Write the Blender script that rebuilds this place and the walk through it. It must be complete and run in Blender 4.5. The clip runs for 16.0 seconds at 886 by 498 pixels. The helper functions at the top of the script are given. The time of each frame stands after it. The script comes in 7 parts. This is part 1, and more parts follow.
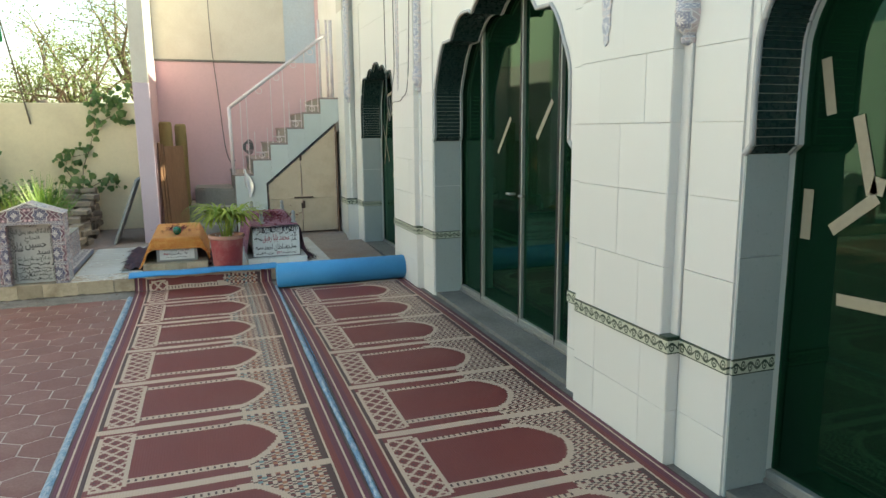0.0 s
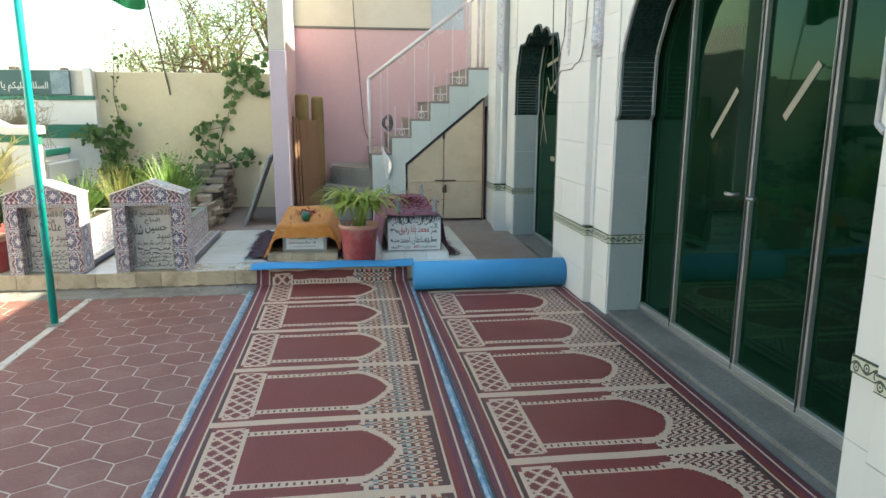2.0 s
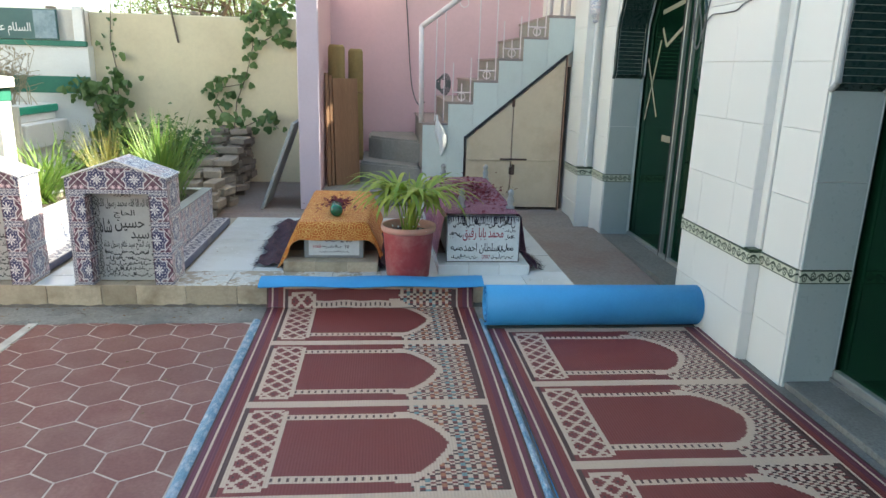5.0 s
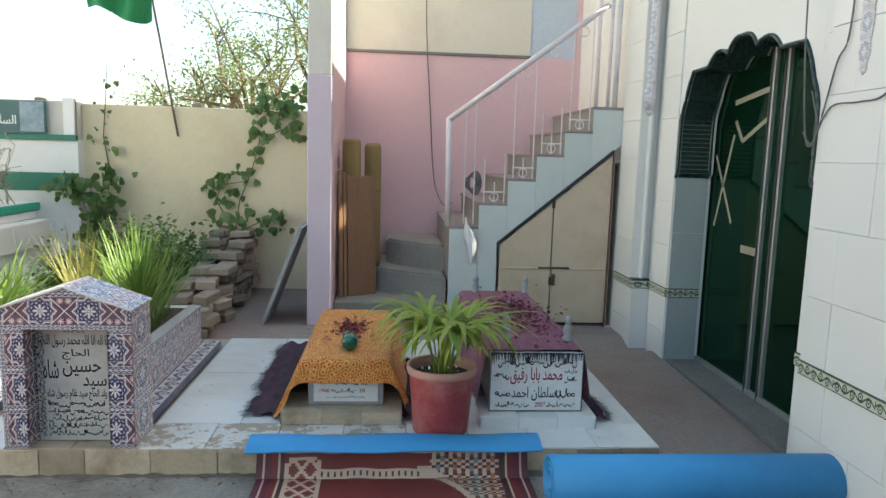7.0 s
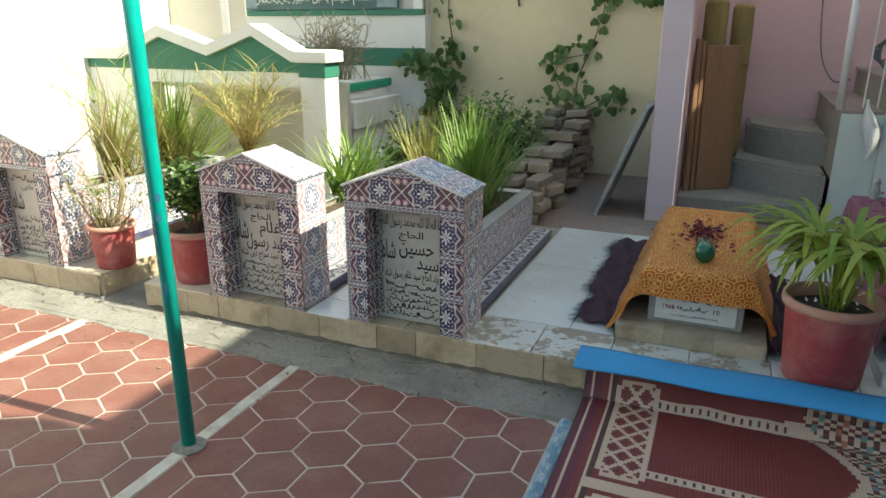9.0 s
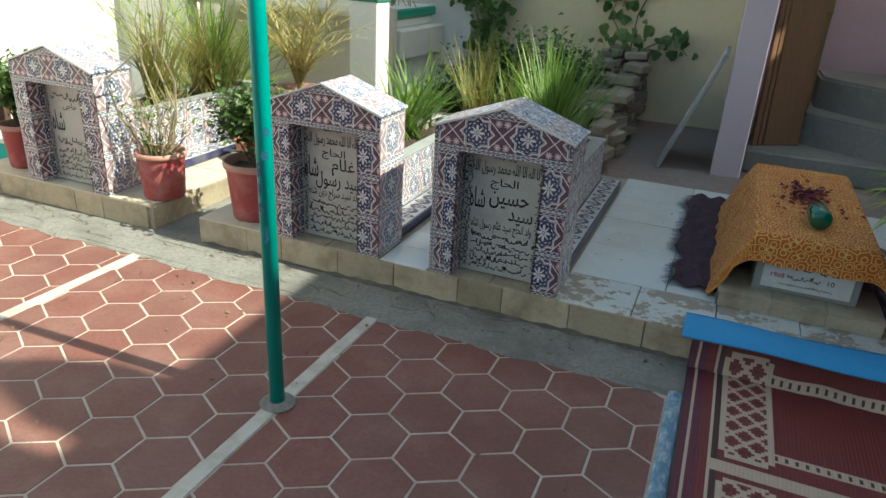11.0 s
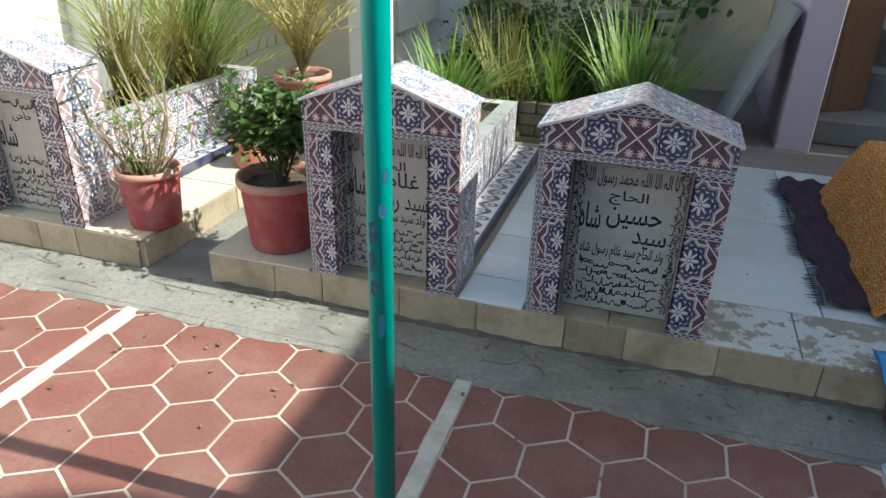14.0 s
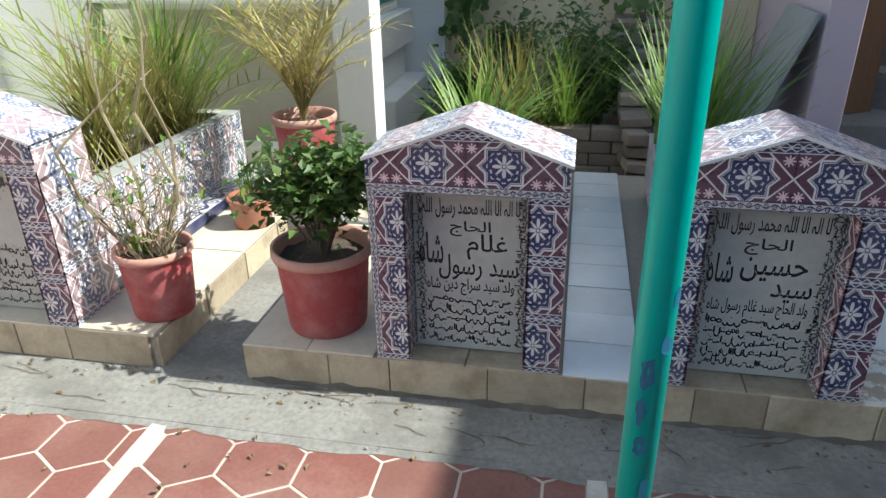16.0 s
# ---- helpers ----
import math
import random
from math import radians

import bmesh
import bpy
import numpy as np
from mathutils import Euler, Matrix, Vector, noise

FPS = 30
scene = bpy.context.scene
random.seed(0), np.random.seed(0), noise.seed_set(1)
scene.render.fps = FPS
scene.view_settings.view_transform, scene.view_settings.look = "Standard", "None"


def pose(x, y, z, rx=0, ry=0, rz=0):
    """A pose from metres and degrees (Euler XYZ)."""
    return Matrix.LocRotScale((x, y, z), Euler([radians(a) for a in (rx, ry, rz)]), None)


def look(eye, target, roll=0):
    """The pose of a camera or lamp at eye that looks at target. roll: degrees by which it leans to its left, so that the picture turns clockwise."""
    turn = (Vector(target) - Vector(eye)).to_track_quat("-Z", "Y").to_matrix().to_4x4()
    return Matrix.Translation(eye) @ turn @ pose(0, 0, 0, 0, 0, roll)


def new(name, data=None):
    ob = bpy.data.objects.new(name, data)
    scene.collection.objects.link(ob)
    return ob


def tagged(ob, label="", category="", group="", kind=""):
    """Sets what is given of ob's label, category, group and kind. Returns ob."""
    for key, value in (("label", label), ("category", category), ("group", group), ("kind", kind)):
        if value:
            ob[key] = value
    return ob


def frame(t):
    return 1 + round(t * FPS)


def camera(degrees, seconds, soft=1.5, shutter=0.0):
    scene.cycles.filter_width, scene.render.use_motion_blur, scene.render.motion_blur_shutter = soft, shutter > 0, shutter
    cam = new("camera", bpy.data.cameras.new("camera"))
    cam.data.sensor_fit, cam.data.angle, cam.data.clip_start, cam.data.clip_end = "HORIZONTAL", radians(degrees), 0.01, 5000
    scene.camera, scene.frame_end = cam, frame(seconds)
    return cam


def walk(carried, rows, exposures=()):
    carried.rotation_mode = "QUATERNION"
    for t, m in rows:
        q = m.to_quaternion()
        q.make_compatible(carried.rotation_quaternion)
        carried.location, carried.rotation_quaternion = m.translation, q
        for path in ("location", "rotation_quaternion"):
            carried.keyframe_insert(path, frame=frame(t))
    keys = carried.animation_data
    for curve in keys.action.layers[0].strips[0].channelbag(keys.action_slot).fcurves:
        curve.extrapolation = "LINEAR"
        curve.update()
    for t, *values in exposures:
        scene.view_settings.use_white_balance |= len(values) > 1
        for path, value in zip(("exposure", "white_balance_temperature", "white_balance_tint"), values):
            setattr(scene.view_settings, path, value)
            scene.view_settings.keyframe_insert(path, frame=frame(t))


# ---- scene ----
cam = camera(65.8, 16.0)
METRES, EYE, TILT, LEAN, TURN = 6.75, 1.5, 0.0, 0.0, -19.1
ROWS = [
    (0.0, 0.0, 0.0, 0.0, -0.08, -9.91, 0.48),
    (0.5, -0.0131, 0.042, -0.0011, 1.78, -11.03, -0.1),
    (1.0, -0.0113, 0.0882, -0.0034, 5.68, -9.7, -1.01),
    (1.5, -0.0238, 0.1273, -0.0053, 8.65, -10.46, -0.94),
    (2.0, -0.048, 0.1715, -0.003, 11.1, -11.72, -0.27),
    (2.5, -0.0534, 0.2208, -0.003, 13.25, -10.38, -0.76),
    (3.0, -0.0655, 0.2599, -0.0058, 14.42, -11.19, -0.51),
    (5.5, -0.1576, 0.4467, -0.0074, 14.38, -15.13, -1.91),
    (6.0, -0.1672, 0.4831, -0.0032, 16.79, -10.4, 0.36),
    (6.5, -0.1748, 0.5114, -0.0029, 11.53, -9.99, -3.03),
    (7.0, -0.2015, 0.5404, -0.0008, 14.95, -7.65, -1.68),
    (7.5, -0.2121, 0.5779, -0.002, 20.13, -11.37, 0.24),
    (8.0, -0.2194, 0.6034, -0.0045, 34.34, -12.54, 0.3),
    (8.5, -0.2309, 0.6075, -0.0094, 39.41, -16.97, 0.29),
    (9.0, -0.2508, 0.6036, -0.0083, 41.72, -18.04, -0.02),
    (9.5, -0.2699, 0.5969, -0.0097, 40.98, -20.04, -0.62),
    (10.0, -0.2869, 0.5929, -0.0125, 42.14, -23.35, -3.03),
    (12.5, -0.3775, 0.5987, -0.0139, 42.32, -23.22, -2.11),
    (13.0, -0.3992, 0.6112, -0.0163, 41.82, -24.15, -0.51),
    (13.5, -0.4183, 0.6246, -0.0208, 39.89, -25.77, 0.22),
    (14.0, -0.4457, 0.6213, -0.0228, 37.13, -26.1, -1.29),
    (14.5, -0.4751, 0.612, -0.0216, 34.38, -26.53, -0.3),
    (15.0, -0.4949, 0.6172, -0.0242, 33.47, -26.39, 0.39),
    (15.5, -0.5187, 0.628, -0.0231, 31.1, -24.23, 1.99),
    (16.0, -0.5403, 0.6336, -0.0242, 30.03, -24.89, 0.93),
]
walk(cam, [(t, pose(0, 0, EYE, TILT, LEAN, TURN) @ pose(METRES * x, METRES * y, METRES * z, 90 + pitch, roll, yaw)) for t, x, y, z, yaw, pitch, roll in ROWS],
     exposures=[(0.0, 1.80, 8400, -4), (0.5, 2.00, 7800, -7), (1.5, 2.00, 7700, -4), (3.0, 1.70, 7600, -1), (5.5, 1.98, 7150, 0), (6.5, 1.73, 7250, 0), (7.0, 1.69, 7250, 1), (8.0, 1.50, 7500, 1), (8.5, 1.28, 7550, -1), (9.0, 1.20, 7600, -4), (10.0, 1.00, 7100, -8),
                (12.5, 0.57, 6900, -3), (14.5, 0.81, 6450, -1), (16.0, 0.77, 6350, 2)])

# ---- light ----
SUN_EL, SUN_AZ = 47.0, 2.0          # degrees above the horizon; degrees from +x towards +y
world = bpy.data.worlds.new("sky")
scene.world = world
world.use_nodes = True
wn = world.node_tree.nodes
sky = wn.new("ShaderNodeTexSky")
sky.sky_type = "NISHITA"
sky.sun_disc = False
sky.sun_elevation = radians(SUN_EL)
sky.sun_rotation = radians(90 - SUN_AZ)
sky.dust_density = 1.6
sky.ozone_density = 1.0
wn["Background"].inputs["Strength"].default_value = 0.13
world.node_tree.links.new(sky.outputs["Color"], wn["Background"].inputs["Color"])
sun_way = Vector((math.cos(radians(SUN_EL)) * math.cos(radians(SUN_AZ)), math.cos(radians(SUN_EL)) * math.sin(radians(SUN_AZ)), math.sin(radians(SUN_EL))))
sun = new("sun", bpy.data.lights.new("sun", "SUN"))
sun.data.energy, sun.data.angle, sun.data.color = 5.0, radians(0.6), (1.0, 0.97, 0.92)
sun.matrix_world = look(sun_way * 30, (0, 0, 0))


# ---- materials ----
def nodes_of(name):
    m = bpy.data.materials.new(name)
    m.use_nodes = True
    t = m.node_tree
    return m, t, t.nodes["Principled BSDF"]


def mathn(t, op, a, b=None, c=None):
    n = t.nodes.new("ShaderNodeMath")
    n.operation = op
    for i, v in enumerate((a, b, c)):
        if v is None:
            continue
        if isinstance(v, (int, float)):
            n.inputs[i].default_value = v
        else:
            t.links.new(v, n.inputs[i])
    return n.outputs[0]


def mixc(t, f, a, b):
    n = t.nodes.new("ShaderNodeMix")
    n.data_type = "RGBA"
    for i, v in ((0, f), (6, a), (7, b)):
        if isinstance(v, (int, float)):
            n.inputs[i].default_value = v
        elif isinstance(v, tuple):
            n.inputs[i].default_value = (*v[:3], 1)
        else:
            t.links.new(v, n.inputs[i])
    return n.outputs[2]


def ramp(t, f, lo, hi):
    n = t.nodes.new("ShaderNodeMapRange")
    t.links.new(f, n.inputs[0])
    n.inputs[1].default_value, n.inputs[2].default_value = lo, hi
    n.clamp = True
    return n.outputs[0]


def noisef(t, vec, scale, detail=4.0, rough=0.6, stretch=None):
    n = t.nodes.new("ShaderNodeTexNoise")
    n.inputs["Scale"].default_value, n.inputs["Detail"].default_value, n.inputs["Roughness"].default_value = scale, detail, rough
    if stretch:
        mp = t.nodes.new("ShaderNodeMapping")
        mp.inputs["Scale"].default_value = stretch
        t.links.new(vec, mp.inputs["Vector"])
        vec = mp.outputs[0]
    t.links.new(vec, n.inputs["Vector"])
    return n.outputs["Fac"]


def position(t):
    return t.nodes.new("ShaderNodeNewGeometry").outputs["Position"]


def bump(t, p, height, strength, dist):
    b = t.nodes.new("ShaderNodeBump")
    b.inputs["Strength"].default_value, b.inputs["Distance"].default_value = strength, dist
    t.links.new(height, b.inputs["Height"])
    t.links.new(b.outputs[0], p.inputs["Normal"])


def surface(name, color, dirt=None, rough=0.6, metal=0.0, big=1.5, fine=40.0, amount=0.5, grain=0.12, relief=0.3, depth=0.002, spec=0.5, vary=0.0, stretch=None, coat=0.0):
    """A worn surface: base colour, stains of a second colour at a large scale, grain at a fine one, and relief."""
    m, t, p = nodes_of(name)
    pos = position(t)
    dirt = dirt or tuple(c * 0.6 for c in color)
    f1 = noisef(t, pos, big, 5, 0.65, stretch)
    f2 = noisef(t, pos, fine, 3, 0.6, stretch)
    stain = mathn(t, "MULTIPLY", ramp(t, f1, 0.45, 0.75), amount)
    c = mixc(t, stain, color, dirt)
    c = mixc(t, mathn(t, "MULTIPLY", ramp(t, f2, 0.35, 0.75), grain * 2), c, tuple(x * 0.55 for x in color))
    if vary:
        info = t.nodes.new("ShaderNodeObjectInfo")
        c = mixc(t, mathn(t, "MULTIPLY", info.outputs["Random"], vary), c, tuple(x * 0.5 for x in dirt))
    t.links.new(c, p.inputs["Base Color"])
    r = mathn(t, "MULTIPLY_ADD", f2, 0.25, rough - 0.12)
    t.links.new(r, p.inputs["Roughness"])
    p.inputs["Metallic"].default_value = metal
    p.inputs["Specular IOR Level"].default_value = spec
    p.inputs["Coat Weight"].default_value = coat
    if relief:
        bump(t, p, mathn(t, "ADD", f2, mathn(t, "MULTIPLY", f1, 1.5)), relief, depth)
    return m


def glazed_tile():
    """Plain white glaze: faint yellowing in broad patches, each tile a shade of its own."""
    m, t, p = nodes_of("white_glazed_wall_tile")
    f = noisef(t, position(t), 0.9, 3, 0.5, None)
    c = mixc(t, mathn(t, "MULTIPLY", ramp(t, f, 0.4, 0.7), 0.15), (0.74, 0.74, 0.70), (0.60, 0.59, 0.52))
    info = t.nodes.new("ShaderNodeObjectInfo")
    c = mixc(t, mathn(t, "MULTIPLY", info.outputs["Random"], 0.1), c, (0.4, 0.4, 0.36))
    t.links.new(c, p.inputs["Base Color"])
    p.inputs["Roughness"].default_value = 0.33
    return m


M_WHITE_TILE = glazed_tile()
M_JOINT = surface("tile_joint", (0.66, 0.65, 0.60), rough=0.8)
M_GREY_TILE = surface("grey_glazed_tile", (0.42, 0.47, 0.45), rough=0.3, amount=0.3, grain=0.05, relief=0.05)
M_FLUTE = surface("dark_green_glazed_strip", (0.012, 0.035, 0.032), (0.03, 0.06, 0.055), 0.28, amount=0.6, relief=0.1)
M_RIM = surface("grey_arch_rim", (0.45, 0.46, 0.45), rough=0.5)
M_ALU = surface("weathered_aluminium", (0.36, 0.37, 0.35), (0.25, 0.24, 0.2), 0.45, metal=0.5, relief=0.05)
M_CONCRETE = surface("worn_concrete", (0.215, 0.21, 0.19), (0.10, 0.097, 0.085), 0.85, big=2.6, fine=75, amount=0.85, grain=0.4, relief=0.6, depth=0.004)
M_APRON = surface("cement_apron", (0.27, 0.26, 0.235), (0.10, 0.094, 0.083), 0.85, big=3.6, fine=60, amount=0.9, grain=0.35, relief=0.6, depth=0.004)
M_REAR = surface("rear_floor_cement", (0.30, 0.25, 0.22), (0.25, 0.13, 0.1), 0.8, big=1.1, fine=40, amount=0.8, grain=0.25, relief=0.5, depth=0.004)
M_HEX = surface("red_cement_hexagon", (0.225, 0.088, 0.07), (0.34, 0.19, 0.155), 0.55, big=3.5, fine=70, amount=0.75, grain=0.2, relief=0.35, depth=0.0015, vary=0.35)
M_GROUT = surface("pale_grout", (0.56, 0.48, 0.41), (0.28, 0.18, 0.15), 0.85, big=6.0, amount=0.7, relief=0.4)
M_STRIP = surface("white_marble_strip", (0.58, 0.55, 0.49), (0.33, 0.28, 0.23), 0.5, big=9.0, amount=0.9)
M_BEIGE_TILE = surface("beige_kerb_tile", (0.60, 0.51, 0.37), (0.26, 0.19, 0.12), 0.45, big=6.0, fine=60, amount=0.95, grain=0.2, relief=0.15, vary=0.5)
M_MUD = surface("dark_dry_mud", (0.12, 0.105, 0.085), (0.2, 0.18, 0.15), 0.95, big=12, fine=80, amount=0.7, relief=0.8, depth=0.004)
M_FLOOR_TILE = surface("white_floor_tile", (0.74, 0.78, 0.78), (0.50, 0.47, 0.40), 0.22, big=2.2, fine=25, amount=0.55, grain=0.04, relief=0.03, vary=0.2)
M_MORTAR = surface("grey_mortar", (0.34, 0.30, 0.24), rough=0.9, relief=0.6)
M_CREAM = surface("cream_limewash", (0.74, 0.64, 0.43), (0.58, 0.47, 0.3), 0.85, big=1.3, fine=30, amount=0.65, grain=0.06, relief=0.4, depth=0.003)
M_PINK = surface("pink_wall_paint", (0.68, 0.465, 0.49), (0.58, 0.42, 0.43), 0.75, big=1.0, fine=30, amount=0.5, grain=0.05, relief=0.3)
M_LILAC = surface("pale_lilac_paint", (0.60, 0.50, 0.56), (0.55, 0.43, 0.47), 0.75, big=1.4, amount=0.5, grain=0.05, relief=0.3)
M_OFFWHITE = surface("offwhite_plaster", (0.66, 0.62, 0.54), (0.5, 0.44, 0.36), 0.85, big=1.2, amount=0.6, grain=0.06, relief=0.4)
M_SKYBLUE = surface("pale_blue_plaster", (0.50, 0.58, 0.66), (0.5, 0.5, 0.5), 0.85, big=1.5, amount=0.5, relief=0.4)
M_WHITEWASH = surface("whitewash", (0.80, 0.79, 0.75), (0.6, 0.57, 0.5), 0.85, big=1.8, amount=0.4, grain=0.05, relief=0.4)
M_GREEN_PAINT = surface("green_wall_paint", (0.03, 0.19, 0.125), (0.04, 0.13, 0.1), 0.6, amount=0.5, relief=0.25)
M_GREEN_BRIGHT = surface("mint_green_paint", (0.02, 0.36, 0.22), (0.03, 0.25, 0.17), 0.5, amount=0.5, relief=0.2)
M_MINT_TILE = surface("pale_mint_tile", (0.62, 0.68, 0.65), (0.5, 0.52, 0.47), 0.3, big=3, amount=0.4, grain=0.05, relief=0.05, vary=0.15)
M_TREAD = surface("cement_tread", (0.33, 0.27, 0.25), rough=0.85, big=4, relief=0.5)
M_STEP = surface("cement_step", (0.30, 0.29, 0.26), (0.2, 0.19, 0.17), 0.85, big=3, amount=0.7, grain=0.2, relief=0.5, depth=0.004)
M_RAIL = surface("white_rail_paint", (0.72, 0.66, 0.67), (0.5, 0.4, 0.38), 0.5, big=8, amount=0.4, relief=0.1)
M_GATE = surface("cream_sheet_metal", (0.62, 0.51, 0.37), (0.42, 0.3, 0.19), 0.5, big=3, fine=20, amount=0.6, grain=0.06, relief=0.15)
M_BLACK = surface("black_line_tile", (0.02, 0.02, 0.022), rough=0.35, relief=0.05)
M_WOOD = surface("brown_hardboard", (0.31, 0.165, 0.09), (0.20, 0.095, 0.045), 0.6, big=1.5, fine=22, amount=0.6, grain=0.25, relief=0.25, stretch=(6, 6, 0.5))
M_MAT_ROLL = surface("olive_straw_mat", (0.30, 0.215, 0.085), (0.20, 0.14, 0.05), 0.9, big=5, fine=60, amount=0.6, grain=0.3, relief=0.5, stretch=(4, 4, 1))
M_SLATE = surface("grey_slab", (0.34, 0.35, 0.34), (0.24, 0.23, 0.2), 0.6, big=3, amount=0.5)
M_TEAL = surface("teal_gloss_paint", (0.0, 0.42, 0.365), (0.0, 0.27, 0.26), 0.35, big=6, fine=25, amount=0.6, grain=0.05, relief=0.15, depth=0.001)
M_POLE_CHIP = surface("chipped_blue_undercoat", (0.02, 0.13, 0.22), rough=0.5)
M_POT = surface("red_plastic_pot", (0.35, 0.055, 0.06), (0.50, 0.25, 0.23), 0.55, big=5, fine=45, amount=0.85, grain=0.14, relief=0.1)
M_POT_RIM = surface("dusty_pot_rim", (0.52, 0.27, 0.21), (0.4, 0.3, 0.24), 0.7, big=9, amount=0.8)
M_CLAY = surface("terracotta_pot", (0.42, 0.17, 0.10), (0.32, 0.2, 0.14), 0.75, big=8, amount=0.7)
M_SOIL = surface("dark_soil", (0.07, 0.05, 0.035), (0.13, 0.1, 0.07), 0.95, big=9, fine=60, amount=0.8, grain=0.4, relief=1.0, depth=0.01)
M_EARTH = surface("dusty_earth", (0.25, 0.19, 0.13), (0.15, 0.12, 0.08), 0.95, big=2, fine=40, amount=0.8, grain=0.3, relief=0.9, depth=0.01)
M_BRICK = surface("old_grey_brick", (0.37, 0.30, 0.23), (0.22, 0.17, 0.13), 0.9, big=6, fine=50, amount=0.7, grain=0.2, relief=0.6, depth=0.004, vary=0.5)
M_FOAM = surface("blue_foam_backing", (0.035, 0.30, 0.62), (0.03, 0.24, 0.52), 0.6, big=4, fine=80, amount=0.5, grain=0.06, relief=0.25, depth=0.001)
M_BLUE_TAPE = surface("blue_white_plastic_edging", (0.17, 0.33, 0.46), (0.78, 0.79, 0.80), 0.35, big=26, fine=90, amount=1.0, grain=0.25, relief=0.8, depth=0.008, stretch=(1.6, 0.7, 1))
M_TAPE = surface("tan_packing_tape", (0.32, 0.29, 0.21), rough=0.5, relief=0.1)
M_INK = surface("black_letter_paint", (0.035, 0.037, 0.036), rough=0.5, relief=0.0)
M_RED_INK = surface("red_letter_paint", (0.42, 0.04, 0.07), rough=0.5, relief=0.0)
M_WHITE_INK = surface("white_letter_paint", (0.75, 0.77, 0.75), rough=0.5, relief=0.0)
M_MARBLE = surface("grey_white_marble", (0.50, 0.51, 0.47), (0.42, 0.42, 0.4), 0.35, big=7, fine=40, amount=0.6, grain=0.1, relief=0.05)
M_PLAQUE = surface("white_plaque", (0.74, 0.77, 0.75), (0.6, 0.62, 0.6), 0.3, big=6, amount=0.4, relief=0.03)
M_WIRE = surface("grey_cable", (0.12, 0.12, 0.12), rough=0.5, relief=0)
M_FLAG = surface("green_flag_cloth", (0.02, 0.22, 0.075), (0.02, 0.16, 0.05), 0.8, relief=0.2)
M_SIGN = surface("dark_green_banner", (0.035, 0.11, 0.105), (0.1, 0.17, 0.17), 0.5, amount=0.6)
M_SIGN_PALE = surface("banner_picture", (0.25, 0.34, 0.38), (0.08, 0.15, 0.16), 0.5, big=9, amount=1.0)
M_DARK_ROOM = surface("dim_room_wall", (0.20, 0.24, 0.2), rough=0.8)
M_BROWN_DOOR = surface("brown_door_paint", (0.10, 0.055, 0.04), rough=0.5)
M_BARK = surface("grey_bark", (0.17, 0.13, 0.09), (0.1, 0.08, 0.06), 0.9, big=8, fine=50, relief=0.8, depth=0.006)
M_SILVER = surface("dull_metal", (0.4, 0.4, 0.38), rough=0.4, metal=0.8)
M_PLASTIC_BAG = surface("white_plastic_bag", (0.75, 0.76, 0.77), rough=0.35, relief=0.3)


def leafy(name, color, tip, rough=0.5, through_light=0.35):
    m, t, p = nodes_of(name)
    g = t.nodes.new("ShaderNodeNewGeometry")
    c = mixc(t, g.outputs["Random Per Island"], color, tip)
    c = mixc(t, mathn(t, "MULTIPLY", noisef(t, g.outputs["Position"], 30), 0.5), c, tuple(x * 0.5 for x in color))
    t.links.new(c, p.inputs["Base Color"])
    p.inputs["Roughness"].default_value = rough
    tr = t.nodes.new("ShaderNodeBsdfTranslucent")
    t.links.new(c, tr.inputs["Color"])
    mx = t.nodes.new("ShaderNodeMixShader")
    mx.inputs[0].default_value = through_light
    t.links.new(p.outputs[0], mx.inputs[1])
    t.links.new(tr.outputs[0], mx.inputs[2])
    t.links.new(mx.outputs[0], t.nodes["Material Output"].inputs["Surface"])
    return m


L_GRASS = leafy("green_blade", (0.085, 0.20, 0.03), (0.26, 0.36, 0.07))
L_YELLOW = leafy("yellowing_blade", (0.26, 0.27, 0.07), (0.42, 0.36, 0.13))
L_PALM = leafy("palm_leaf", (0.22, 0.36, 0.05), (0.46, 0.52, 0.1))
L_DRYPALM = leafy("dry_palm_leaf", (0.34, 0.34, 0.11), (0.62, 0.47, 0.2))
L_SHRUB = leafy("shrub_leaf", (0.055, 0.12, 0.025), (0.16, 0.25, 0.06))
L_VINE = leafy("vine_leaf", (0.085, 0.17, 0.05), (0.2, 0.30, 0.10))
L_TREE = leafy("tree_leaf", (0.16, 0.23, 0.08), (0.32, 0.38, 0.16))
L_DRY = leafy("dry_twig", (0.40, 0.33, 0.21), (0.55, 0.47, 0.32))
L_PETAL = leafy("dried_rose_petal", (0.12, 0.012, 0.02), (0.25, 0.03, 0.06), 0.7, 0.15)


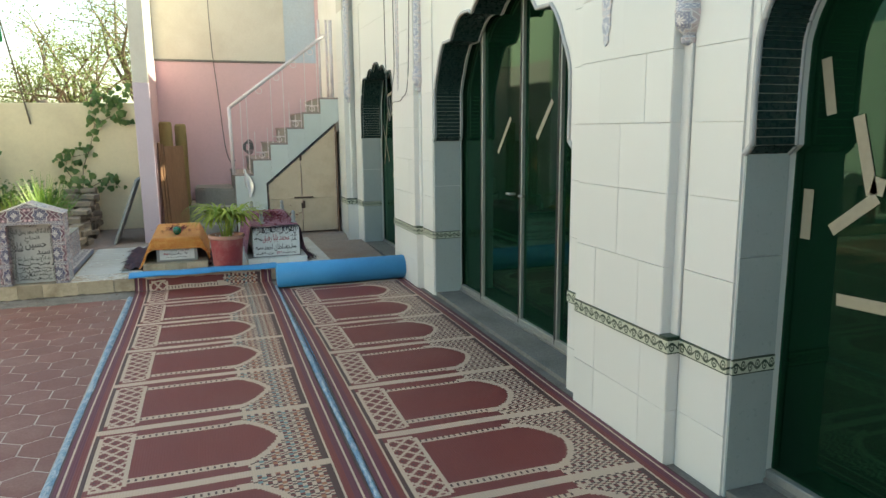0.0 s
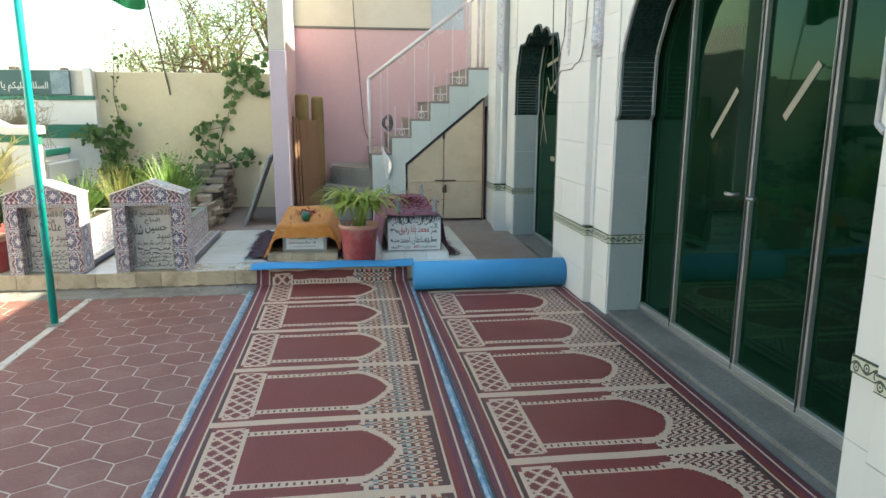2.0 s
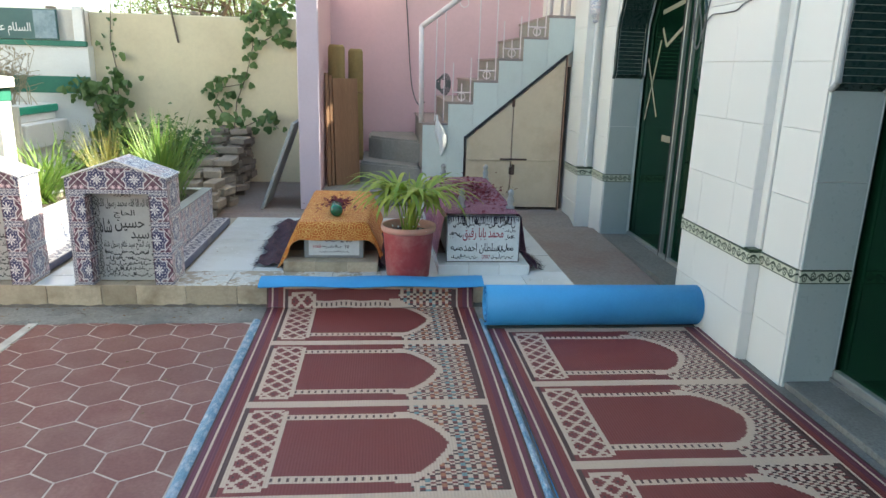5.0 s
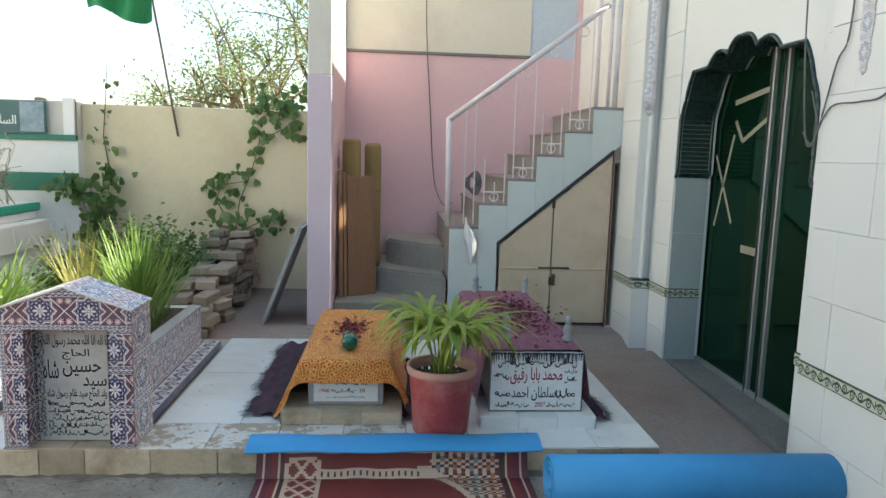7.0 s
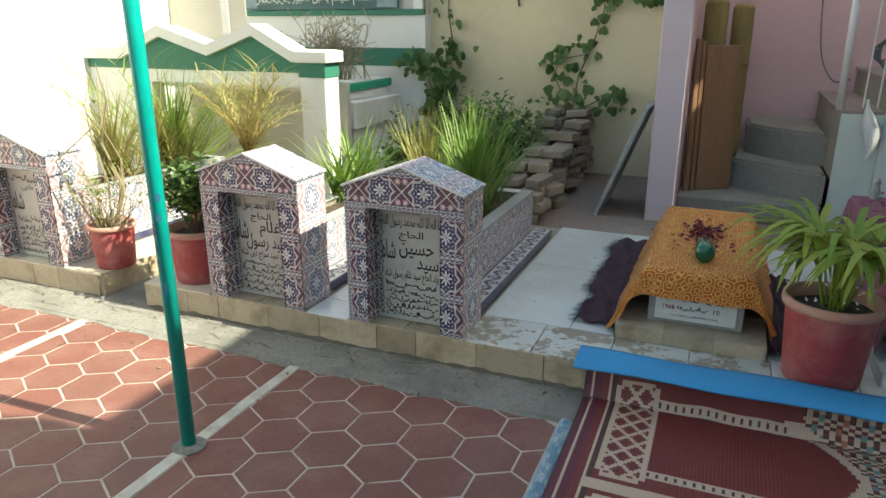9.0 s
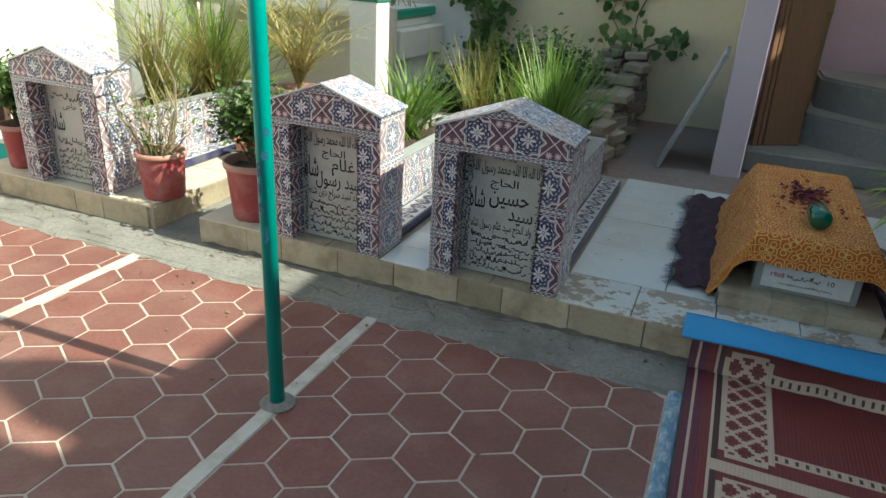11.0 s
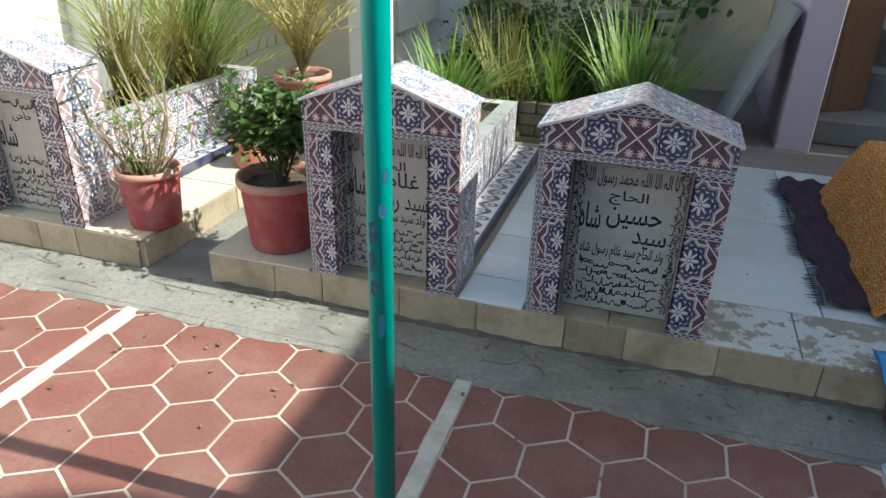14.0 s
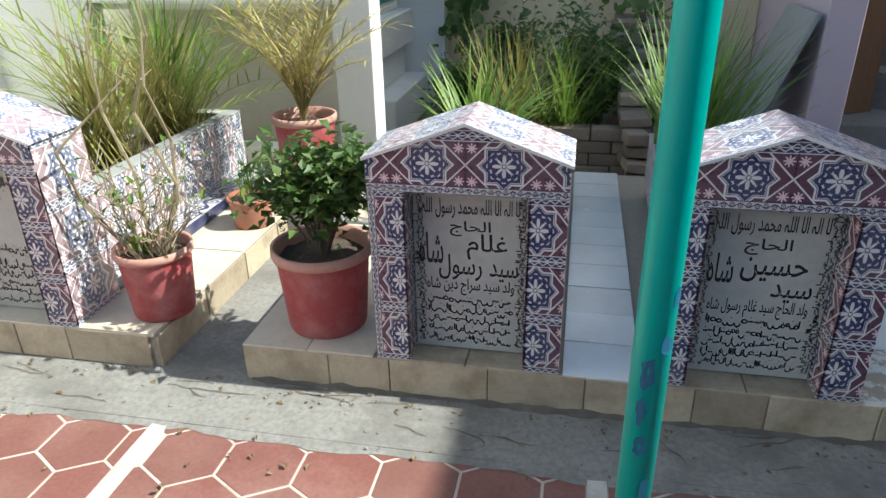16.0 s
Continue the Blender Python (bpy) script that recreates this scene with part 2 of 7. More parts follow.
def glassy(name, tint):
    m, t, p = nodes_of(name)
    clear = t.nodes.new("ShaderNodeBsdfTransparent")
    clear.inputs["Color"].default_value = (*tint, 1)
    gl = t.nodes.new("ShaderNodeBsdfGlossy")
    gl.inputs["Roughness"].default_value = 0.03
    gl.inputs["Color"].default_value = (0.5, 0.85, 0.66, 1)
    fr = t.nodes.new("ShaderNodeFresnel")
    fr.inputs["IOR"].default_value = 1.38
    film = t.nodes.new("ShaderNodeBsdfDiffuse")
    film.inputs["Color"].default_value = (tint[0] * 0.4, tint[1] * 0.55, tint[2] * 0.5, 1)
    body = t.nodes.new("ShaderNodeMixShader")
    t.links.new(mathn(t, "MULTIPLY_ADD", noisef(t, position(t), 1.1), 0.4, 0.0), body.inputs[0])
    t.links.new(clear.outputs[0], body.inputs[1])
    t.links.new(film.outputs[0], body.inputs[2])
    mx = t.nodes.new("ShaderNodeMixShader")
    t.links.new(fr.outputs[0], mx.inputs[0])
    t.links.new(body.outputs[0], mx.inputs[1])
    t.links.new(gl.outputs[0], mx.inputs[2])
    t.links.new(mx.outputs[0], t.nodes["Material Output"].inputs["Surface"])
    return m


M_GLASS = glassy("green_tinted_glass", (0.03, 0.135, 0.07))
M_BOTTLE = surface("green_bottle_glass", (0.0, 0.13, 0.075), rough=0.12, relief=0.0, coat=0.6)


def ornament(name, navy, red, pale):
    """Glazed tile with a star-and-flower pattern in tile coordinates from the mesh's own UV map."""
    m, t, p = nodes_of(name)
    uv = t.nodes.new("ShaderNodeUVMap").outputs[0]
    sep = t.nodes.new("ShaderNodeSeparateXYZ")
    t.links.new(uv, sep.inputs[0])
    # one repeat is 0.207 m wide and 0.159 m high
    u = mathn(t, "MULTIPLY", mathn(t, "SUBTRACT", mathn(t, "FRACT", sep.outputs[0]), 0.5), 0.207)
    v = mathn(t, "MULTIPLY", mathn(t, "SUBTRACT", mathn(t, "FRACT", sep.outputs[1]), 0.5), 0.159)
    au, av = mathn(t, "ABSOLUTE", u), mathn(t, "ABSOLUTE", v)
    dia = mathn(t, "ADD", au, av)
    big = mathn(t, "MAXIMUM", au, av)
    r = mathn(t, "SQRT", mathn(t, "ADD", mathn(t, "MULTIPLY", u, u), mathn(t, "MULTIPLY", v, v)))
    a = mathn(t, "ARCTAN2", v, u)
    c4 = mathn(t, "COSINE", mathn(t, "MULTIPLY", a, 4.0))
    c8 = mathn(t, "COSINE", mathn(t, "MULTIPLY", a, 8.0))

    def less(x, y):
        return mathn(t, "LESS_THAN", x, y)

    def more(x, y):
        return mathn(t, "GREATER_THAN", x, y)

    def near(x, y, w):
        return mathn(t, "LESS_THAN", mathn(t, "ABSOLUTE", mathn(t, "SUBTRACT", x, y)), w)

    def both(x, y):
        return mathn(t, "MULTIPLY", x, y)

    # eight-pointed star of two crossed squares, and straps that cross between neighbouring stars
    star = mathn(t, "MINIMUM", big, mathn(t, "MULTIPLY", dia, 0.7071))
    outside = more(star, 0.0495)
    c = mixc(t, outside, navy, red)
    c = mixc(t, both(near(dia, 0.1035, 0.0030), outside), c, pale)
    c = mixc(t, near(star, 0.050, 0.0026), c, pale)
    c = mixc(t, near(star, 0.0445, 0.0009), c, pale)
    # curls between the flower and the star
    for ring, wave, width in ((0.042, 0.004, 0.0015), (0.033, -0.004, 0.0014)):
        c = mixc(t, both(near(r, mathn(t, "MULTIPLY_ADD", c8, wave, ring), width), more(mathn(t, "COSINE", mathn(t, "MULTIPLY", a, 16.0)), -0.4)), c, pale)
    # flower of four broad and four slim petals
    broad = mathn(t, "POWER", mathn(t, "MAXIMUM", c4, 0.0), 0.7)
    slim = mathn(t, "POWER", mathn(t, "MAXIMUM", mathn(t, "MULTIPLY", c4, -1.0), 0.0), 1.6)
    c = mixc(t, less(r, mathn(t, "MULTIPLY_ADD", broad, 0.027, 0.004)), c, pale)
    c = mixc(t, less(r, mathn(t, "MULTIPLY_ADD", slim, 0.024, 0.004)), c, pale)
    c = mixc(t, near(r, 0.0055, 0.0012), c, navy)
    # eight-petalled stars above and below the crossing straps
    cu, cv = mathn(t, "SUBTRACT", 0.086, au), mathn(t, "SUBTRACT", 0.046, av)
    cr = mathn(t, "SQRT", mathn(t, "ADD", mathn(t, "MULTIPLY", cu, cu), mathn(t, "MULTIPLY", cv, cv)))
    ca = mathn(t, "COSINE", mathn(t, "MULTIPLY", mathn(t, "ARCTAN2", cv, cu), 8.0))
    c = mixc(t, less(cr, mathn(t, "MULTIPLY_ADD", ca, 0.005, 0.0105)), c, tuple((x + y) * 0.5 for x, y in zip(pale, (0.85, 0.5, 0.55))))
    # narrow band of running curls between the rows
    band = more(av, 0.0655)
    c = mixc(t, band, c, navy)
    wave = mathn(t, "MULTIPLY_ADD", mathn(t, "SINE", mathn(t, "MULTIPLY", u, 243.0)), 0.0035, 0.0735)
    c = mixc(t, both(band, near(av, wave, 0.0016)), c, pale)
    c = mixc(t, near(av, 0.0655, 0.0013), c, pale)
    c = mixc(t, more(av, 0.0782), c, pale)
    pos = position(t)
    grime = mathn(t, "MULTIPLY", ramp(t, noisef(t, pos, 7, 5), 0.45, 0.8), 0.3)
    c = mixc(t, grime, c, (0.32, 0.29, 0.26))
    t.links.new(c, p.inputs["Base Color"])
    t.links.new(mathn(t, "MULTIPLY_ADD", noisef(t, pos, 40), 0.3, 0.15), p.inputs["Roughness"])
    return m


M_ORNAMENT = ornament("blue_red_patterned_tile", (0.042, 0.05, 0.125), (0.125, 0.058, 0.09), (0.74, 0.73, 0.71))
# the same patterned tile with sunlight and sheen put into lighter colours
M_ORNAMENT_LIT = ornament("sunlit_patterned_tile", (0.17, 0.185, 0.28), (0.34, 0.25, 0.28), (0.78, 0.77, 0.75))
M_ORNAMENT_FAINT = ornament("faded_patterned_tile", (0.32, 0.34, 0.42), (0.52, 0.46, 0.46), (0.72, 0.71, 0.69))
M_CREAM_TILE = surface("cream_floor_tile", (0.66, 0.60, 0.48), (0.42, 0.35, 0.25), 0.4, big=4.0, amount=0.7, grain=0.1, relief=0.05, vary=0.2)


def scroll(name, ground, ink, sx, sy):
    """A running scroll of curls on a narrow border tile."""
    m, t, p = nodes_of(name)
    uv = t.nodes.new("ShaderNodeUVMap").outputs[0]
    sep = t.nodes.new("ShaderNodeSeparateXYZ")
    t.links.new(uv, sep.inputs[0])
    u, v = mathn(t, "MULTIPLY", sep.outputs[0], sx), mathn(t, "MULTIPLY", mathn(t, "SUBTRACT", sep.outputs[1], 0.5), sy)
    wave = mathn(t, "MULTIPLY", mathn(t, "SINE", mathn(t, "MULTIPLY", u, 6.2832)), 0.22)
    d1 = mathn(t, "LESS_THAN", mathn(t, "ABSOLUTE", mathn(t, "SUBTRACT", v, wave)), 0.075)
    fu = mathn(t, "SUBTRACT", mathn(t, "FRACT", mathn(t, "MULTIPLY", u, 2.0)), 0.5)
    fv = mathn(t, "ADD", v, mathn(t, "MULTIPLY", mathn(t, "SIGN", mathn(t, "SINE", mathn(t, "MULTIPLY", u, 6.2832))), 0.08))
    rr = mathn(t, "SQRT", mathn(t, "ADD", mathn(t, "MULTIPLY", fu, fu), mathn(t, "MULTIPLY", fv, fv)))
    d2 = mathn(t, "LESS_THAN", mathn(t, "ABSOLUTE", mathn(t, "SUBTRACT", rr, 0.24)), 0.06)
    d3 = mathn(t, "LESS_THAN", rr, 0.09)
    d4 = mathn(t, "GREATER_THAN", mathn(t, "ABSOLUTE", v), 0.42)
    f = mathn(t, "MAXIMUM", mathn(t, "MAXIMUM", d1, d2), mathn(t, "MAXIMUM", d3, d4))
    pos = position(t)
    c = mixc(t, f, ground, ink)
    c = mixc(t, mathn(t, "MULTIPLY", ramp(t, noisef(t, pos, 9, 5), 0.4, 0.8), 0.35), c, (0.4, 0.36, 0.3))
    t.links.new(c, p.inputs["Base Color"])
    p.inputs["Roughness"].default_value = 0.3
    return m


M_BAND = scroll("green_scroll_border_tile", (0.58, 0.61, 0.48), (0.018, 0.045, 0.02), 1.0, 1.0)
M_SCROLL = scroll("black_scroll_border_tile", (0.60, 0.60, 0.60), (0.03, 0.035, 0.10), 1.0, 1.0)


def cloth(name, ground, motif, scale, thr, sheen=0.2):
    m, t, p = nodes_of(name)
    co = t.nodes.new("ShaderNodeUVMap").outputs[0]
    w = t.nodes.new("ShaderNodeTexVoronoi")
    w.voronoi_dimensions = "2D"
    w.feature = "DISTANCE_TO_EDGE"
    w.inputs["Scale"].default_value = scale
    w.inputs["Randomness"].default_value = 0.55
    t.links.new(co, w.inputs["Vector"])
    w2 = t.nodes.new("ShaderNodeTexVoronoi")
    w2.voronoi_dimensions = "2D"
    w2.inputs["Scale"].default_value = scale
    w2.inputs["Randomness"].default_value = 0.55
    t.links.new(co, w2.inputs["Vector"])
    petals = mathn(t, "LESS_THAN", mathn(t, "ABSOLUTE", mathn(t, "SUBTRACT", w2.outputs["Distance"], 0.28)), 0.06)
    f = mathn(t, "MAXIMUM", mathn(t, "LESS_THAN", w.outputs["Distance"], thr), petals)
    c = mixc(t, f, ground, motif)
    fine = noisef(t, co, 160, 2)
    c = mixc(t, mathn(t, "MULTIPLY", fine, 0.35), c, tuple(x * 0.5 for x in ground))
    t.links.new(c, p.inputs["Base Color"])
    p.inputs["Roughness"].default_value = 0.75
    p.inputs["Sheen Weight"].default_value = sheen
    bump(t, p, fine, 0.3, 0.002)
    return m


M_ORANGE = cloth("orange_printed_cloth", (0.50, 0.115, 0.008), (0.78, 0.46, 0.13), 25.0, 0.05, 0.05)
M_PURPLE = cloth("plum_velvet_cover", (0.15, 0.025, 0.07), (0.34, 0.16, 0.22), 26.0, 0.045, 0.05)
M_DARK_CLOTH = cloth("dark_violet_fringed_cloth", (0.018, 0.009, 0.026), (0.11, 0.035, 0.05), 30.0, 0.02, 0.0)


def woven(name, color):
    m, t, p = nodes_of(name)
    pos = position(t)
    sep = t.nodes.new("ShaderNodeSeparateXYZ")
    t.links.new(pos, sep.inputs[0])
    ribs = mathn(t, "SINE", mathn(t, "MULTIPLY", sep.outputs[0], 520.0))
    f1 = noisef(t, pos, 1.3, 5)
    f2 = noisef(t, pos, 90, 2)
    c = mixc(t, mathn(t, "MULTIPLY", ramp(t, f1, 0.4, 0.75), 0.35), color, tuple(x * 0.7 + 0.05 for x in color))
    c = mixc(t, mathn(t, "MULTIPLY", f2, 0.35), c, tuple(x * 0.45 for x in color))
    t.links.new(c, p.inputs["Base Color"])
    p.inputs["Roughness"].default_value = 0.55
    bump(t, p, mathn(t, "MULTIPLY_ADD", f2, 0.6, ribs), 0.35, 0.0012)
    return m


CARPET = [woven("maroon_straw", (0.20, 0.034, 0.030)), woven("cream_straw", (0.60, 0.45, 0.34)), woven("dark_straw", (0.085, 0.035, 0.03)),
          woven("teal_straw", (0.16, 0.26, 0.26)), woven("rust_straw", (0.40, 0.15, 0.075)), woven("plum_straw", (0.14, 0.028, 0.05))]


def flaking(name):
    """White tile on which cement smears and old paint flake in patches."""
    m, t, p = nodes_of(name)
    pos = position(t)
    f1, f2 = noisef(t, pos, 6, 6, 0.7), noisef(t, pos, 24, 5, 0.7)
    patch = ramp(t, mathn(t, "ADD", mathn(t, "MULTIPLY", f1, 0.7), mathn(t, "MULTIPLY", f2, 0.3)), 0.47, 0.53)
    c = mixc(t, patch, (0.70, 0.73, 0.71), (0.36, 0.31, 0.24))
    c = mixc(t, mathn(t, "MULTIPLY", noisef(t, pos, 60), 0.3), c, (0.25, 0.22, 0.18))
    t.links.new(c, p.inputs["Base Color"])
    t.links.new(mathn(t, "MULTIPLY_ADD", patch, 0.5, 0.25), p.inputs["Roughness"])
    bump(t, p, mathn(t, "SUBTRACT", 1.0, patch), 0.4, 0.003)
    return m


M_FLAKING = flaking("flaking_white_tile")
M_LITTER = leafy("dry_fallen_leaf", (0.16, 0.10, 0.05), (0.3, 0.22, 0.12), 0.8, 0.1)


# ---- shape helpers ----
def mesh_of(bm, name, materials):
    me = bpy.data.meshes.new(name)
    bm.normal_update()
    bm.to_mesh(me)
    bm.free()
    for m in (materials if isinstance(materials, (list, tuple)) else [materials]):
        me.materials.append(m)
    return me


def part(name, bm, material, parent=None, label="", smooth=False):
    me = mesh_of(bm, name, material)
    if smooth:
        for f in me.polygons:
            f.use_smooth = True
    ob = new(name, me)
    if parent is not None:
        ob.parent = parent
        ob.matrix_parent_inverse = parent.matrix_basis.inverted()
    if label:
        ob["label"] = label
    return ob


def thing(name, x, y, z, label, category, group="", kind=""):
    ob = new(name)
    ob.empty_display_size = 0.05
    ob.matrix_basis = pose(x, y, z)
    return tagged(ob, label, category, group, kind)


def box(x0, x1, y0, y1, z0, z1, bevel=0.0, bm=None, m=None):
    own = bmesh.new()
    r = bmesh.ops.create_cube(own, size=1.0)
    for v in r["verts"]:
        v.co = Vector(((x0 + x1) / 2 + v.co.x * (x1 - x0), (y0 + y1) / 2 + v.co.y * (y1 - y0), (z0 + z1) / 2 + v.co.z * (z1 - z0)))
    if bevel:
        bmesh.ops.bevel(own, geom=own.edges[:], offset=bevel, segments=1, affect="EDGES")
    if m is not None:
        own.transform(m)
    if bm is None:
        return own
    join(bm, own)
    return bm


def join(bm, other):
    me = bpy.data.meshes.new("tmp")
    other.to_mesh(me)
    other.free()
    bm.from_mesh(me)
    bpy.data.meshes.remove(me)
    return bm


def lathe(profile, n=24, centre=(0, 0, 0), bm=None):
    bm = bm or bmesh.new()
    rings = []
    for r, z in profile:
        if r < 1e-5:
            rings.append([bm.verts.new((centre[0], centre[1], centre[2] + z))])
        else:
            rings.append([bm.verts.new((centre[0] + r * math.cos(i * math.tau / n), centre[1] + r * math.sin(i * math.tau / n), centre[2] + z)) for i in range(n)])
    for a, b in zip(rings, rings[1:]):
        for i in range(n):
            j = (i + 1) % n
            if len(a) == 1 and len(b) > 1:
                bm.faces.new((a[0], b[j], b[i]))
            elif len(b) == 1 and len(a) > 1:
                bm.faces.new((a[i], a[j], b[0]))
            elif len(a) > 1:
                bm.faces.new((a[i], a[j], b[j], b[i]))
    return bm


def tube(points, radius, n=8, bm=None, taper=1.0):
    bm = bm or bmesh.new()
    pts = [Vector(p) for p in points]
    rings = []
    for i, p in enumerate(pts):
        d = (pts[min(i + 1, len(pts) - 1)] - pts[max(i - 1, 0)]).normalized()
        a = d.orthogonal().normalized() if abs(d.z) > 0.95 else d.cross(Vector((0, 0, 1))).normalized()
        b = d.cross(a)
        r = radius * (1 + (taper - 1) * i / max(1, len(pts) - 1))
        rings.append([bm.verts.new(p + r * (math.cos(k * math.tau / n) * a + math.sin(k * math.tau / n) * b)) for k in range(n)])
    for ra, rb in zip(rings, rings[1:]):
        for k in range(n):
            bm.faces.new((ra[k], ra[(k + 1) % n], rb[(k + 1) % n], rb[k]))
    for ring in (rings[0][::-1], rings[-1]):
        bm.faces.new(ring)
    return bm


def prism(outline, lo, hi, axis="x", bm=None):
    """A flat outline pushed from lo to hi along an axis. Outline pairs are (y, z) for x, (x, z) for y, (x, y) for z."""
    bm = bm or bmesh.new()

    def at(p, d):
        return {"x": (d, p[0], p[1]), "y": (p[0], d, p[1]), "z": (p[0], p[1], d)}[axis]
    a = [bm.verts.new(at(p, lo)) for p in outline]
    b = [bm.verts.new(at(p, hi)) for p in outline]
    n = len(outline)
    bm.faces.new(a)
    bm.faces.new(b[::-1])
    for i in range(n):
        bm.faces.new((a[i], b[i], b[(i + 1) % n], a[(i + 1) % n]))
    bmesh.ops.recalc_face_normals(bm, faces=bm.faces[:])
    return bm


def quad_uv(bm, corners, uvs):
    layer = bm.loops.layers.uv.verify()
    f = bm.faces.new([bm.verts.new(c) for c in corners])
    for loop, uv in zip(f.loops, uvs):
        loop[layer].uv = uv
    return f


def slab_uv(corners, uvs, depth, bm=None):
    """A thin tile: its face has the given corners and UV, its body goes back by the vector depth."""
    bm = bm or bmesh.new()
    layer = bm.loops.layers.uv.verify()
    d = Vector(depth)
    f = [bm.verts.new(c) for c in corners]
    b = [bm.verts.new(Vector(c) + d) for c in corners]
    n = len(corners)
    face = bm.faces.new(f)
    for loop, uv in zip(face.loops, uvs):
        loop[layer].uv = uv
    for i in range(n):
        s = bm.faces.new((f[i], b[i], b[(i + 1) % n], f[(i + 1) % n]))
        for loop, uv in zip(s.loops, (uvs[i], uvs[i], uvs[(i + 1) % n], uvs[(i + 1) % n])):
            loop[layer].uv = uv
    return bm


# ---- ground ----
bm = bmesh.new()
bmesh.ops.create_grid(bm, x_segments=2, y_segments=2, size=600)
ground = part("ground", bm, M_EARTH)
ground.location.z = -0.06
tagged(ground, "dusty bare earth around the courtyard", "ground", kind="structure")

APRON_Y, PLAT_Y, PLAT_Z = 6.70, 6.95, 0.14
bm = box(-5.7, -0.66, -3.0, APRON_Y, -0.05, -0.0016)
courtyard = part("floor_courtyard", bm, M_GROUT)
tagged(courtyard, "courtyard floor of red hexagonal cement tiles with pale grout", "floor", kind="structure")
apron = part("floor_apron", box(-5.7, 1.87, APRON_Y + 0.004, 8.95, -0.05, 0.006), M_APRON)
tagged(apron, "worn grey cement strip beside the raised platform", "floor", kind="structure")
walkway = part("floor_walkway", box(-0.656, 2.3, -3.0, APRON_Y, -0.05, 0.0), M_CONCRETE)
tagged(walkway, "worn grey concrete floor along the mosque wall", "floor", kind="structure")
# the cement behind and beside the platform climbs a little towards the stairs
bm = bmesh.new()
prism([(8.86, 0.0), (9.2, 0.1), (10.95, 0.1), (10.95, 0.0)], -1.75, 1.93, "x", bm)
prism([(6.9, 0.008), (8.86, 0.07), (8.86, 0.0), (6.9, 0.0)], 1.2, 1.93, "x", bm)
rear = part("floor_rear", bm, M_REAR)
tagged(rear, "reddish worn cement floor before the stairs", "floor", kind="structure")

for x in (-1.93, -3.22, -4.5):
    s = part("floor_strip", box(x - 0.026, x + 0.026, -3.0, APRON_Y - 0.01, -0.004, 0.003, 0.001), M_STRIP, courtyard)

# ---- platforms of the graves ----
platform = part("platform_floor", box(-3.06, 1.22, PLAT_Y + 0.012, 8.86, 0.0, PLAT_Z - 0.01), M_MORTAR)
tagged(platform, "low raised platform with white tiles and a beige tiled edge", "platform", kind="structure")
platform2 = part("platform_floor_second", box(-4.7, -3.376, PLAT_Y + 0.012, 8.6, 0.0, PLAT_Z - 0.01), M_MORTAR)
tagged(platform2, "second low platform edged with beige tiles", "platform", kind="structure")


# ---- mosque wall ----
FACE, BACK, TOP = 1.86, 2.03, 4.35
SPRING = 1.40
# lobes of the arch outline: share of the half width, share of the rise, bulge of the piece that starts here
LOBES = [(1.0, 0.0, 0.0), (0.968, 0.03, 0.01), (0.967, 0.40, 0.05), (0.90, 0.57, 0.06), (0.775, 0.775, 0.0), (0.62, 0.78, 0.16), (0.29, 0.935, 0.0), (0.25, 0.915, 0.15), (0.0, 1.0, 0.0)]
FLAT_LOBES = [(1.0, 0.0, 0.0), (0.968, 0.035, 0.01), (0.965, 0.47, 0.05), (0.90, 0.62, 0.05), (0.785, 0.84, 0.0), (0.52, 0.845, 0.18), (0.24, 0.925, 0.0), (0.21, 0.90, 0.17), (0.0, 1.0, 0.0)]


def arch_line(c, half, rise, steps=7):
    """Multifoil outline from the spring at +half over the crown to -half, as (y, z)."""
    side = []
    lobes = FLAT_LOBES if half < 1.0 else LOBES
    for (s0, h0, bulge), (s1, h1, _) in zip(lobes, lobes[1:]):
        p0, p1 = Vector((s0 * half, h0 * rise)), Vector((s1 * half, h1 * rise))
        d = p1 - p0
        nrm = Vector((d.y, -d.x)).normalized()
        for k in range(steps):
            f = k / steps
            p = p0 + d * f + nrm * math.sin(f * math.pi) * d.length * bulge
            side.append((p.x, p.y))
    side.append((0.0, rise))
    left = [(c + y, SPRING + z) for y, z in side]
    right = [(c - y, SPRING + z) for y, z in side[:-1]][::-1]
    return left + right


# name, centre, half width, rise, mullion places
DOORS = [("door_1", 1.04, 1.045, 1.03, (1.05,)), ("door_2", 4.585, 1.213, 1.03, (5.32, 4.57, 4.0)), ("door_3", 7.87, 0.815, 0.85, (7.96, 7.81))]
EDGES = [-3.0]
for _, c, h, _, _ in DOORS:
    EDGES += [c - h, c + h]
EDGES += [9.48]

wall = part("wall_mosque", box(BACK + 0.16, BACK + 0.32, -3.0, -2.9, 0, TOP), M_WHITEWASH)
tagged(wall, "mosque wall clad in white glazed tiles with a green scroll border", "wall", kind="structure")
bm = bmesh.new()
for y0, y1 in zip(EDGES[0::2], EDGES[1::2]):
    box(FACE + 0.07, BACK + 0.16, y0, y1, 0, TOP, bm=bm)
for _, c, h, rise, _ in DOORS:
    line = arch_line(c, h, rise)
    for (ya, za), (yb, zb) in zip(line, line[1:]):
        vs = [bm.verts.new((x, y, z)) for x in (FACE + 0.07, BACK + 0.16) for y, z in ((ya, za), (yb, zb), (yb, TOP), (ya, TOP))]
        bm.faces.new(vs[0:4]); bm.faces.new(vs[4:8][::-1])
        bm.faces.new((vs[0], vs[4], vs[5], vs[1])); bm.faces.new((vs[3], vs[2], vs[6], vs[7]))
bmesh.ops.recalc_face_normals(bm, faces=bm.faces[:])
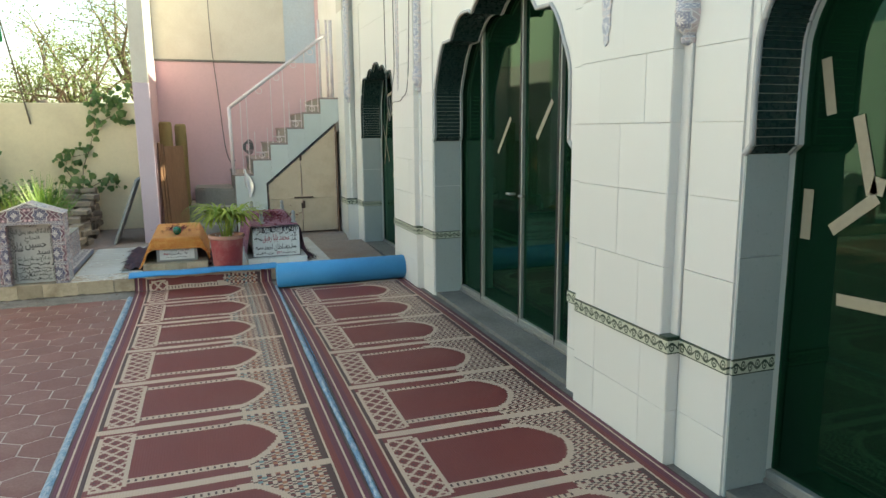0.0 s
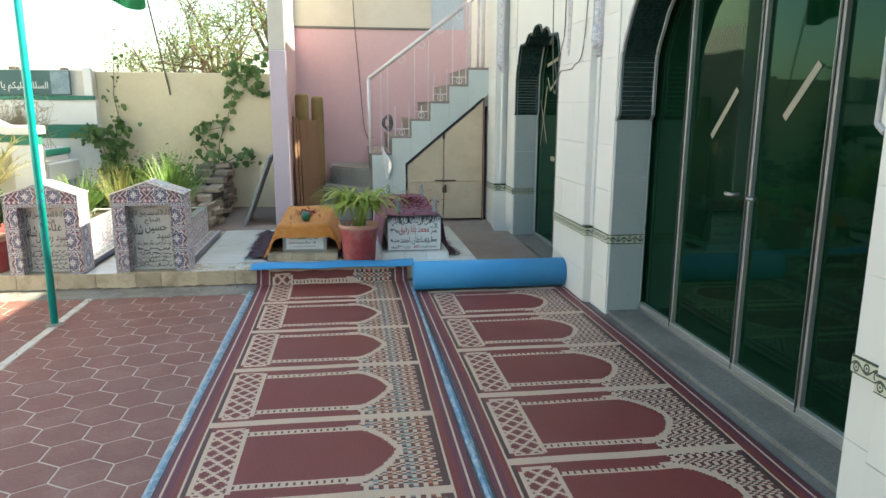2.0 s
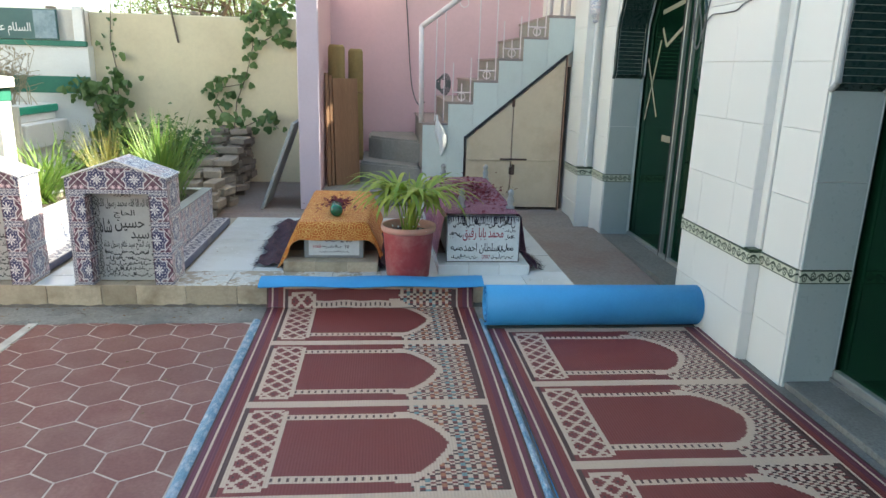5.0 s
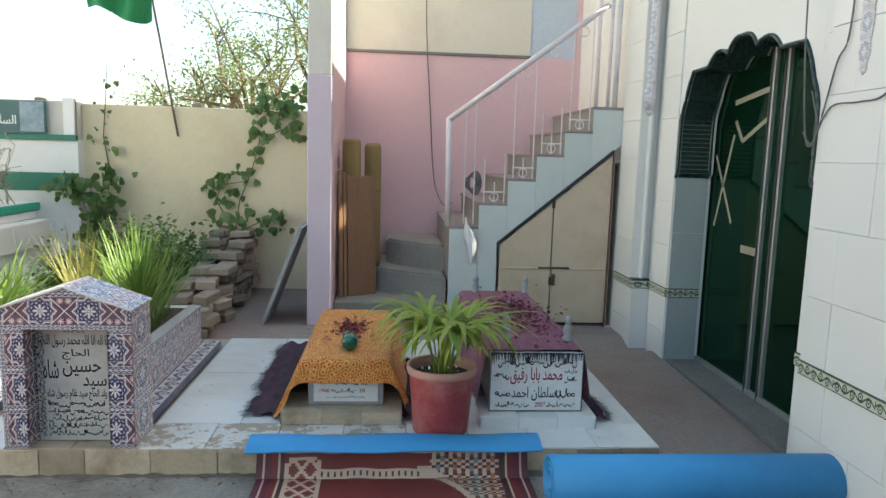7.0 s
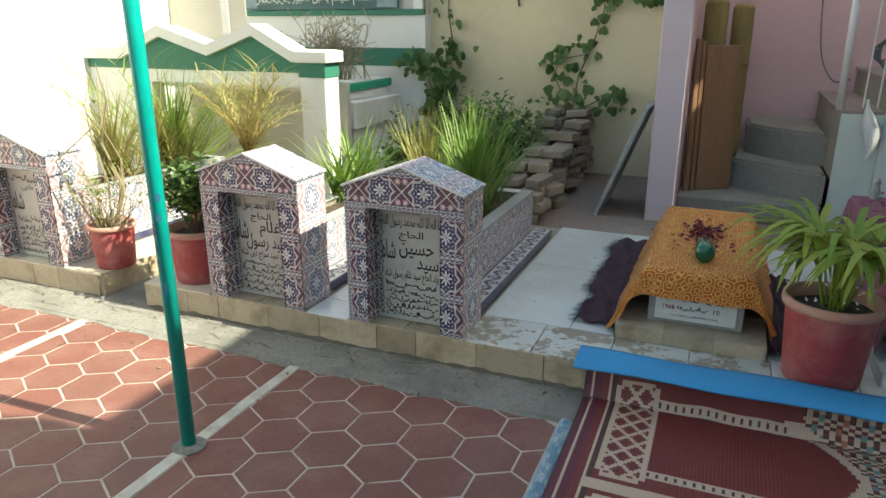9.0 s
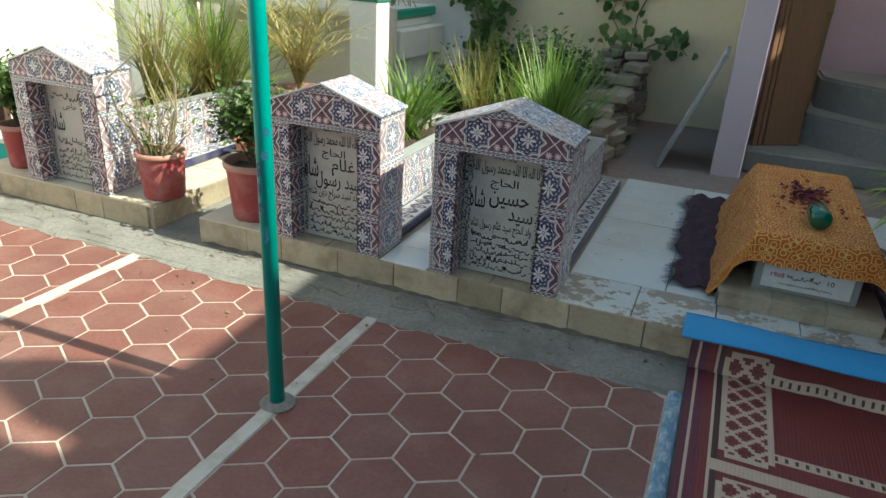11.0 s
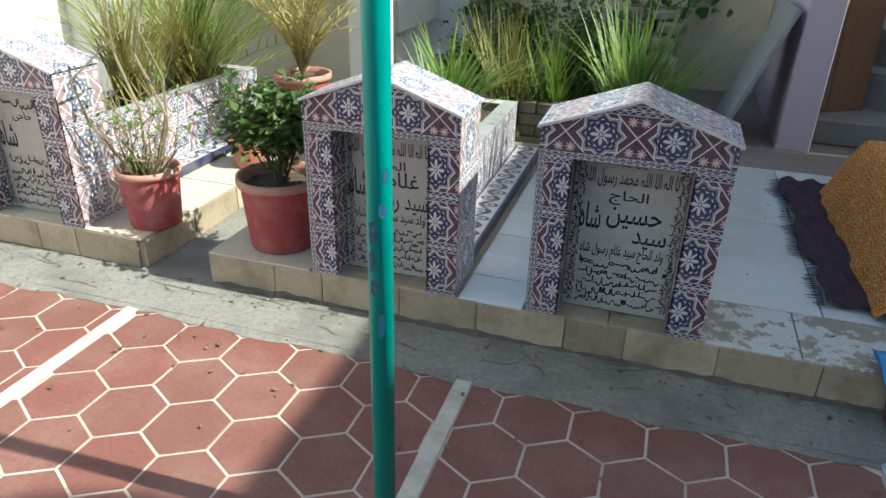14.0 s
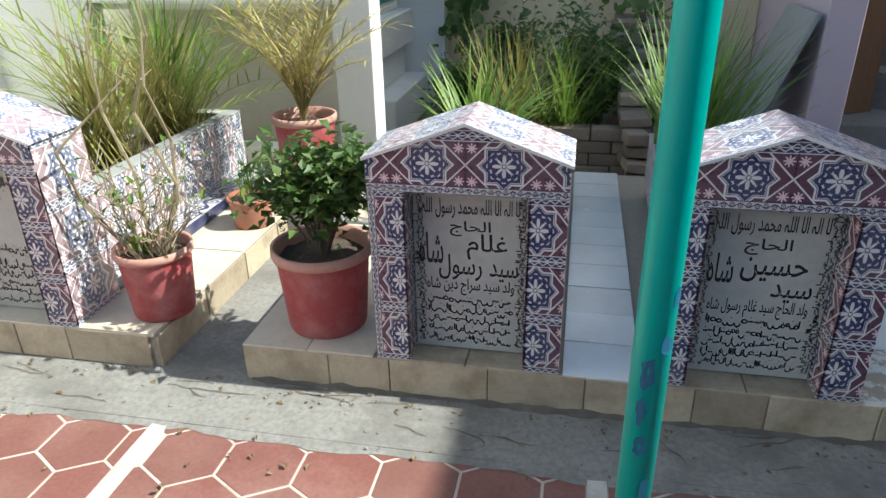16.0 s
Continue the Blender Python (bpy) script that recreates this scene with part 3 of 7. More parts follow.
core = part("masonry", bm, M_WHITE_TILE, wall)

# the proud middle of each pier, and jamb linings
PROUD = [(-1.2, -0.35, FACE), (2.39, 3.18, FACE), (6.12, 6.92, FACE), (9.02, 9.48, 1.785)]
NOTCH = 0.055          # above the border row the pier steps back beside the colonnette
JOINTS_Z = [0.0, 0.26, 0.525, 0.59, 0.90, 1.22, 1.52, 1.82, 2.12, 2.42, 2.72, 3.02]


def face_tiles(y0, y1, x, parent, widths=0.42, thick=0.012, seed=0, low=0.0, high=9.0):
    """Rows of white tiles with open joints; the border row is a scroll band."""
    rnd = random.Random(seed)
    for z0, z1 in zip(JOINTS_Z, JOINTS_Z[1:]):
        if z0 < low or z1 > high:
            continue
        if (z0, z1) == (0.525, 0.59):
            n = max(1, round((y1 - y0) / 0.3))
            for k in range(n):
                a, b = y0 + (y1 - y0) * k / n, y0 + (y1 - y0) * (k + 1) / n
                bm = slab_uv([(x - 0.008, b, z0), (x - 0.008, a, z0), (x - 0.008, a, z1), (x - 0.008, b, z1)],
                             [(0, 0), ((b - a) / 0.1, 0), ((b - a) / 0.1, 1), (0, 1)], (thick + 0.01, 0, 0))
                part("border_tile", bm, M_BAND, parent, "green scroll border tile")
            continue
        cut = [y0]
        n = max(1, round((y1 - y0) / widths))
        shift = 0.5 if rnd.random() < 0.5 and n > 1 else 0.0
        for k in range(1, n + (1 if shift else 0)):
            cut.append(y0 + (y1 - y0) * (k - shift) / n)
        cut.append(y1)
        for a, b in zip(cut, cut[1:]):
            g = 0.0012
            part("tile", box(x + rnd.uniform(-0.001, 0.001), x + thick, a + g, b - g, z0 + g, z1 - g, 0.0008), M_WHITE_TILE, parent)


bm = bmesh.new()
for y0, y1, fx in PROUD:
    box(fx + 0.012, FACE + 0.07, y0, y1, 0, 0.59, bm=bm)
    box(fx + 0.012, FACE + 0.07, y0 + NOTCH, y1, 0.59, TOP, bm=bm)
part("pilaster_core", bm, M_JOINT, wall)

DEEP = {"door_1": 2.14, "door_2": 2.175, "door_3": 2.165}
# arch linings: glazed fluted strips above the spring, grey tiles below, pale rims
for name, c, h, rise, _ in DOORS:
    line = arch_line(c, h, rise, 12)
    bm = bmesh.new()

    pts = [Vector(p) for p in line]
    centre = Vector((c, SPRING + rise * 0.35))
    for a, b in zip(pts, pts[1:]):
        n_cut = max(1, round((b - a).length / 0.028))
        for k in range(n_cut):
            p, q = a.lerp(b, (k + 0.05) / n_cut), a.lerp(b, (k + 0.95) / n_cut)
            d = (q - p)
            nrm = Vector((d.y, -d.x)).normalized()
            if nrm.dot(centre - p) < 0:
                nrm = -nrm
            lift = nrm * 0.006
            vs = [bm.verts.new((x, *(w + l))) for x in (FACE + 0.085, DEEP[name]) for w, l in ((p, lift), (q, lift), (q, Vector((0, 0))), (p, Vector((0, 0))))]
            bm.faces.new((vs[0], vs[1], vs[5], vs[4]))
            bm.faces.new((vs[0], vs[4], vs[7], vs[3])); bm.faces.new((vs[1], vs[2], vs[6], vs[5]))
            bm.faces.new((vs[0], vs[3], vs[2], vs[1]))
    bmesh.ops.recalc_face_normals(bm, faces=bm.faces[:])
    part("arch_lining", bm, M_FLUTE, wall, "dark green fluted glazed lining of a multifoil arch")
    for x in (FACE + 0.068, DEEP[name] - 0.005):
        part("arch_rim", tube([(x, y, z) for y, z in line], 0.013, 6), M_FLUTE if name == "door_3" else M_RIM, wall, "rim of the arch", True)
    for s in (1, -1):
        y = c + s * h
        for z0, z1 in ((0.0, 0.525), (0.59, 1.0), (1.0, SPRING)):
            part("jamb_tile", box(FACE + 0.072, DEEP[name], min(y, y - s * 0.008), max(y, y - s * 0.008), z0 + 0.002, z1 - 0.002), M_GREY_TILE, wall, "grey glazed jamb tile")
        ya = y - s * 0.012
        bm = slab_uv([(FACE + 0.066, ya, 0.525), (DEEP[name], ya, 0.525), (DEEP[name], ya, 0.59), (FACE + 0.066, ya, 0.59)][::s],
                     [(0, 0), (3, 0), (3, 1), (0, 1)][::s], (0, s * 0.01, 0))
        part("border_tile", bm, M_BAND, wall, "green scroll border tile")

# glass doors
for name, c, h, rise, mull in DOORS:
    x = DEEP[name] + 0.04
    d = tagged(thing(name, x, c, 0.0, "tall green tinted glass door in aluminium frame under an arch", "door", kind="structure"))
    top = SPRING + rise + 0.12
    part("pane", box(x - 0.003, x + 0.003, c - h - 0.02, c + h + 0.02, 0.05, top), M_GLASS, d, "dark green tinted glass").visible_shadow = False
    for y in mull:
        part("mullion", box(x - 0.03, x + 0.03, y - 0.022, y + 0.022, 0.03, top, 0.004), M_ALU, d)
        part("mullion_bead", box(x - 0.036, x - 0.031, y - 0.006, y + 0.006, 0.03, top), M_BLACK, d)
    part("sill_rail", box(x - 0.035, x + 0.035, c - h, c + h, 0.03, 0.085, 0.004), M_ALU, d)
    part("sill_track", box(x - 0.05, x - 0.036, c - h, c + h, 0.03, 0.05, 0.002), M_SILVER, d)
    if name == "door_2":
        for y in (4.65, 4.49):
            bm = tube([(x - 0.03, y, 1.02), (x - 0.075, y, 1.02), (x - 0.075, y + (0.055 if y > 4.57 else -0.055), 1.02)], 0.011)
            part("door_handle", bm, M_SILVER, d, "dull metal lever handle", True)
    sill = part("door_sill", box(FACE + 0.08, DEEP[name] + 0.1, c - h, c + h, 0.0, 0.03 + 0.03 * (name == "door_3"), 0.003), M_CONCRETE, wall)

# the dim hall behind the glass
bm = bmesh.new()
for b in ((BACK + 0.16, 6.5, -3.0, 9.5, -0.02, 0.02), (BACK + 0.16, 6.5, -3.0, 9.5, 3.4, 3.6), (6.4, 6.6, -3.0, 9.5, 0, 3.5), (BACK + 0.16, 6.5, -3.1, -3.0, 0, 3.5), (BACK + 0.16, 6.5, 9.4, 9.5, 0, 3.5)):
    box(*b, bm=bm)
hall = part("wall_hall", bm, M_DARK_ROOM)
tagged(hall, "dim prayer hall behind the glass doors", "wall", kind="structure")

# wall added to keep sun off the stairs; its slot throws a streak on the boards
side = part("wall_stair_shade", box(1.80, 1.98, 9.5, 9.85, 0.1, 4.75), M_WHITEWASH)
tagged(side, "white wall added beside the staircase to block the sun", "wall", kind="structure")
for b in ((1.80, 1.98, 9.91, 11.2, 0.1, 4.75), (1.80, 1.98, 9.85, 9.91, 0.1, 3.36), (1.80, 1.98, 9.85, 9.91, 3.72, 4.75)):
    part("wall_run", box(*b), M_WHITEWASH, side)

# roof edge of the mosque, out of view above, with an added scalloped shadow-casting row
bm = box(FACE - 0.05, 7.0, -3.0, 9.5, TOP, TOP + 0.12)
roof = part("roof_mosque", bm, M_WHITEWASH)
tagged(roof, "flat roof edge of the mosque", "roof", kind="structure")
# unseen scalloped row, added to give the courtyard shadow its ragged slanting edge
bm = bmesh.new()
rnd = random.Random(5)
y = -3.0
while y < 6.1:
    w = rnd.uniform(0.32, 0.5)
    hgt = 0.2 + 0.55 * min(1.0, max(0.0, (6.6 - y) / 1.6)) + rnd.uniform(-0.1, 0.2)
    prism([(y, TOP + 0.12), (y + w, TOP + 0.12), (y + w, TOP + hgt * 0.6), (y + w * 0.8, TOP + hgt), (y + w * 0.5, TOP + hgt + 0.22), (y + w * 0.2, TOP + hgt), (y, TOP + hgt * 0.6)], FACE, FACE + 0.15, "x", bm)
    y += w + rnd.uniform(0.02, 0.2)
part("shadow_merlons", bm, M_WHITEWASH, roof)

# hanging ornamental colonnettes beside the piers: a turned boss below a patterned shaft
for y, z0, fx in ((2.42, 1.84, FACE), (6.15, 1.85, FACE), (9.05, 1.86, 1.80)):
    bm = bmesh.new()
    prof = [(0.004, z0 - 0.015), (0.03, z0), (0.034, z0 + 0.02), (0.026, z0 + 0.03), (0.05, z0 + 0.07), (0.056, z0 + 0.12), (0.048, z0 + 0.19), (0.036, z0 + 0.23), (0.042, z0 + 0.25), (0.042, 3.3)]
    n = 12
    prev = None
    for r, z in prof:
        ring = [(fx + 0.062 - r * math.sin(k * math.pi / n) * 1.35, y + r * math.cos(k * math.pi / n), z) for k in range(n + 1)]
        if prev:
            for k in range(n):
                quad_uv(bm, [prev[k], prev[k + 1], ring[k + 1], ring[k]], [(k / n * 0.9, prev[k][2] / 0.11), ((k + 1) / n * 0.9, prev[k][2] / 0.11), ((k + 1) / n * 0.9, z / 0.11), (k / n * 0.9, z / 0.11)])
        prev = ring
    bmesh.ops.recalc_face_normals(bm, faces=bm.faces[:])
    part("colonnette", bm, M_ORNAMENT_FAINT, wall, "blue and white patterned hanging colonnette", True)
    part("strip", box(fx + 0.048, fx + 0.068, y - 0.028, y + 0.028, 0.60, z0, 0.004), M_WHITE_TILE, wall, "glazed strip under the colonnette")
# pointed patterned pendants set on the piers
for y in (2.955, 6.69):
    line = [(0.0, 1.885), (0.022, 1.905), (0.018, 1.93), (0.036, 1.975), (0.03, 2.02), (0.042, 2.09), (0.036, 2.16), (0.05, 2.24), (0.05, 2.9)]
    ring = [(y + a, z) for a, z in line] + [(y - a, z) for a, z in line[:0:-1]]
    bm = slab_uv([(FACE - 0.006, a, z) for a, z in ring], [((a - y) / 0.12 + 0.5, z / 0.12) for a, z in ring], (0.008, 0, 0))
    bmesh.ops.recalc_face_normals(bm, faces=bm.faces[:])
    part("pendant_tile", bm, M_ORNAMENT_FAINT, wall, "blue and white patterned tile pendant")


# ---- rear walls ----
PINK_Y = 10.95
bm = box(-0.575, 2.3, PINK_Y, PINK_Y + 0.25, 0.0, 2.52)
pink = part("wall_pink", bm, M_PINK)
tagged(pink, "pink painted wall behind the stairs", "wall", kind="structure")
upper = part("wall_upper", box(-0.575, 1.28, PINK_Y + 0.03, PINK_Y + 0.25, 2.52, 5.6), M_OFFWHITE)
tagged(upper, "off-white plastered upper wall", "wall", kind="structure")
upper2 = part("wall_upper_blue", box(1.28, 1.75, PINK_Y + 0.04, PINK_Y + 0.25, 2.52, 5.6), M_SKYBLUE)
tagged(upper2, "pale blue plastered upper wall patch", "wall", kind="structure")
part("wall_upper_pink", box(1.75, 2.3, PINK_Y + 0.01, PINK_Y + 0.25, 2.52, 5.6), M_PINK, upper2)
part("ledge", box(-0.575, 1.28, PINK_Y - 0.015, PINK_Y + 0.06, 2.505, 2.535, 0.004), M_CONCRETE, upper)

spur = part("wall_spur", box(-0.765, -0.575, 9.40, PINK_Y + 0.25, 0.1, 2.10, 0.006), M_LILAC)
tagged(spur, "pale lilac painted end of a wall", "wall", kind="structure")
part("spur_top", box(-0.762, -0.578, 9.403, PINK_Y + 0.25, 2.10, 5.6, 0.006), M_OFFWHITE, spur, "off-white upper part")
part("spur_side", box(-0.575, -0.571, 9.45, PINK_Y, 0.1, 2.52), M_PINK, spur, "pink painted inner side")

back = part("wall_back", box(-3.14, -0.765, PINK_Y, PINK_Y + 0.23, 0.0, 1.91, 0.01), M_CREAM)
tagged(back, "cream limewashed boundary wall with stains", "wall", kind="structure")

banded = part("wall_banded", box(-5.24, -3.12, 10.8, 11.0, 0.0, 1.555), M_WHITEWASH)
tagged(banded, "white wall with green bands and a cream top", "wall", kind="structure")
part("upper_panel", box(-5.24, -3.14, 10.82, 11.0, 1.555, 1.92), M_OFFWHITE, banded, "cream upper panel")
part("side_panel", box(-6.3, -5.24, 10.80, 11.0, 0.0, 1.945), M_OFFWHITE, banded, "plain cream panel")
part("green_ledge", box(-5.2, -3.12, 10.77, 10.82, 1.545, 1.60, 0.004), M_GREEN_PAINT, banded, "dark green ledge")
part("green_band", box(-5.24, -3.12, 10.794, 10.80, 1.06, 1.235), M_GREEN_PAINT, banded, "green painted band")
for x, z0 in ((-3.19, 1.60), (-5.51, 0.0)):
    part("white_post", box(x - 0.05, x + 0.05, 10.785, 10.85, z0, 1.95, 0.004), M_WHITEWASH, banded)

WX = -5.72
left = part("wall_left", box(WX - 0.2, WX, 7.95, 9.3, 0.0, 3.1), M_WHITEWASH)
tagged(left, "white sunlit wall", "wall", kind="structure")
for b in ((WX - 0.2, WX, 3.0, 7.0, 0.0, 3.1), (WX - 0.2, WX, 7.0, 7.95, 2.05, 3.1), (-6.5, WX - 0.2, 9.2, 9.3, 0.0, 3.1), (-6.5, -6.3, 9.3, 11.0, 0.0, 3.1)):
    part("wall_run", box(*b), M_WHITEWASH, left)
door4 = tagged(thing("door_4", WX, 7.47, 0, "dark brown door in a white wall", "door", kind="structure"))
part("door_leaf", box(WX - 0.12, WX - 0.06, 7.03, 7.92, 0.01, 2.04, 0.004), M_BROWN_DOOR, door4)
part("door_frame", box(WX - 0.15, WX + 0.01, 7.90, 7.95, 0.0, 2.05, 0.004), M_BROWN_DOOR, door4)
far = part("wall_south", box(-8.0, 7.0, -3.2, -3.0, 0.0, 3.0), M_OFFWHITE)
tagged(far, "plain wall closing the courtyard", "wall", kind="structure")
kerb = part("kerb_green", box(-5.7, -4.78, 7.3, 7.42, 0.0, 0.16, 0.008), M_TEAL)
tagged(kerb, "teal painted kerb with a white top", "kerb", kind="structure")
part("kerb_top", box(-5.7, -4.77, 7.29, 7.43, 0.16, 0.20, 0.006), M_WHITEWASH, kerb)

# low wall with gabled green crest
GY = 9.12
cx = [-5.72, -5.30, -4.83, -4.33, -3.87, -3.50, -3.22]
crest = [1.26, 1.26, 1.45, 1.30, 1.46, 1.265, 1.265]
gable = part("wall_gabled", prism([(cx[0], 0.98)] + [(x, z - 0.09) for x, z in zip(cx, crest)] + [(cx[-1], 0.98)], GY, GY + 0.14, "y"), M_WHITEWASH)
part("side_pier", box(cx[0], -5.0, GY, GY + 0.14, 0.0, 0.98), M_WHITEWASH, gable)
part("low_sill", box(-5.0, -3.44, GY, GY + 0.14, 0.0, 0.12), M_WHITEWASH, gable)
part("inner_panel", box(-5.1, -3.36, GY + 0.55, GY + 0.6, 0.0, 0.98), M_OFFWHITE, gable)
part("inner_cover", box(-5.0, -3.44, GY + 0.141, GY + 0.6, 0.93, 0.98), M_WHITEWASH, gable)
tagged(gable, "low white wall with a green zigzag crest and white coping", "wall", kind="structure")
part("crest_band", prism([(cx[0], 1.09)] + [(x, z - 0.09) for x, z in zip(cx, crest)] + [(cx[-1] + 0.005, 1.09)], GY - 0.006, GY, "y"), M_GREEN_PAINT, gable, "green painted crest band")
bm = bmesh.new()
prism([(x, z - 0.09) for x, z in zip(cx, crest)] + [(x, z) for x, z in zip(cx, crest)][::-1], GY - 0.05, GY + 0.19, "y", bm)
part("coping", bm, M_WHITEWASH, gable)
part("end_post", box(-3.44, -3.21, GY - 0.03, GY + 0.17, 0.0, 1.17, 0.006), M_WHITEWASH, gable)
part("post_band", box(-3.446, -3.204, GY - 0.036, GY + 0.176, 1.06, 1.17), M_GREEN_PAINT, gable, "green band of the post")
part("post_cap", box(-3.48, -3.17, GY - 0.06, GY + 0.2, 1.17, 1.26, 0.008), M_WHITEWASH, gable)


# ---- carpets ----
NU, NV, CELL = 128, 62, 0.685


def weave(u, v, tint):
    """Which straw shows at u across the carpet (metres from its edge) and v along one cell."""
    i, j = int(u / 0.0099), int(v / (CELL / NV))
    w = 1.262
    e = min(u, w - u)
    if e < 0.014 or 0.030 < e < 0.040 or 0.06 < e < 0.067:
        return 2 if e < 0.014 else 5 if e > 0.05 else 1
    if e < 0.098:
        return 5 if e < 0.06 else 0
    if e < 0.113:
        return 1
    if v < 0.026 or v > CELL - 0.026:
        return 1
    if u < 0.130 or u > w - 0.135:
        return 2
    c = abs(v - CELL / 2)
    # lattice panel at the head end
    if u < 0.150:
        return 1 if c < 0.265 else 0
    if u < 0.280:
        if c > 0.275:
            return 0 if c > 0.29 else 1
        a, b = (i + j) % 8, (i - j) % 8
        if a in (0, 1) or b in (0, 1):
            return 1
        return 2 if (a == 4 and b == 4) else 0
    if u < 0.297:
        return 1 if c < 0.275 else 0
    # field of the niche, its pointed head towards the wall
    tip = 0.955
    if u > 0.80:
        f = (u - 0.80) / (tip - 0.80)
        curve = (lambda q: max(0.0, 1 - min(1.0, q) ** 1.6) ** (0.85 if tint else 0.62))
        halfw = 0.205 * curve(f) if f < 1 else -1.0
    else:
        halfw = 0.205
    if c < halfw:
        return 0
    fo = (u - 0.80) / (tip + 0.035 - 0.80)
    outer = 0.245 if fo < 0 else (0.248 * max(0.0, 1 - min(1.0, fo) ** 1.6) ** (0.85 if tint else 0.62) if fo < 1 else -1.0)
    if c < outer:
        if u < 0.77 and (i % 3 == 0) and 0.215 < c < 0.235:
            return 2
        return 1
    if u < 0.80:
        if c < 0.262:
            return 0 if u < 0.74 else 1
        return 0
    if c > 0.245 + 0.02 and u < 0.85 and c < 0.285:
        return 1
    # spandrel: small checks, with coloured stripes on one carpet
    k = (i % 4 in (0, 1), j % 3 == 0)
    if tint and (i // 4) % 4 in (1, 3) and j % 3 and (i // 2 + j // 3) % 2:
        return 3 if (i // 4) % 4 == 1 else 4
    if k[1]:
        return 1 if (i // 2) % 2 else 0
    return (1 if (i // 2 + j) % 2 else 2)


def straw_carpet(name, x0, y_far, y_near, tint, lift, label):
    # one quad for each straw of the weave
    w = 1.262
    n_rows = round((y_far - y_near) / (CELL / NV))
    xs = [x0 + w * i / NU for i in range(NU + 1)]
    verts, faces, mi = [], [], []
    for r in range(n_rows + 1):
        y = y_far - r * CELL / NV
        for i, x in enumerate(xs):
            wob = 0.008 * math.sin(y * 1.3 + (0 if tint else 1.7)) * 1.0
            z = lift + 0.0035 * noise.noise(Vector((x * 3, y * 2.2, 3.1 if tint else 7.7)))
            verts.append((x + wob, y, z))
    for r in range(n_rows):
        y = y_far - (r + 0.5) * CELL / NV
        v = (y - (6.355 if tint else 6.52) + 20 * CELL) % CELL
        for i in range(NU):
            a = r * (NU + 1) + i
            faces.append((a + 1, a, a + NU + 1, a + NU + 2))
            mi.append(weave((i + 0.5) * w / NU, v, tint))
    me = bpy.data.meshes.new(name)
    me.from_pydata(verts, [], faces)
    for m in CARPET:
        me.materials.append(m)
    me.polygons.foreach_set("material_index", mi)
    me.update()
    flip = me.polygons[0].normal.z < 0
    if flip:
        me.flip_normals()
    return me, label


rug_l = thing("prayer_carpet", -0.05, 3.0, 0.0, "maroon woven straw prayer carpet with cream niches, end folded", "carpet", "prayer carpets")
me, _ = straw_carpet("weave", -0.69, 6.90, -2.6, True, 0.012, "")
ob = new("weave", me); ob.parent = rug_l; ob.matrix_parent_inverse = rug_l.matrix_basis.inverted()
part("backing", box(-0.68, 0.562, -2.6, 6.88, 0.001, 0.005), M_FOAM, rug_l)
# lifted end laid on the platform edge, blue side up
prof = [(6.90, 0.012), (6.925, 0.05), (6.94, 0.10), (6.95, 0.135), (6.965, 0.16)]
n = 40
verts, faces, mi = [], [], []
rise = [Vector(q) for q in prof]
line = [rise[k].lerp(rise[k + 1], f / 4) for k in range(4) for f in range(4)] + [rise[-1]]
for q in line:
    for i in range(NU + 1):
        verts.append((-0.69 + 1.262 * i / NU, q.x + 0.004 * math.sin(i * 0.16), q.y + 0.003 * math.sin(i * 0.3)))
for r in range(len(line) - 1):
    for i in range(NU):
        a = r * (NU + 1) + i
        faces.append((a, a + 1, a + NU + 2, a + NU + 1))
        mi.append(weave((i + 0.5) * 1.262 / NU, (6.90 + (r + 0.5) * 0.0111 - 6.355) % CELL, True))
me = bpy.data.meshes.new("rising_end")
me.from_pydata(verts, [], faces)
for m in CARPET:
    me.materials.append(m)
me.polygons.foreach_set("material_index", mi)
me.update()
ob = new("rising_end", me); ob.parent = rug_l; ob.matrix_parent_inverse = rug_l.matrix_basis.inverted()
bm = bmesh.new()
rows_ = []
for y, z in [(7.03, 0.172), (6.99, 0.184), (6.93, 0.180), (6.865, 0.160), (6.862, 0.153), (6.93, 0.172), (7.03, 0.165)]:
    rows_.append([bm.verts.new((-0.73 + 1.36 * k / n, y + 0.012 * k / n, z + 0.004 * math.sin(k * 0.35 + y * 9))) for k in range(n + 1)])
rows_.append(rows_[0])
for a, b in zip(rows_, rows_[1:]):
    for k in range(n):
        bm.faces.new((a[k], b[k], b[k + 1], a[k + 1]))
bmesh.ops.recalc_face_normals(bm, faces=bm.faces[:])
part("folded_end", bm, M_FOAM, rug_l, "blue foam underside turned up", True)

rug_r = thing("prayer_carpet", 1.23, 3.0, 0.0, "maroon woven straw prayer carpet with cream niches, end rolled up", "carpet", "prayer carpets")
me, _ = straw_carpet("weave", 0.612, 6.55, -2.6, False, 0.012, "")
ob = new("weave", me); ob.parent = rug_r; ob.matrix_parent_inverse = rug_r.matrix_basis.inverted()
part("backing", box(0.62, 1.865, -2.6, 6.5, 0.001, 0.005), M_FOAM, rug_r)
bm = bmesh.new()
n, turns = 150, 3.2
ra, rb = [], []
for k in range(n + 1):
    a = math.tau * turns * k / n
    r = 0.125 - 0.085 * k / n
    p = (6.62 + r * math.sin(-a), 0.135 - r * math.cos(a))
    ra.append(bm.verts.new((0.598, *p)))
    rb.append(bm.verts.new((1.858, *p)))
for k in range(n):
    bm.faces.new((ra[k], ra[k + 1], rb[k + 1], rb[k]))
bmesh.ops.recalc_face_normals(bm, faces=bm.faces[:])
ob = part("rolled_end", bm, [M_FOAM], rug_r, "blue foam backed roll", True)
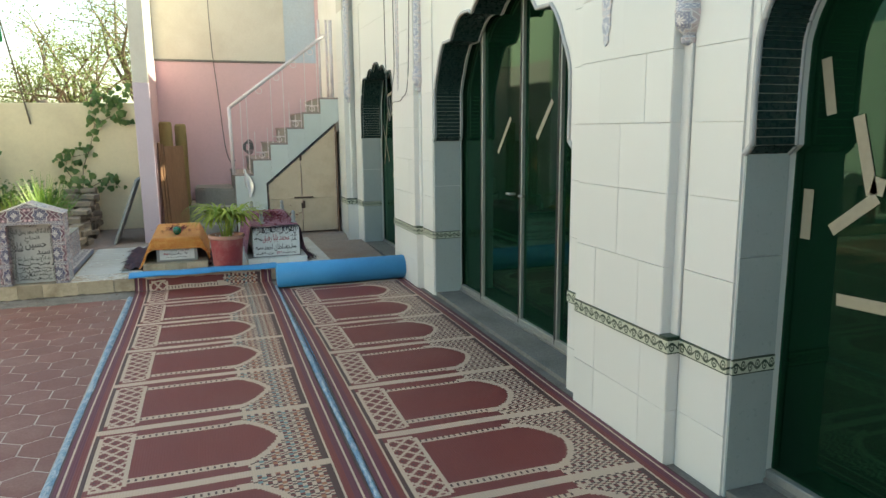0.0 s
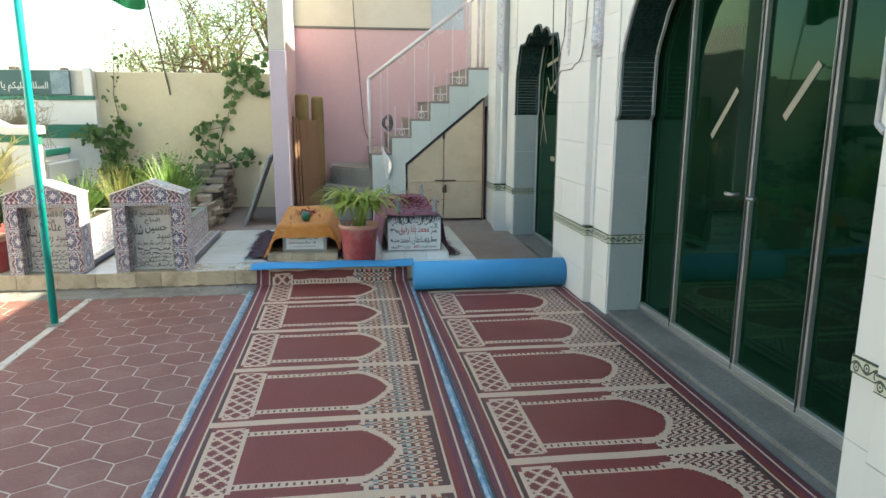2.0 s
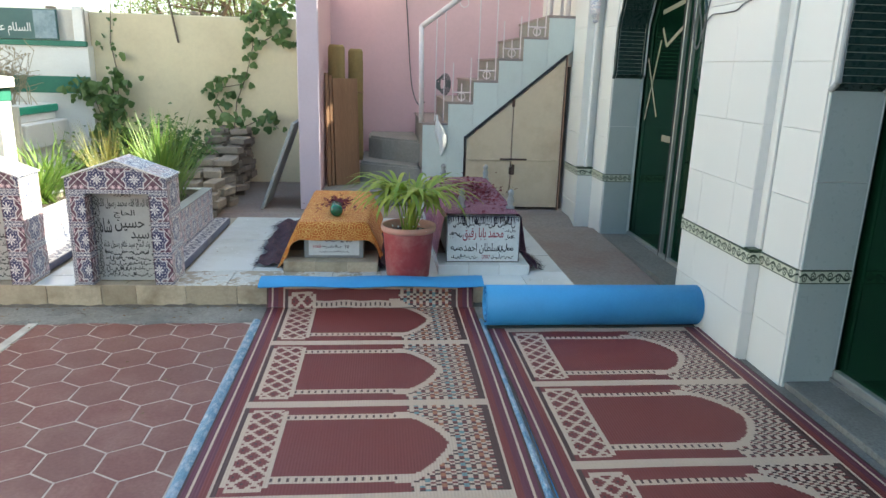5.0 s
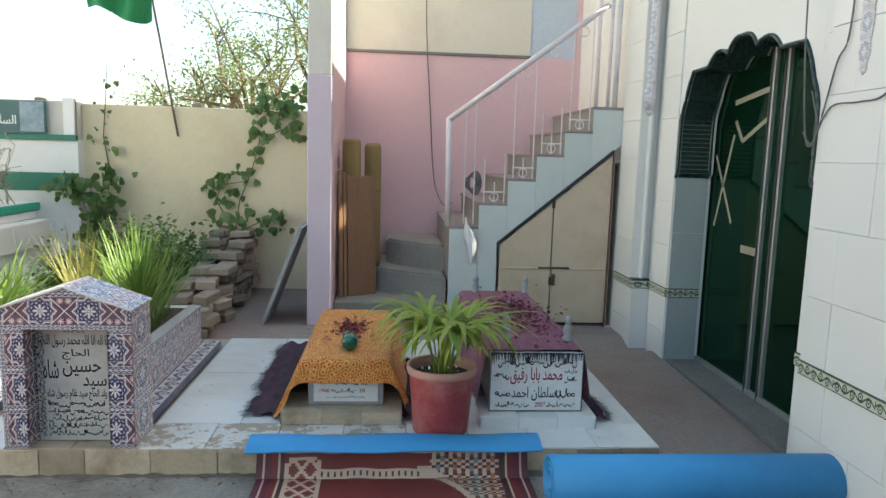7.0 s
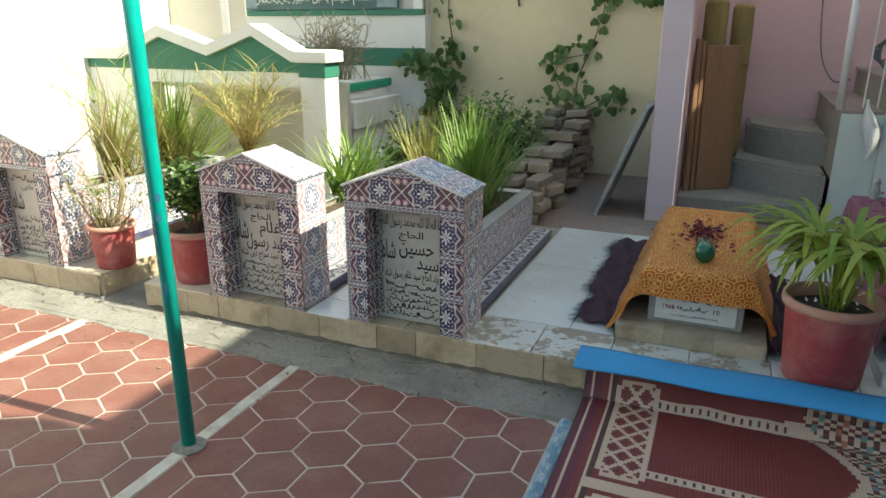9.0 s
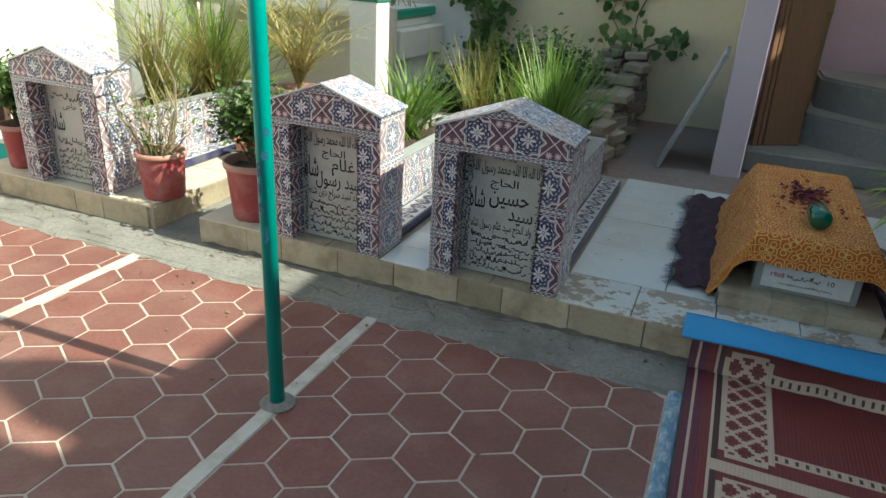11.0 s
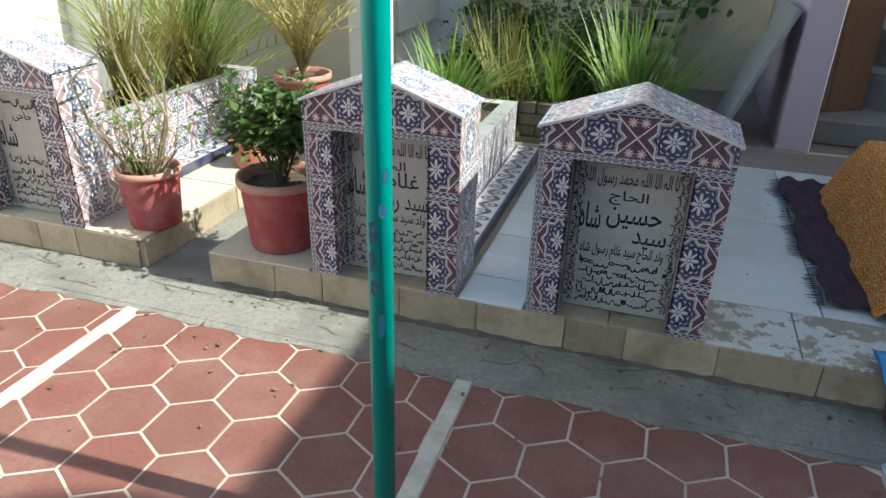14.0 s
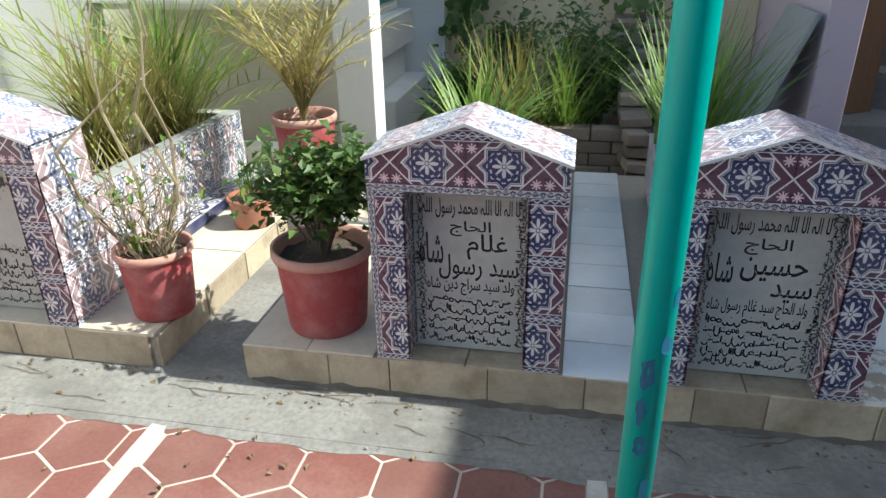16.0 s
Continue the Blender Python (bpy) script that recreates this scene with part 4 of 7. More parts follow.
sol = ob.modifiers.new("thickness", "SOLIDIFY")
sol.thickness = 0.012

for x, w in ((-0.735, 0.05), (0.573, 0.036)):
    bm = bmesh.new()
    n = 190
    rws = []
    for k in range(n + 1):
        y = -2.6 + 9.3 * k / n
        rws.append([bm.verts.new((x + w * f + 0.007 * noise.noise(Vector((y * 2, x, f))), y, 0.004 + (0.012 + 0.006 * noise.noise(Vector((y * 7, f * 3, x)))) * math.sin(f * math.pi))) for f in (0, 0.25, 0.5, 0.75, 1)])
    for a, b in zip(rws, rws[1:]):
        for k in range(4):
            bm.faces.new((a[k], a[k + 1], b[k + 1], b[k]))
    ob = part("plastic_edging", bm, M_BLUE_TAPE, None, "", True)
    tagged(ob, "crumpled blue and white plastic edging beside the carpet", "edging", "plastic edgings")

# ---- stairs ----
SY = 9.5
stairs = thing("staircase", 1.0, SY, 0.1, "narrow concrete staircase clad in pale mint tiles", "staircase", kind="structure")
XS = [0.385, 0.625, 0.86, 1.09, 1.315, 1.545, 1.86]
ZS = [0.93, 1.13, 1.335, 1.54, 1.74, 1.935]
DIAG = lambda x: 0.80 + (x - 0.79) * (1.585 - 0.80) / (1.73 - 0.79)
for i, z in enumerate(ZS):
    x0, x1 = XS[i], XS[i + 1]
    low = 0.1 if x1 < 0.8 else 0.3
    part("step", box(x0, x1 + 0.02, SY + 0.006, PINK_Y, max(0.1, z - 0.45), z - 0.015), M_STEP, stairs)
    part("tread", box(x0 - 0.012, x1, SY - 0.008, PINK_Y, z - 0.018, z + 0.004, 0.003), M_TREAD, stairs, "worn cement tread")
    # tiled side of the flight, cut along the slope
    a, b = x0, min(x1, 1.86)
    za = 0.1 if a < 0.78 else DIAG(a)
    zb = 0.1 if b < 0.78 else DIAG(b)
    pts = [(a, za), (b, zb), (b, z - 0.02), (a, z - 0.02)]
    if a < 0.79 < b:
        pts = [(a, 0.1), (0.79, 0.1), (0.79, DIAG(0.79)), (b, DIAG(b)), (b, z - 0.02), (a, z - 0.02)]
    part("side_tile", prism([(x + (0.001 if x == a else -0.001), zz) for x, zz in pts], SY - 0.006, SY + 0.006, "y"), M_MINT_TILE, stairs)
for z in (0.50,):
    part("tile_joint", box(0.39, 0.785, SY - 0.0075, SY - 0.005, z, z + 0.003), M_JOINT, stairs)
part("stringer_line", tube([(0.79, SY - 0.008, 0.1), (0.79, SY - 0.008, 0.80), (1.73, SY - 0.008, 1.585)], 0.012, 6), M_BLACK, stairs, "black edging line")
# lower turning steps
part("step", box(-0.571, 0.38, 9.62, PINK_Y, 0.1, 0.26, 0.012), M_STEP, stairs)
for outline, z0, z1 in (([(-0.225, PINK_Y), (-0.225, 10.08), (0.0, 9.93), (0.2, 9.80), (0.385, 9.70), (0.385, PINK_Y)], 0.26, 0.48),
                        ([(-0.14, PINK_Y), (-0.14, 10.42), (0.0, 10.24), (0.2, 10.07), (0.385, 9.97), (0.385, PINK_Y)], 0.48, 0.71)):
    bm = prism(outline, z0, z1, "z")
    bmesh.ops.bevel(bm, geom=[e for e in bm.edges if all(abs(v.co.z - z1) < 1e-5 for v in e.verts)], offset=0.022, segments=2, affect="EDGES")
    part("step", bm, M_STEP, stairs)

rail = thing("stair_railing", 0.375, SY, 0.93, "white painted pipe railing on the staircase", "railing")
RL, RH = Vector((0.357, SY + 0.02, 1.80)), Vector((1.63, SY + 0.02, 2.75))
part("handrail", tube([RL, RH], 0.024), M_RAIL, rail, "", True)
part("newel", tube([(0.372, SY + 0.02, 0.93), RL + Vector((0, 0, 0.01))], 0.023), M_RAIL, rail, "", True)
for x in (1.56, 1.66, 1.72):
    part("post", tube([(x, SY + 0.02, 1.93), (x, SY + 0.02, 2.95)], 0.016 if x < 1.7 else 0.022), M_RAIL, rail, "", True)
for i, z in enumerate(ZS[1:], 1):
    a, b = XS[i] + 0.03, min(XS[i + 1], 1.545) - 0.02
    if b - a < 0.1:
        continue
    part("bottom_rail", tube([(a, SY + 0.02, z + 0.09), (b, SY + 0.02, z + 0.09)], 0.007, 6), M_RAIL, rail)
    for f in (0.05, 0.5, 0.95):
        x = a + (b - a) * f
        zt = RL.z + (x - RL.x) * (RH.z - RL.z) / (RH.x - RL.x)
        part("baluster", tube([(x, SY + 0.02, z), (x, SY + 0.02, z + (0.17 if f == 0.5 else (zt - z) * (0.4 if i % 2 else 1.0)))], 0.0055, 6), M_RAIL, rail)
    loop_c = Vector(((a + b) / 2, SY + 0.02, z + 0.05))
    part("scroll_ring", tube([loop_c + Vector((0.035 * math.cos(k * 0.5236), 0, 0.035 * math.sin(k * 0.5236))) for k in range(13)], 0.005, 5), M_RAIL, rail)
    xm = (a + b) / 2
    zt = RL.z + (xm - RL.x) * (RH.z - RL.z) / (RH.x - RL.x) - 0.07
    part("scroll_ring", tube([(xm + 0.04 * math.cos(k * 0.5236), SY + 0.02, zt + 0.04 * math.sin(k * 0.5236)) for k in range(13)], 0.0055, 5), M_RAIL, rail)
for x in (0.50, 0.58):
    zt = RL.z + (x - RL.x) * (RH.z - RL.z) / (RH.x - RL.x)
    part("baluster", tube([(x, SY + 0.02, 0.95), (x, SY + 0.02, zt)], 0.0055, 6), M_RAIL, rail)

# gate under the flight
gate = thing("storage_gate", 1.26, SY, 0.1, "cream painted sheet metal doors under the staircase, latched with a padlock", "gate")
for x0, x1, nm in ((0.81, 1.245, "leaf"), (1.255, 1.725, "leaf")):
    z0 = 0.13
    part(nm, prism([(x0, z0), (x1, z0), (x1, DIAG(x1) - 0.035), (x0, DIAG(x0) - 0.035)], SY - 0.002, SY + 0.02, "y"), M_GATE, gate)
part("cross_rail", box(0.83, 1.71, SY - 0.012, SY - 0.002, 0.583, 0.60, 0.003), M_GATE, gate)
part("bolt", tube([(1.14, SY - 0.02, 0.60), (1.40, SY - 0.02, 0.60)], 0.009), M_BROWN_DOOR, gate, "rusty sliding bolt", True)
part("padlock", box(1.255, 1.285, SY - 0.03, SY - 0.01, 0.45, 0.55, 0.006), M_BROWN_DOOR, gate, "rusty padlock")
for z in (0.45, 1.1):
    part("hinge", box(1.235, 1.262, SY - 0.014, SY - 0.002, z, z + 0.07, 0.003), M_BROWN_DOOR, gate)
part("gate_frame", tube([(1.735, SY - 0.008, 0.1), (1.735, SY - 0.008, 1.585)], 0.009, 6), M_BROWN_DOOR, gate)


# ---- letters ----
FORMS = {}
for row in ("ا0627FE8DFE8E", "د062FFEA9FEAA", "ر0631FEADFEAE", "و0648FEEDFEEE"):
    FORMS[row[0]] = (row[5:9], row[9:13], None, None)
for row in ("ب0628FE8FFE90FE91FE92", "ت062AFE95FE96FE97FE98", "ج062CFE9DFE9EFE9FFEA0", "ح062DFEA1FEA2FEA3FEA4", "س0633FEB1FEB2FEB3FEB4", "ش0634FEB5FEB6FEB7FEB8",
            "ع0639FEC9FECAFECBFECC", "غ063AFECDFECEFECFFED0", "ف0641FED1FED2FED3FED4", "ق0642FED5FED6FED7FED8", "ل0644FEDDFEDEFEDFFEE0", "م0645FEE1FEE2FEE3FEE4",
            "خ062EFEA5FEA6FEA7FEA8", "ط0637FEC1FEC2FEC3FEC4", "ن0646FEE5FEE6FEE7FEE8", "ک06A9FB8EFB8FFB90FB91", "ہ06C1FBA6FBA7FBA8FBA9", "ی06CCFBFCFBFDFBFEFBFF"):
    FORMS[row[0]] = (row[5:9], row[9:13], row[13:17], row[17:21])


def shaped(text):
    """Joined letter forms in visual order, right to left."""
    out = []
    for word in text.split(" "):
        glyphs = []
        for i, ch in enumerate(word):
            iso, fin, ini, med = FORMS[ch]
            before = i > 0 and FORMS[word[i - 1]][2] is not None
            after = i + 1 < len(word) and ini is not None
            code = (med if after else fin) if before else (ini if after else iso)
            glyphs.append(chr(int(code, 16)))
        out.append("".join(glyphs[::-1]))
    return " ".join(out[::-1])


def letters(text, width, height, m, material, parent, lift=0.0015, name="lettering", raw=False):
    """Flat lettering of a given width and height, centred at the pose m, facing its own +z."""
    cu = bpy.data.curves.new(name, "FONT")
    cu.body = text if raw else shaped(text)
    cu.align_x, cu.align_y = "CENTER", "CENTER"
    cu.resolution_u = 2
    cu.offset = 0.011
    tmp = new("tmp_text", cu)
    bpy.context.view_layer.update()
    me = bpy.data.meshes.new_from_object(tmp.evaluated_get(bpy.context.evaluated_depsgraph_get()))
    bpy.data.objects.remove(tmp)
    co = np.empty(len(me.vertices) * 3)
    me.vertices.foreach_get("co", co)
    co = co.reshape(-1, 3)
    lo, hi = co.min(0), co.max(0)
    co[:, 0] = (co[:, 0] - (lo[0] + hi[0]) / 2) * width / max(1e-6, hi[0] - lo[0])
    co[:, 1] = (co[:, 1] - (lo[1] + hi[1]) / 2) * height / max(1e-6, hi[1] - lo[1])
    co[:, 2] = lift
    me.vertices.foreach_set("co", co.ravel())
    me.update()
    me.materials.clear()
    me.materials.append(material)
    ob = new(name, me)
    ob.matrix_basis = m
    ob.parent = parent
    ob.matrix_parent_inverse = parent.matrix_basis.inverted()
    return ob


def scribble(width, height, m, material, parent, seed, name="small_lettering"):
    """A line of writing too small to read: short uneven strokes."""
    rnd = random.Random(seed)
    bm = bmesh.new()
    pen = height * 0.055

    def stroke(pts):
        prev = None
        for k, (px, py) in enumerate(pts):
            a, b = pts[max(0, k - 1)], pts[min(len(pts) - 1, k + 1)]
            d = Vector((b[0] - a[0], b[1] - a[1])).normalized()
            w = pen * (0.55 + 0.9 * math.sin(math.pi * (k + 0.7) / (len(pts) + 0.4)))
            cur = (bm.verts.new((px - d.y * w, py + d.x * w, 0.0015)), bm.verts.new((px + d.y * w, py - d.x * w, 0.0015)))
            if prev:
                bm.faces.new((prev[0], prev[1], cur[1], cur[0]))
            prev = cur

    x = -width / 2
    while x < width / 2 - height * 0.3:
        k = rnd.random()
        w = height * rnd.uniform(0.25, 0.55)
        base = height * rnd.uniform(-0.25, 0.05)
        if k < 0.25:
            w = height * 0.16
            stroke([(x + w * 0.5, base + height * 0.6), (x + w * 0.4, base + height * 0.25), (x + w * 0.5, base - height * 0.08)])
        elif k < 0.6:
            stroke([(x + w * (0.5 + 0.5 * math.cos(q)), base + height * 0.3 * math.sin(q)) for q in [math.pi + math.pi * n_ / 6 for n_ in range(7)]])
        elif k < 0.85:
            stroke([(x + w * n_ / 6, base + height * (0.16 if n_ % 2 else 0.0)) for n_ in range(7)])
        else:
            stroke([(x + w * (0.5 + 0.4 * math.cos(q)), base + height * (0.12 + 0.16 * math.sin(q))) for q in [math.tau * n_ / 8 for n_ in range(9)]])
        if rnd.random() < 0.55:
            dx, dz = x + w * 0.5, base + height * rnd.choice((-0.4, 0.42))
            r_ = height * 0.06
            bm.faces.new([bm.verts.new((dx + p, dz + q, 0.0015)) for p, q in ((-r_, 0), (0, -r_), (r_, 0), (0, r_))])
        x += w * rnd.uniform(0.85, 1.15)
    ob = part(name, bm, material)
    ob.matrix_basis = m
    ob.parent = parent
    ob.matrix_parent_inverse = parent.matrix_basis.inverted()
    return ob


# ---- graves with patterned headstones ----
def ornament_tile(corners, uvs, depth, parent, name="tile"):
    return part(name, slab_uv(corners, uvs, depth), M_ORNAMENT, parent)


def headstone_grave(x0, x1, y0, z0, label, lines, body_r, seed, body_top=0.45, long=1.35):
    g = thing("grave", (x0 + x1) / 2, y0, z0, label, "grave", "tiled graves")
    leg, eave, apex, deep, rz = 0.105, 0.785, 0.885, 0.24, 0.69
    xm = (x0 + x1) / 2
    t = 0.008
    bm = bmesh.new()
    for a, b in ((x0 + t, x0 + leg - t), (x1 - leg + t, x1 - t)):
        box(a, b, y0 + t, y0 + deep - t, z0, rz, bm=bm)
    box(x0 + leg - t, x1 - leg + t, y0 + 0.095, y0 + deep - t, z0, rz, bm=bm)
    prism([(x0 + t, rz), (x1 - t, rz), (x1 - t, eave - t), (xm, apex - t), (x0 + t, eave - t)], y0 + t, y0 + deep - t, "y", bm)
    part("headstone_core", bm, M_MORTAR, g)
    # front legs: a column of half tiles with a scroll border on the outer edge
    n = 3
    h = (rz - z0) / n
    for s, xa, xb in ((0, x0, x0 + leg), (1, x1 - leg, x1)):
        border = 0.022
        for k in range(n):
            za, zb = z0 + k * h + 0.001, z0 + (k + 1) * h - 0.001
            ta, tb = (xa + border, xb) if s == 0 else (xa, xb - 0.0)
            u0, u1 = (0.08, 0.64) if s == 0 else (0.36, 0.92)
            ornament_tile([(ta, y0, za), (tb, y0, za), (tb, y0, zb), (ta, y0, zb)], [(u0, 0), (u1, 0), (u1, 1), (u0, 1)], (0, t, 0), g)
            if s == 0:
                b = slab_uv([(xa, y0, za), (ta - 0.001, y0, za), (ta - 0.001, y0, zb), (xa, y0, zb)], [(0, 0), (0, 1), (5, 1), (5, 0)], (0, t, 0))
                part("border_tile", b, M_SCROLL, g)
            # cheeks of the recess
            xi = xb if s == 0 else xa
            xo = xi + (0.002 if s == 0 else -0.002)
            c = [(xo, y0, za), (xo, y0 + 0.09, za), (xo, y0 + 0.09, zb), (xo, y0, zb)]
            ornament_tile(c if s == 0 else c[::-1], [(0, 0), (0.4, 0), (0.4, 1), (0, 1)] if s == 0 else [(0, 1), (0.4, 1), (0.4, 0), (0, 0)], (-0.006 if s == 0 else 0.006, 0, 0), g)
    # gable: two mirrored tiles and a scroll strip under them
    zs = rz + 0.024
    for s in (-1, 1):
        xe = x0 if s < 0 else x1
        c = [(xe, y0 - 0.001, zs), (xm + s * 0.0008, y0 - 0.001, zs), (xm + s * 0.0008, y0 - 0.001, apex - t), (xe, y0 - 0.001, eave - t)]
        uv = [(0.5 + (x - (xm + s * 0.1035)) / 0.207, 0.12 + (z - zs) / 0.159) for x, _, z in c]
        if s > 0:
            c, uv = c[::-1], uv[::-1]
        ornament_tile(c, uv, (0, t, 0), g, "gable_tile")
        c = [(min(xe, xm) + 0.0006, y0 - 0.001, rz), (max(xe, xm) - 0.0006, y0 - 0.001, rz), (max(xe, xm) - 0.0006, y0 - 0.001, zs - 0.001), (min(xe, xm) + 0.0006, y0 - 0.001, zs - 0.001)]
        part("border_tile", slab_uv(c, [(0, 0), (7, 0), (7, 1), (0, 1)], (0, t, 0)), M_SCROLL, g)
        # roof slope, two tiles deep, with a small overhang; sky sheen is in its lighter colour
        o = 0.008
        for k in range(2):
            ya, yb = y0 - 0.012 + (deep + 0.02) * k / 2, y0 - 0.012 + (deep + 0.02) * (k + 1) / 2 - 0.001
            slope = (apex - eave) / (xm - x0)
            e = xe + s * o
            ez = eave - slope * o
            c = [(xm, ya, apex + 0.004), (xm, yb, apex + 0.004), (e, yb, ez + 0.004), (e, ya, ez + 0.004)]
            uv = [(0.0, 0.8 * k), (0.0, 0.8 * k + 0.8), (1.45, 0.8 * k + 0.8), (1.45, 0.8 * k)]
            if s > 0:
                c, uv = c[::-1], uv[::-1]
            part("roof_tile", slab_uv(c[::-1], uv[::-1], (0, 0, -0.009)), M_ORNAMENT_LIT, g)
        # outer sides, in the tile colours lightened as if sunlit
        xs = xe - s * 0.0
        hh = (eave - 0.008 - z0) / 3
        for k in range(3):
            za, zb = z0 + k * hh + 0.001, z0 + (k + 1) * hh - 0.001
            c = [(xs, y0 + 0.001, za), (xs, y0 + deep, za), (xs, y0 + deep, zb), (xs, y0 + 0.001, zb)]
            uv = [(0, 0), (1, 0), (1, 1), (0, 1)]
            if s < 0:
                c, uv = c[::-1], uv[::-1]
            part("side_tile", slab_uv(c, uv, (-s * t, 0, 0)), M_ORNAMENT_LIT, g)
    # inscribed plate in the recess
    py = y0 + 0.088
    plate = part("plate", box(x0 + leg + 0.004, x1 - leg - 0.004, py, py + 0.008, z0 + 0.004, rz - 0.002, 0.001), M_MARBLE, g, "grey-white inscribed marble plate")
    w = x1 - x0 - 2 * leg
    for s in (-1, 1):
        for k in range(2):
            scribble(0.5, 0.02, pose(xm + s * (w / 2 - 0.016 - 0.012 * k), py, (z0 + rz) / 2, 90, 0, 0) @ pose(0, 0, 0, 0, 0, 90), M_INK, plate, seed * 10 + k + s, "border_lettering")
    for text, z, wd, ht in lines:
        m = pose(xm, py, z, 90, 0, 0)
        if isinstance(text, tuple):
            for word, dx, dz, ww, hh in text:
                letters(word, ww, hh, pose(xm + dx, py, z + dz, 90, 0, 0), M_INK, plate)
        elif text:
            letters(text, wd, ht, m, M_INK, plate)
        else:
            scribble(wd, ht, m, M_INK, plate, int(z * 1000) + seed)
    # tiled coffin-shaped body behind, filled with earth
    bx0, bx1 = x0 + 0.10, body_r
    ya, yb = y0 + deep, y0 + deep + long
    bm = bmesh.new()
    for b in ((bx0, bx0 + 0.07, ya, yb), (bx1 - 0.07, bx1, ya, yb), (bx0 + 0.07, bx1 - 0.07, yb - 0.07, yb)):
        box(b[0] + 0.008, b[1] - 0.008, b[2], b[3] - 0.008, z0, body_top - 0.006, bm=bm)
    part("body_core", bm, M_MORTAR, g)
    part("body_top", box(bx1 - 0.075, bx1 + 0.004, ya, yb, body_top - 0.006, body_top + 0.002, 0.002), M_SLATE, g)
    part("body_top", box(bx0 - 0.004, bx0 + 0.075, ya, yb, body_top - 0.006, body_top + 0.002, 0.002), M_SLATE, g)
    part("body_top", box(bx0 + 0.075, bx1 - 0.075, yb - 0.075, yb, body_top - 0.006, body_top + 0.001, 0.002), M_MARBLE, g)
    n = 8
    for k in range(n):
        a, b = ya + (yb - ya) * k / n + 0.001, ya + (yb - ya) * (k + 1) / n - 0.001
        uv = [(0, 0), (0.8, 0), (0.8, 1.65), (0, 1.65)]
        # body sides take the lightened tile colours that stand in for sun
        part("side_tile", slab_uv([(bx1, a, z0 + 0.05), (bx1, b, z0 + 0.05), (bx1, b, body_top - 0.007), (bx1, a, body_top - 0.007)], uv, (-0.008, 0, 0)), M_ORNAMENT_LIT, g)
        part("side_tile", slab_uv([(bx0, b, z0 + 0.05), (bx0, a, z0 + 0.05), (bx0, a, body_top - 0.007), (bx0, b, body_top - 0.007)], uv, (0.008, 0, 0)), M_ORNAMENT_LIT, g)
    bm = slab_uv([(x1 - 0.015, ya, z0 + 0.05), (x1 - 0.015, yb + 0.06, z0 + 0.05), (bx1, yb + 0.06, z0 + 0.05), (bx1, ya, z0 + 0.05)], [(0, 0), (9, 0), (9, 1), (0, 1)], (0, 0, -0.045))
    part("plinth", bm, M_SCROLL, g)
    bm = bmesh.new()
    nx, ny = 8, 24
    gr = [[bm.verts.new((bx0 + 0.07 + (bx1 - bx0 - 0.14) * i / nx, ya + (yb - 0.07 - ya) * j / ny, body_top - 0.04 + 0.03 * noise.noise(Vector((i * 0.7, j * 0.6, seed))))) for j in range(ny + 1)] for i in range(nx + 1)]
    for i in range(nx):
        for j in range(ny):
            bm.faces.new((gr[i][j], gr[i + 1][j], gr[i + 1][j + 1], gr[i][j + 1]))
    part("earth", bm, M_SOIL, g, "dark soil", True)
    return g


CREED = "لا الہ الا اللہ محمد رسول اللہ"
SMALL = [(None, 0.318, 0.26, 0.036), (None, 0.282, 0.26, 0.034), (None, 0.248, 0.26, 0.032), (None, 0.214, 0.26, 0.032), (None, 0.18, 0.26, 0.028)]
headstone_grave(-1.80, -1.235, PLAT_Y, PLAT_Z, "grave with gabled headstone in blue and red patterned tiles", [(None, 0.668, 0.10, 0.022), (CREED, 0.615, 0.285, 0.062), ("الحاج", 0.553, 0.12, 0.05),
                ((("شاہ", -0.112, 0.022, 0.068, 0.09), ("حسین", 0.025, 0.022, 0.17, 0.075), ("سید", 0.08, -0.045, 0.105, 0.058)), 0.462, 0, 0), ("ولد الحاج سید غلام رسول شاہ", 0.362, 0.265, 0.058)] + SMALL, -1.37, 1)
headstone_grave(-2.605, -2.05, PLAT_Y, PLAT_Z, "grave with gabled headstone in blue and red patterned tiles", [(None, 0.668, 0.10, 0.022), (CREED, 0.615, 0.285, 0.062), ("الحاج", 0.553, 0.12, 0.05),
                ((("شاہ", -0.118, 0.025, 0.075, 0.10), ("غلام", 0.05, 0.035, 0.12, 0.085), ("رسول", -0.03, -0.035, 0.13, 0.085), ("سید", 0.10, -0.045, 0.085, 0.06)), 0.462, 0, 0), ("ولد سید سراج دین شاہ", 0.362, 0.265, 0.058)] + SMALL, -2.20, 2)
headstone_grave(-4.235, -3.655, PLAT_Y, PLAT_Z, "sunlit grave with gabled headstone in patterned tiles", [(None, 0.668, 0.10, 0.022), (None, 0.618, 0.255, 0.05), ("حاجی", 0.562, 0.10, 0.045),
                ((("شاہ", -0.10, 0.01, 0.09, 0.11),), 0.47, 0, 0), (None, 0.372, 0.24, 0.04)] + SMALL, -3.79, 3, 0.50)


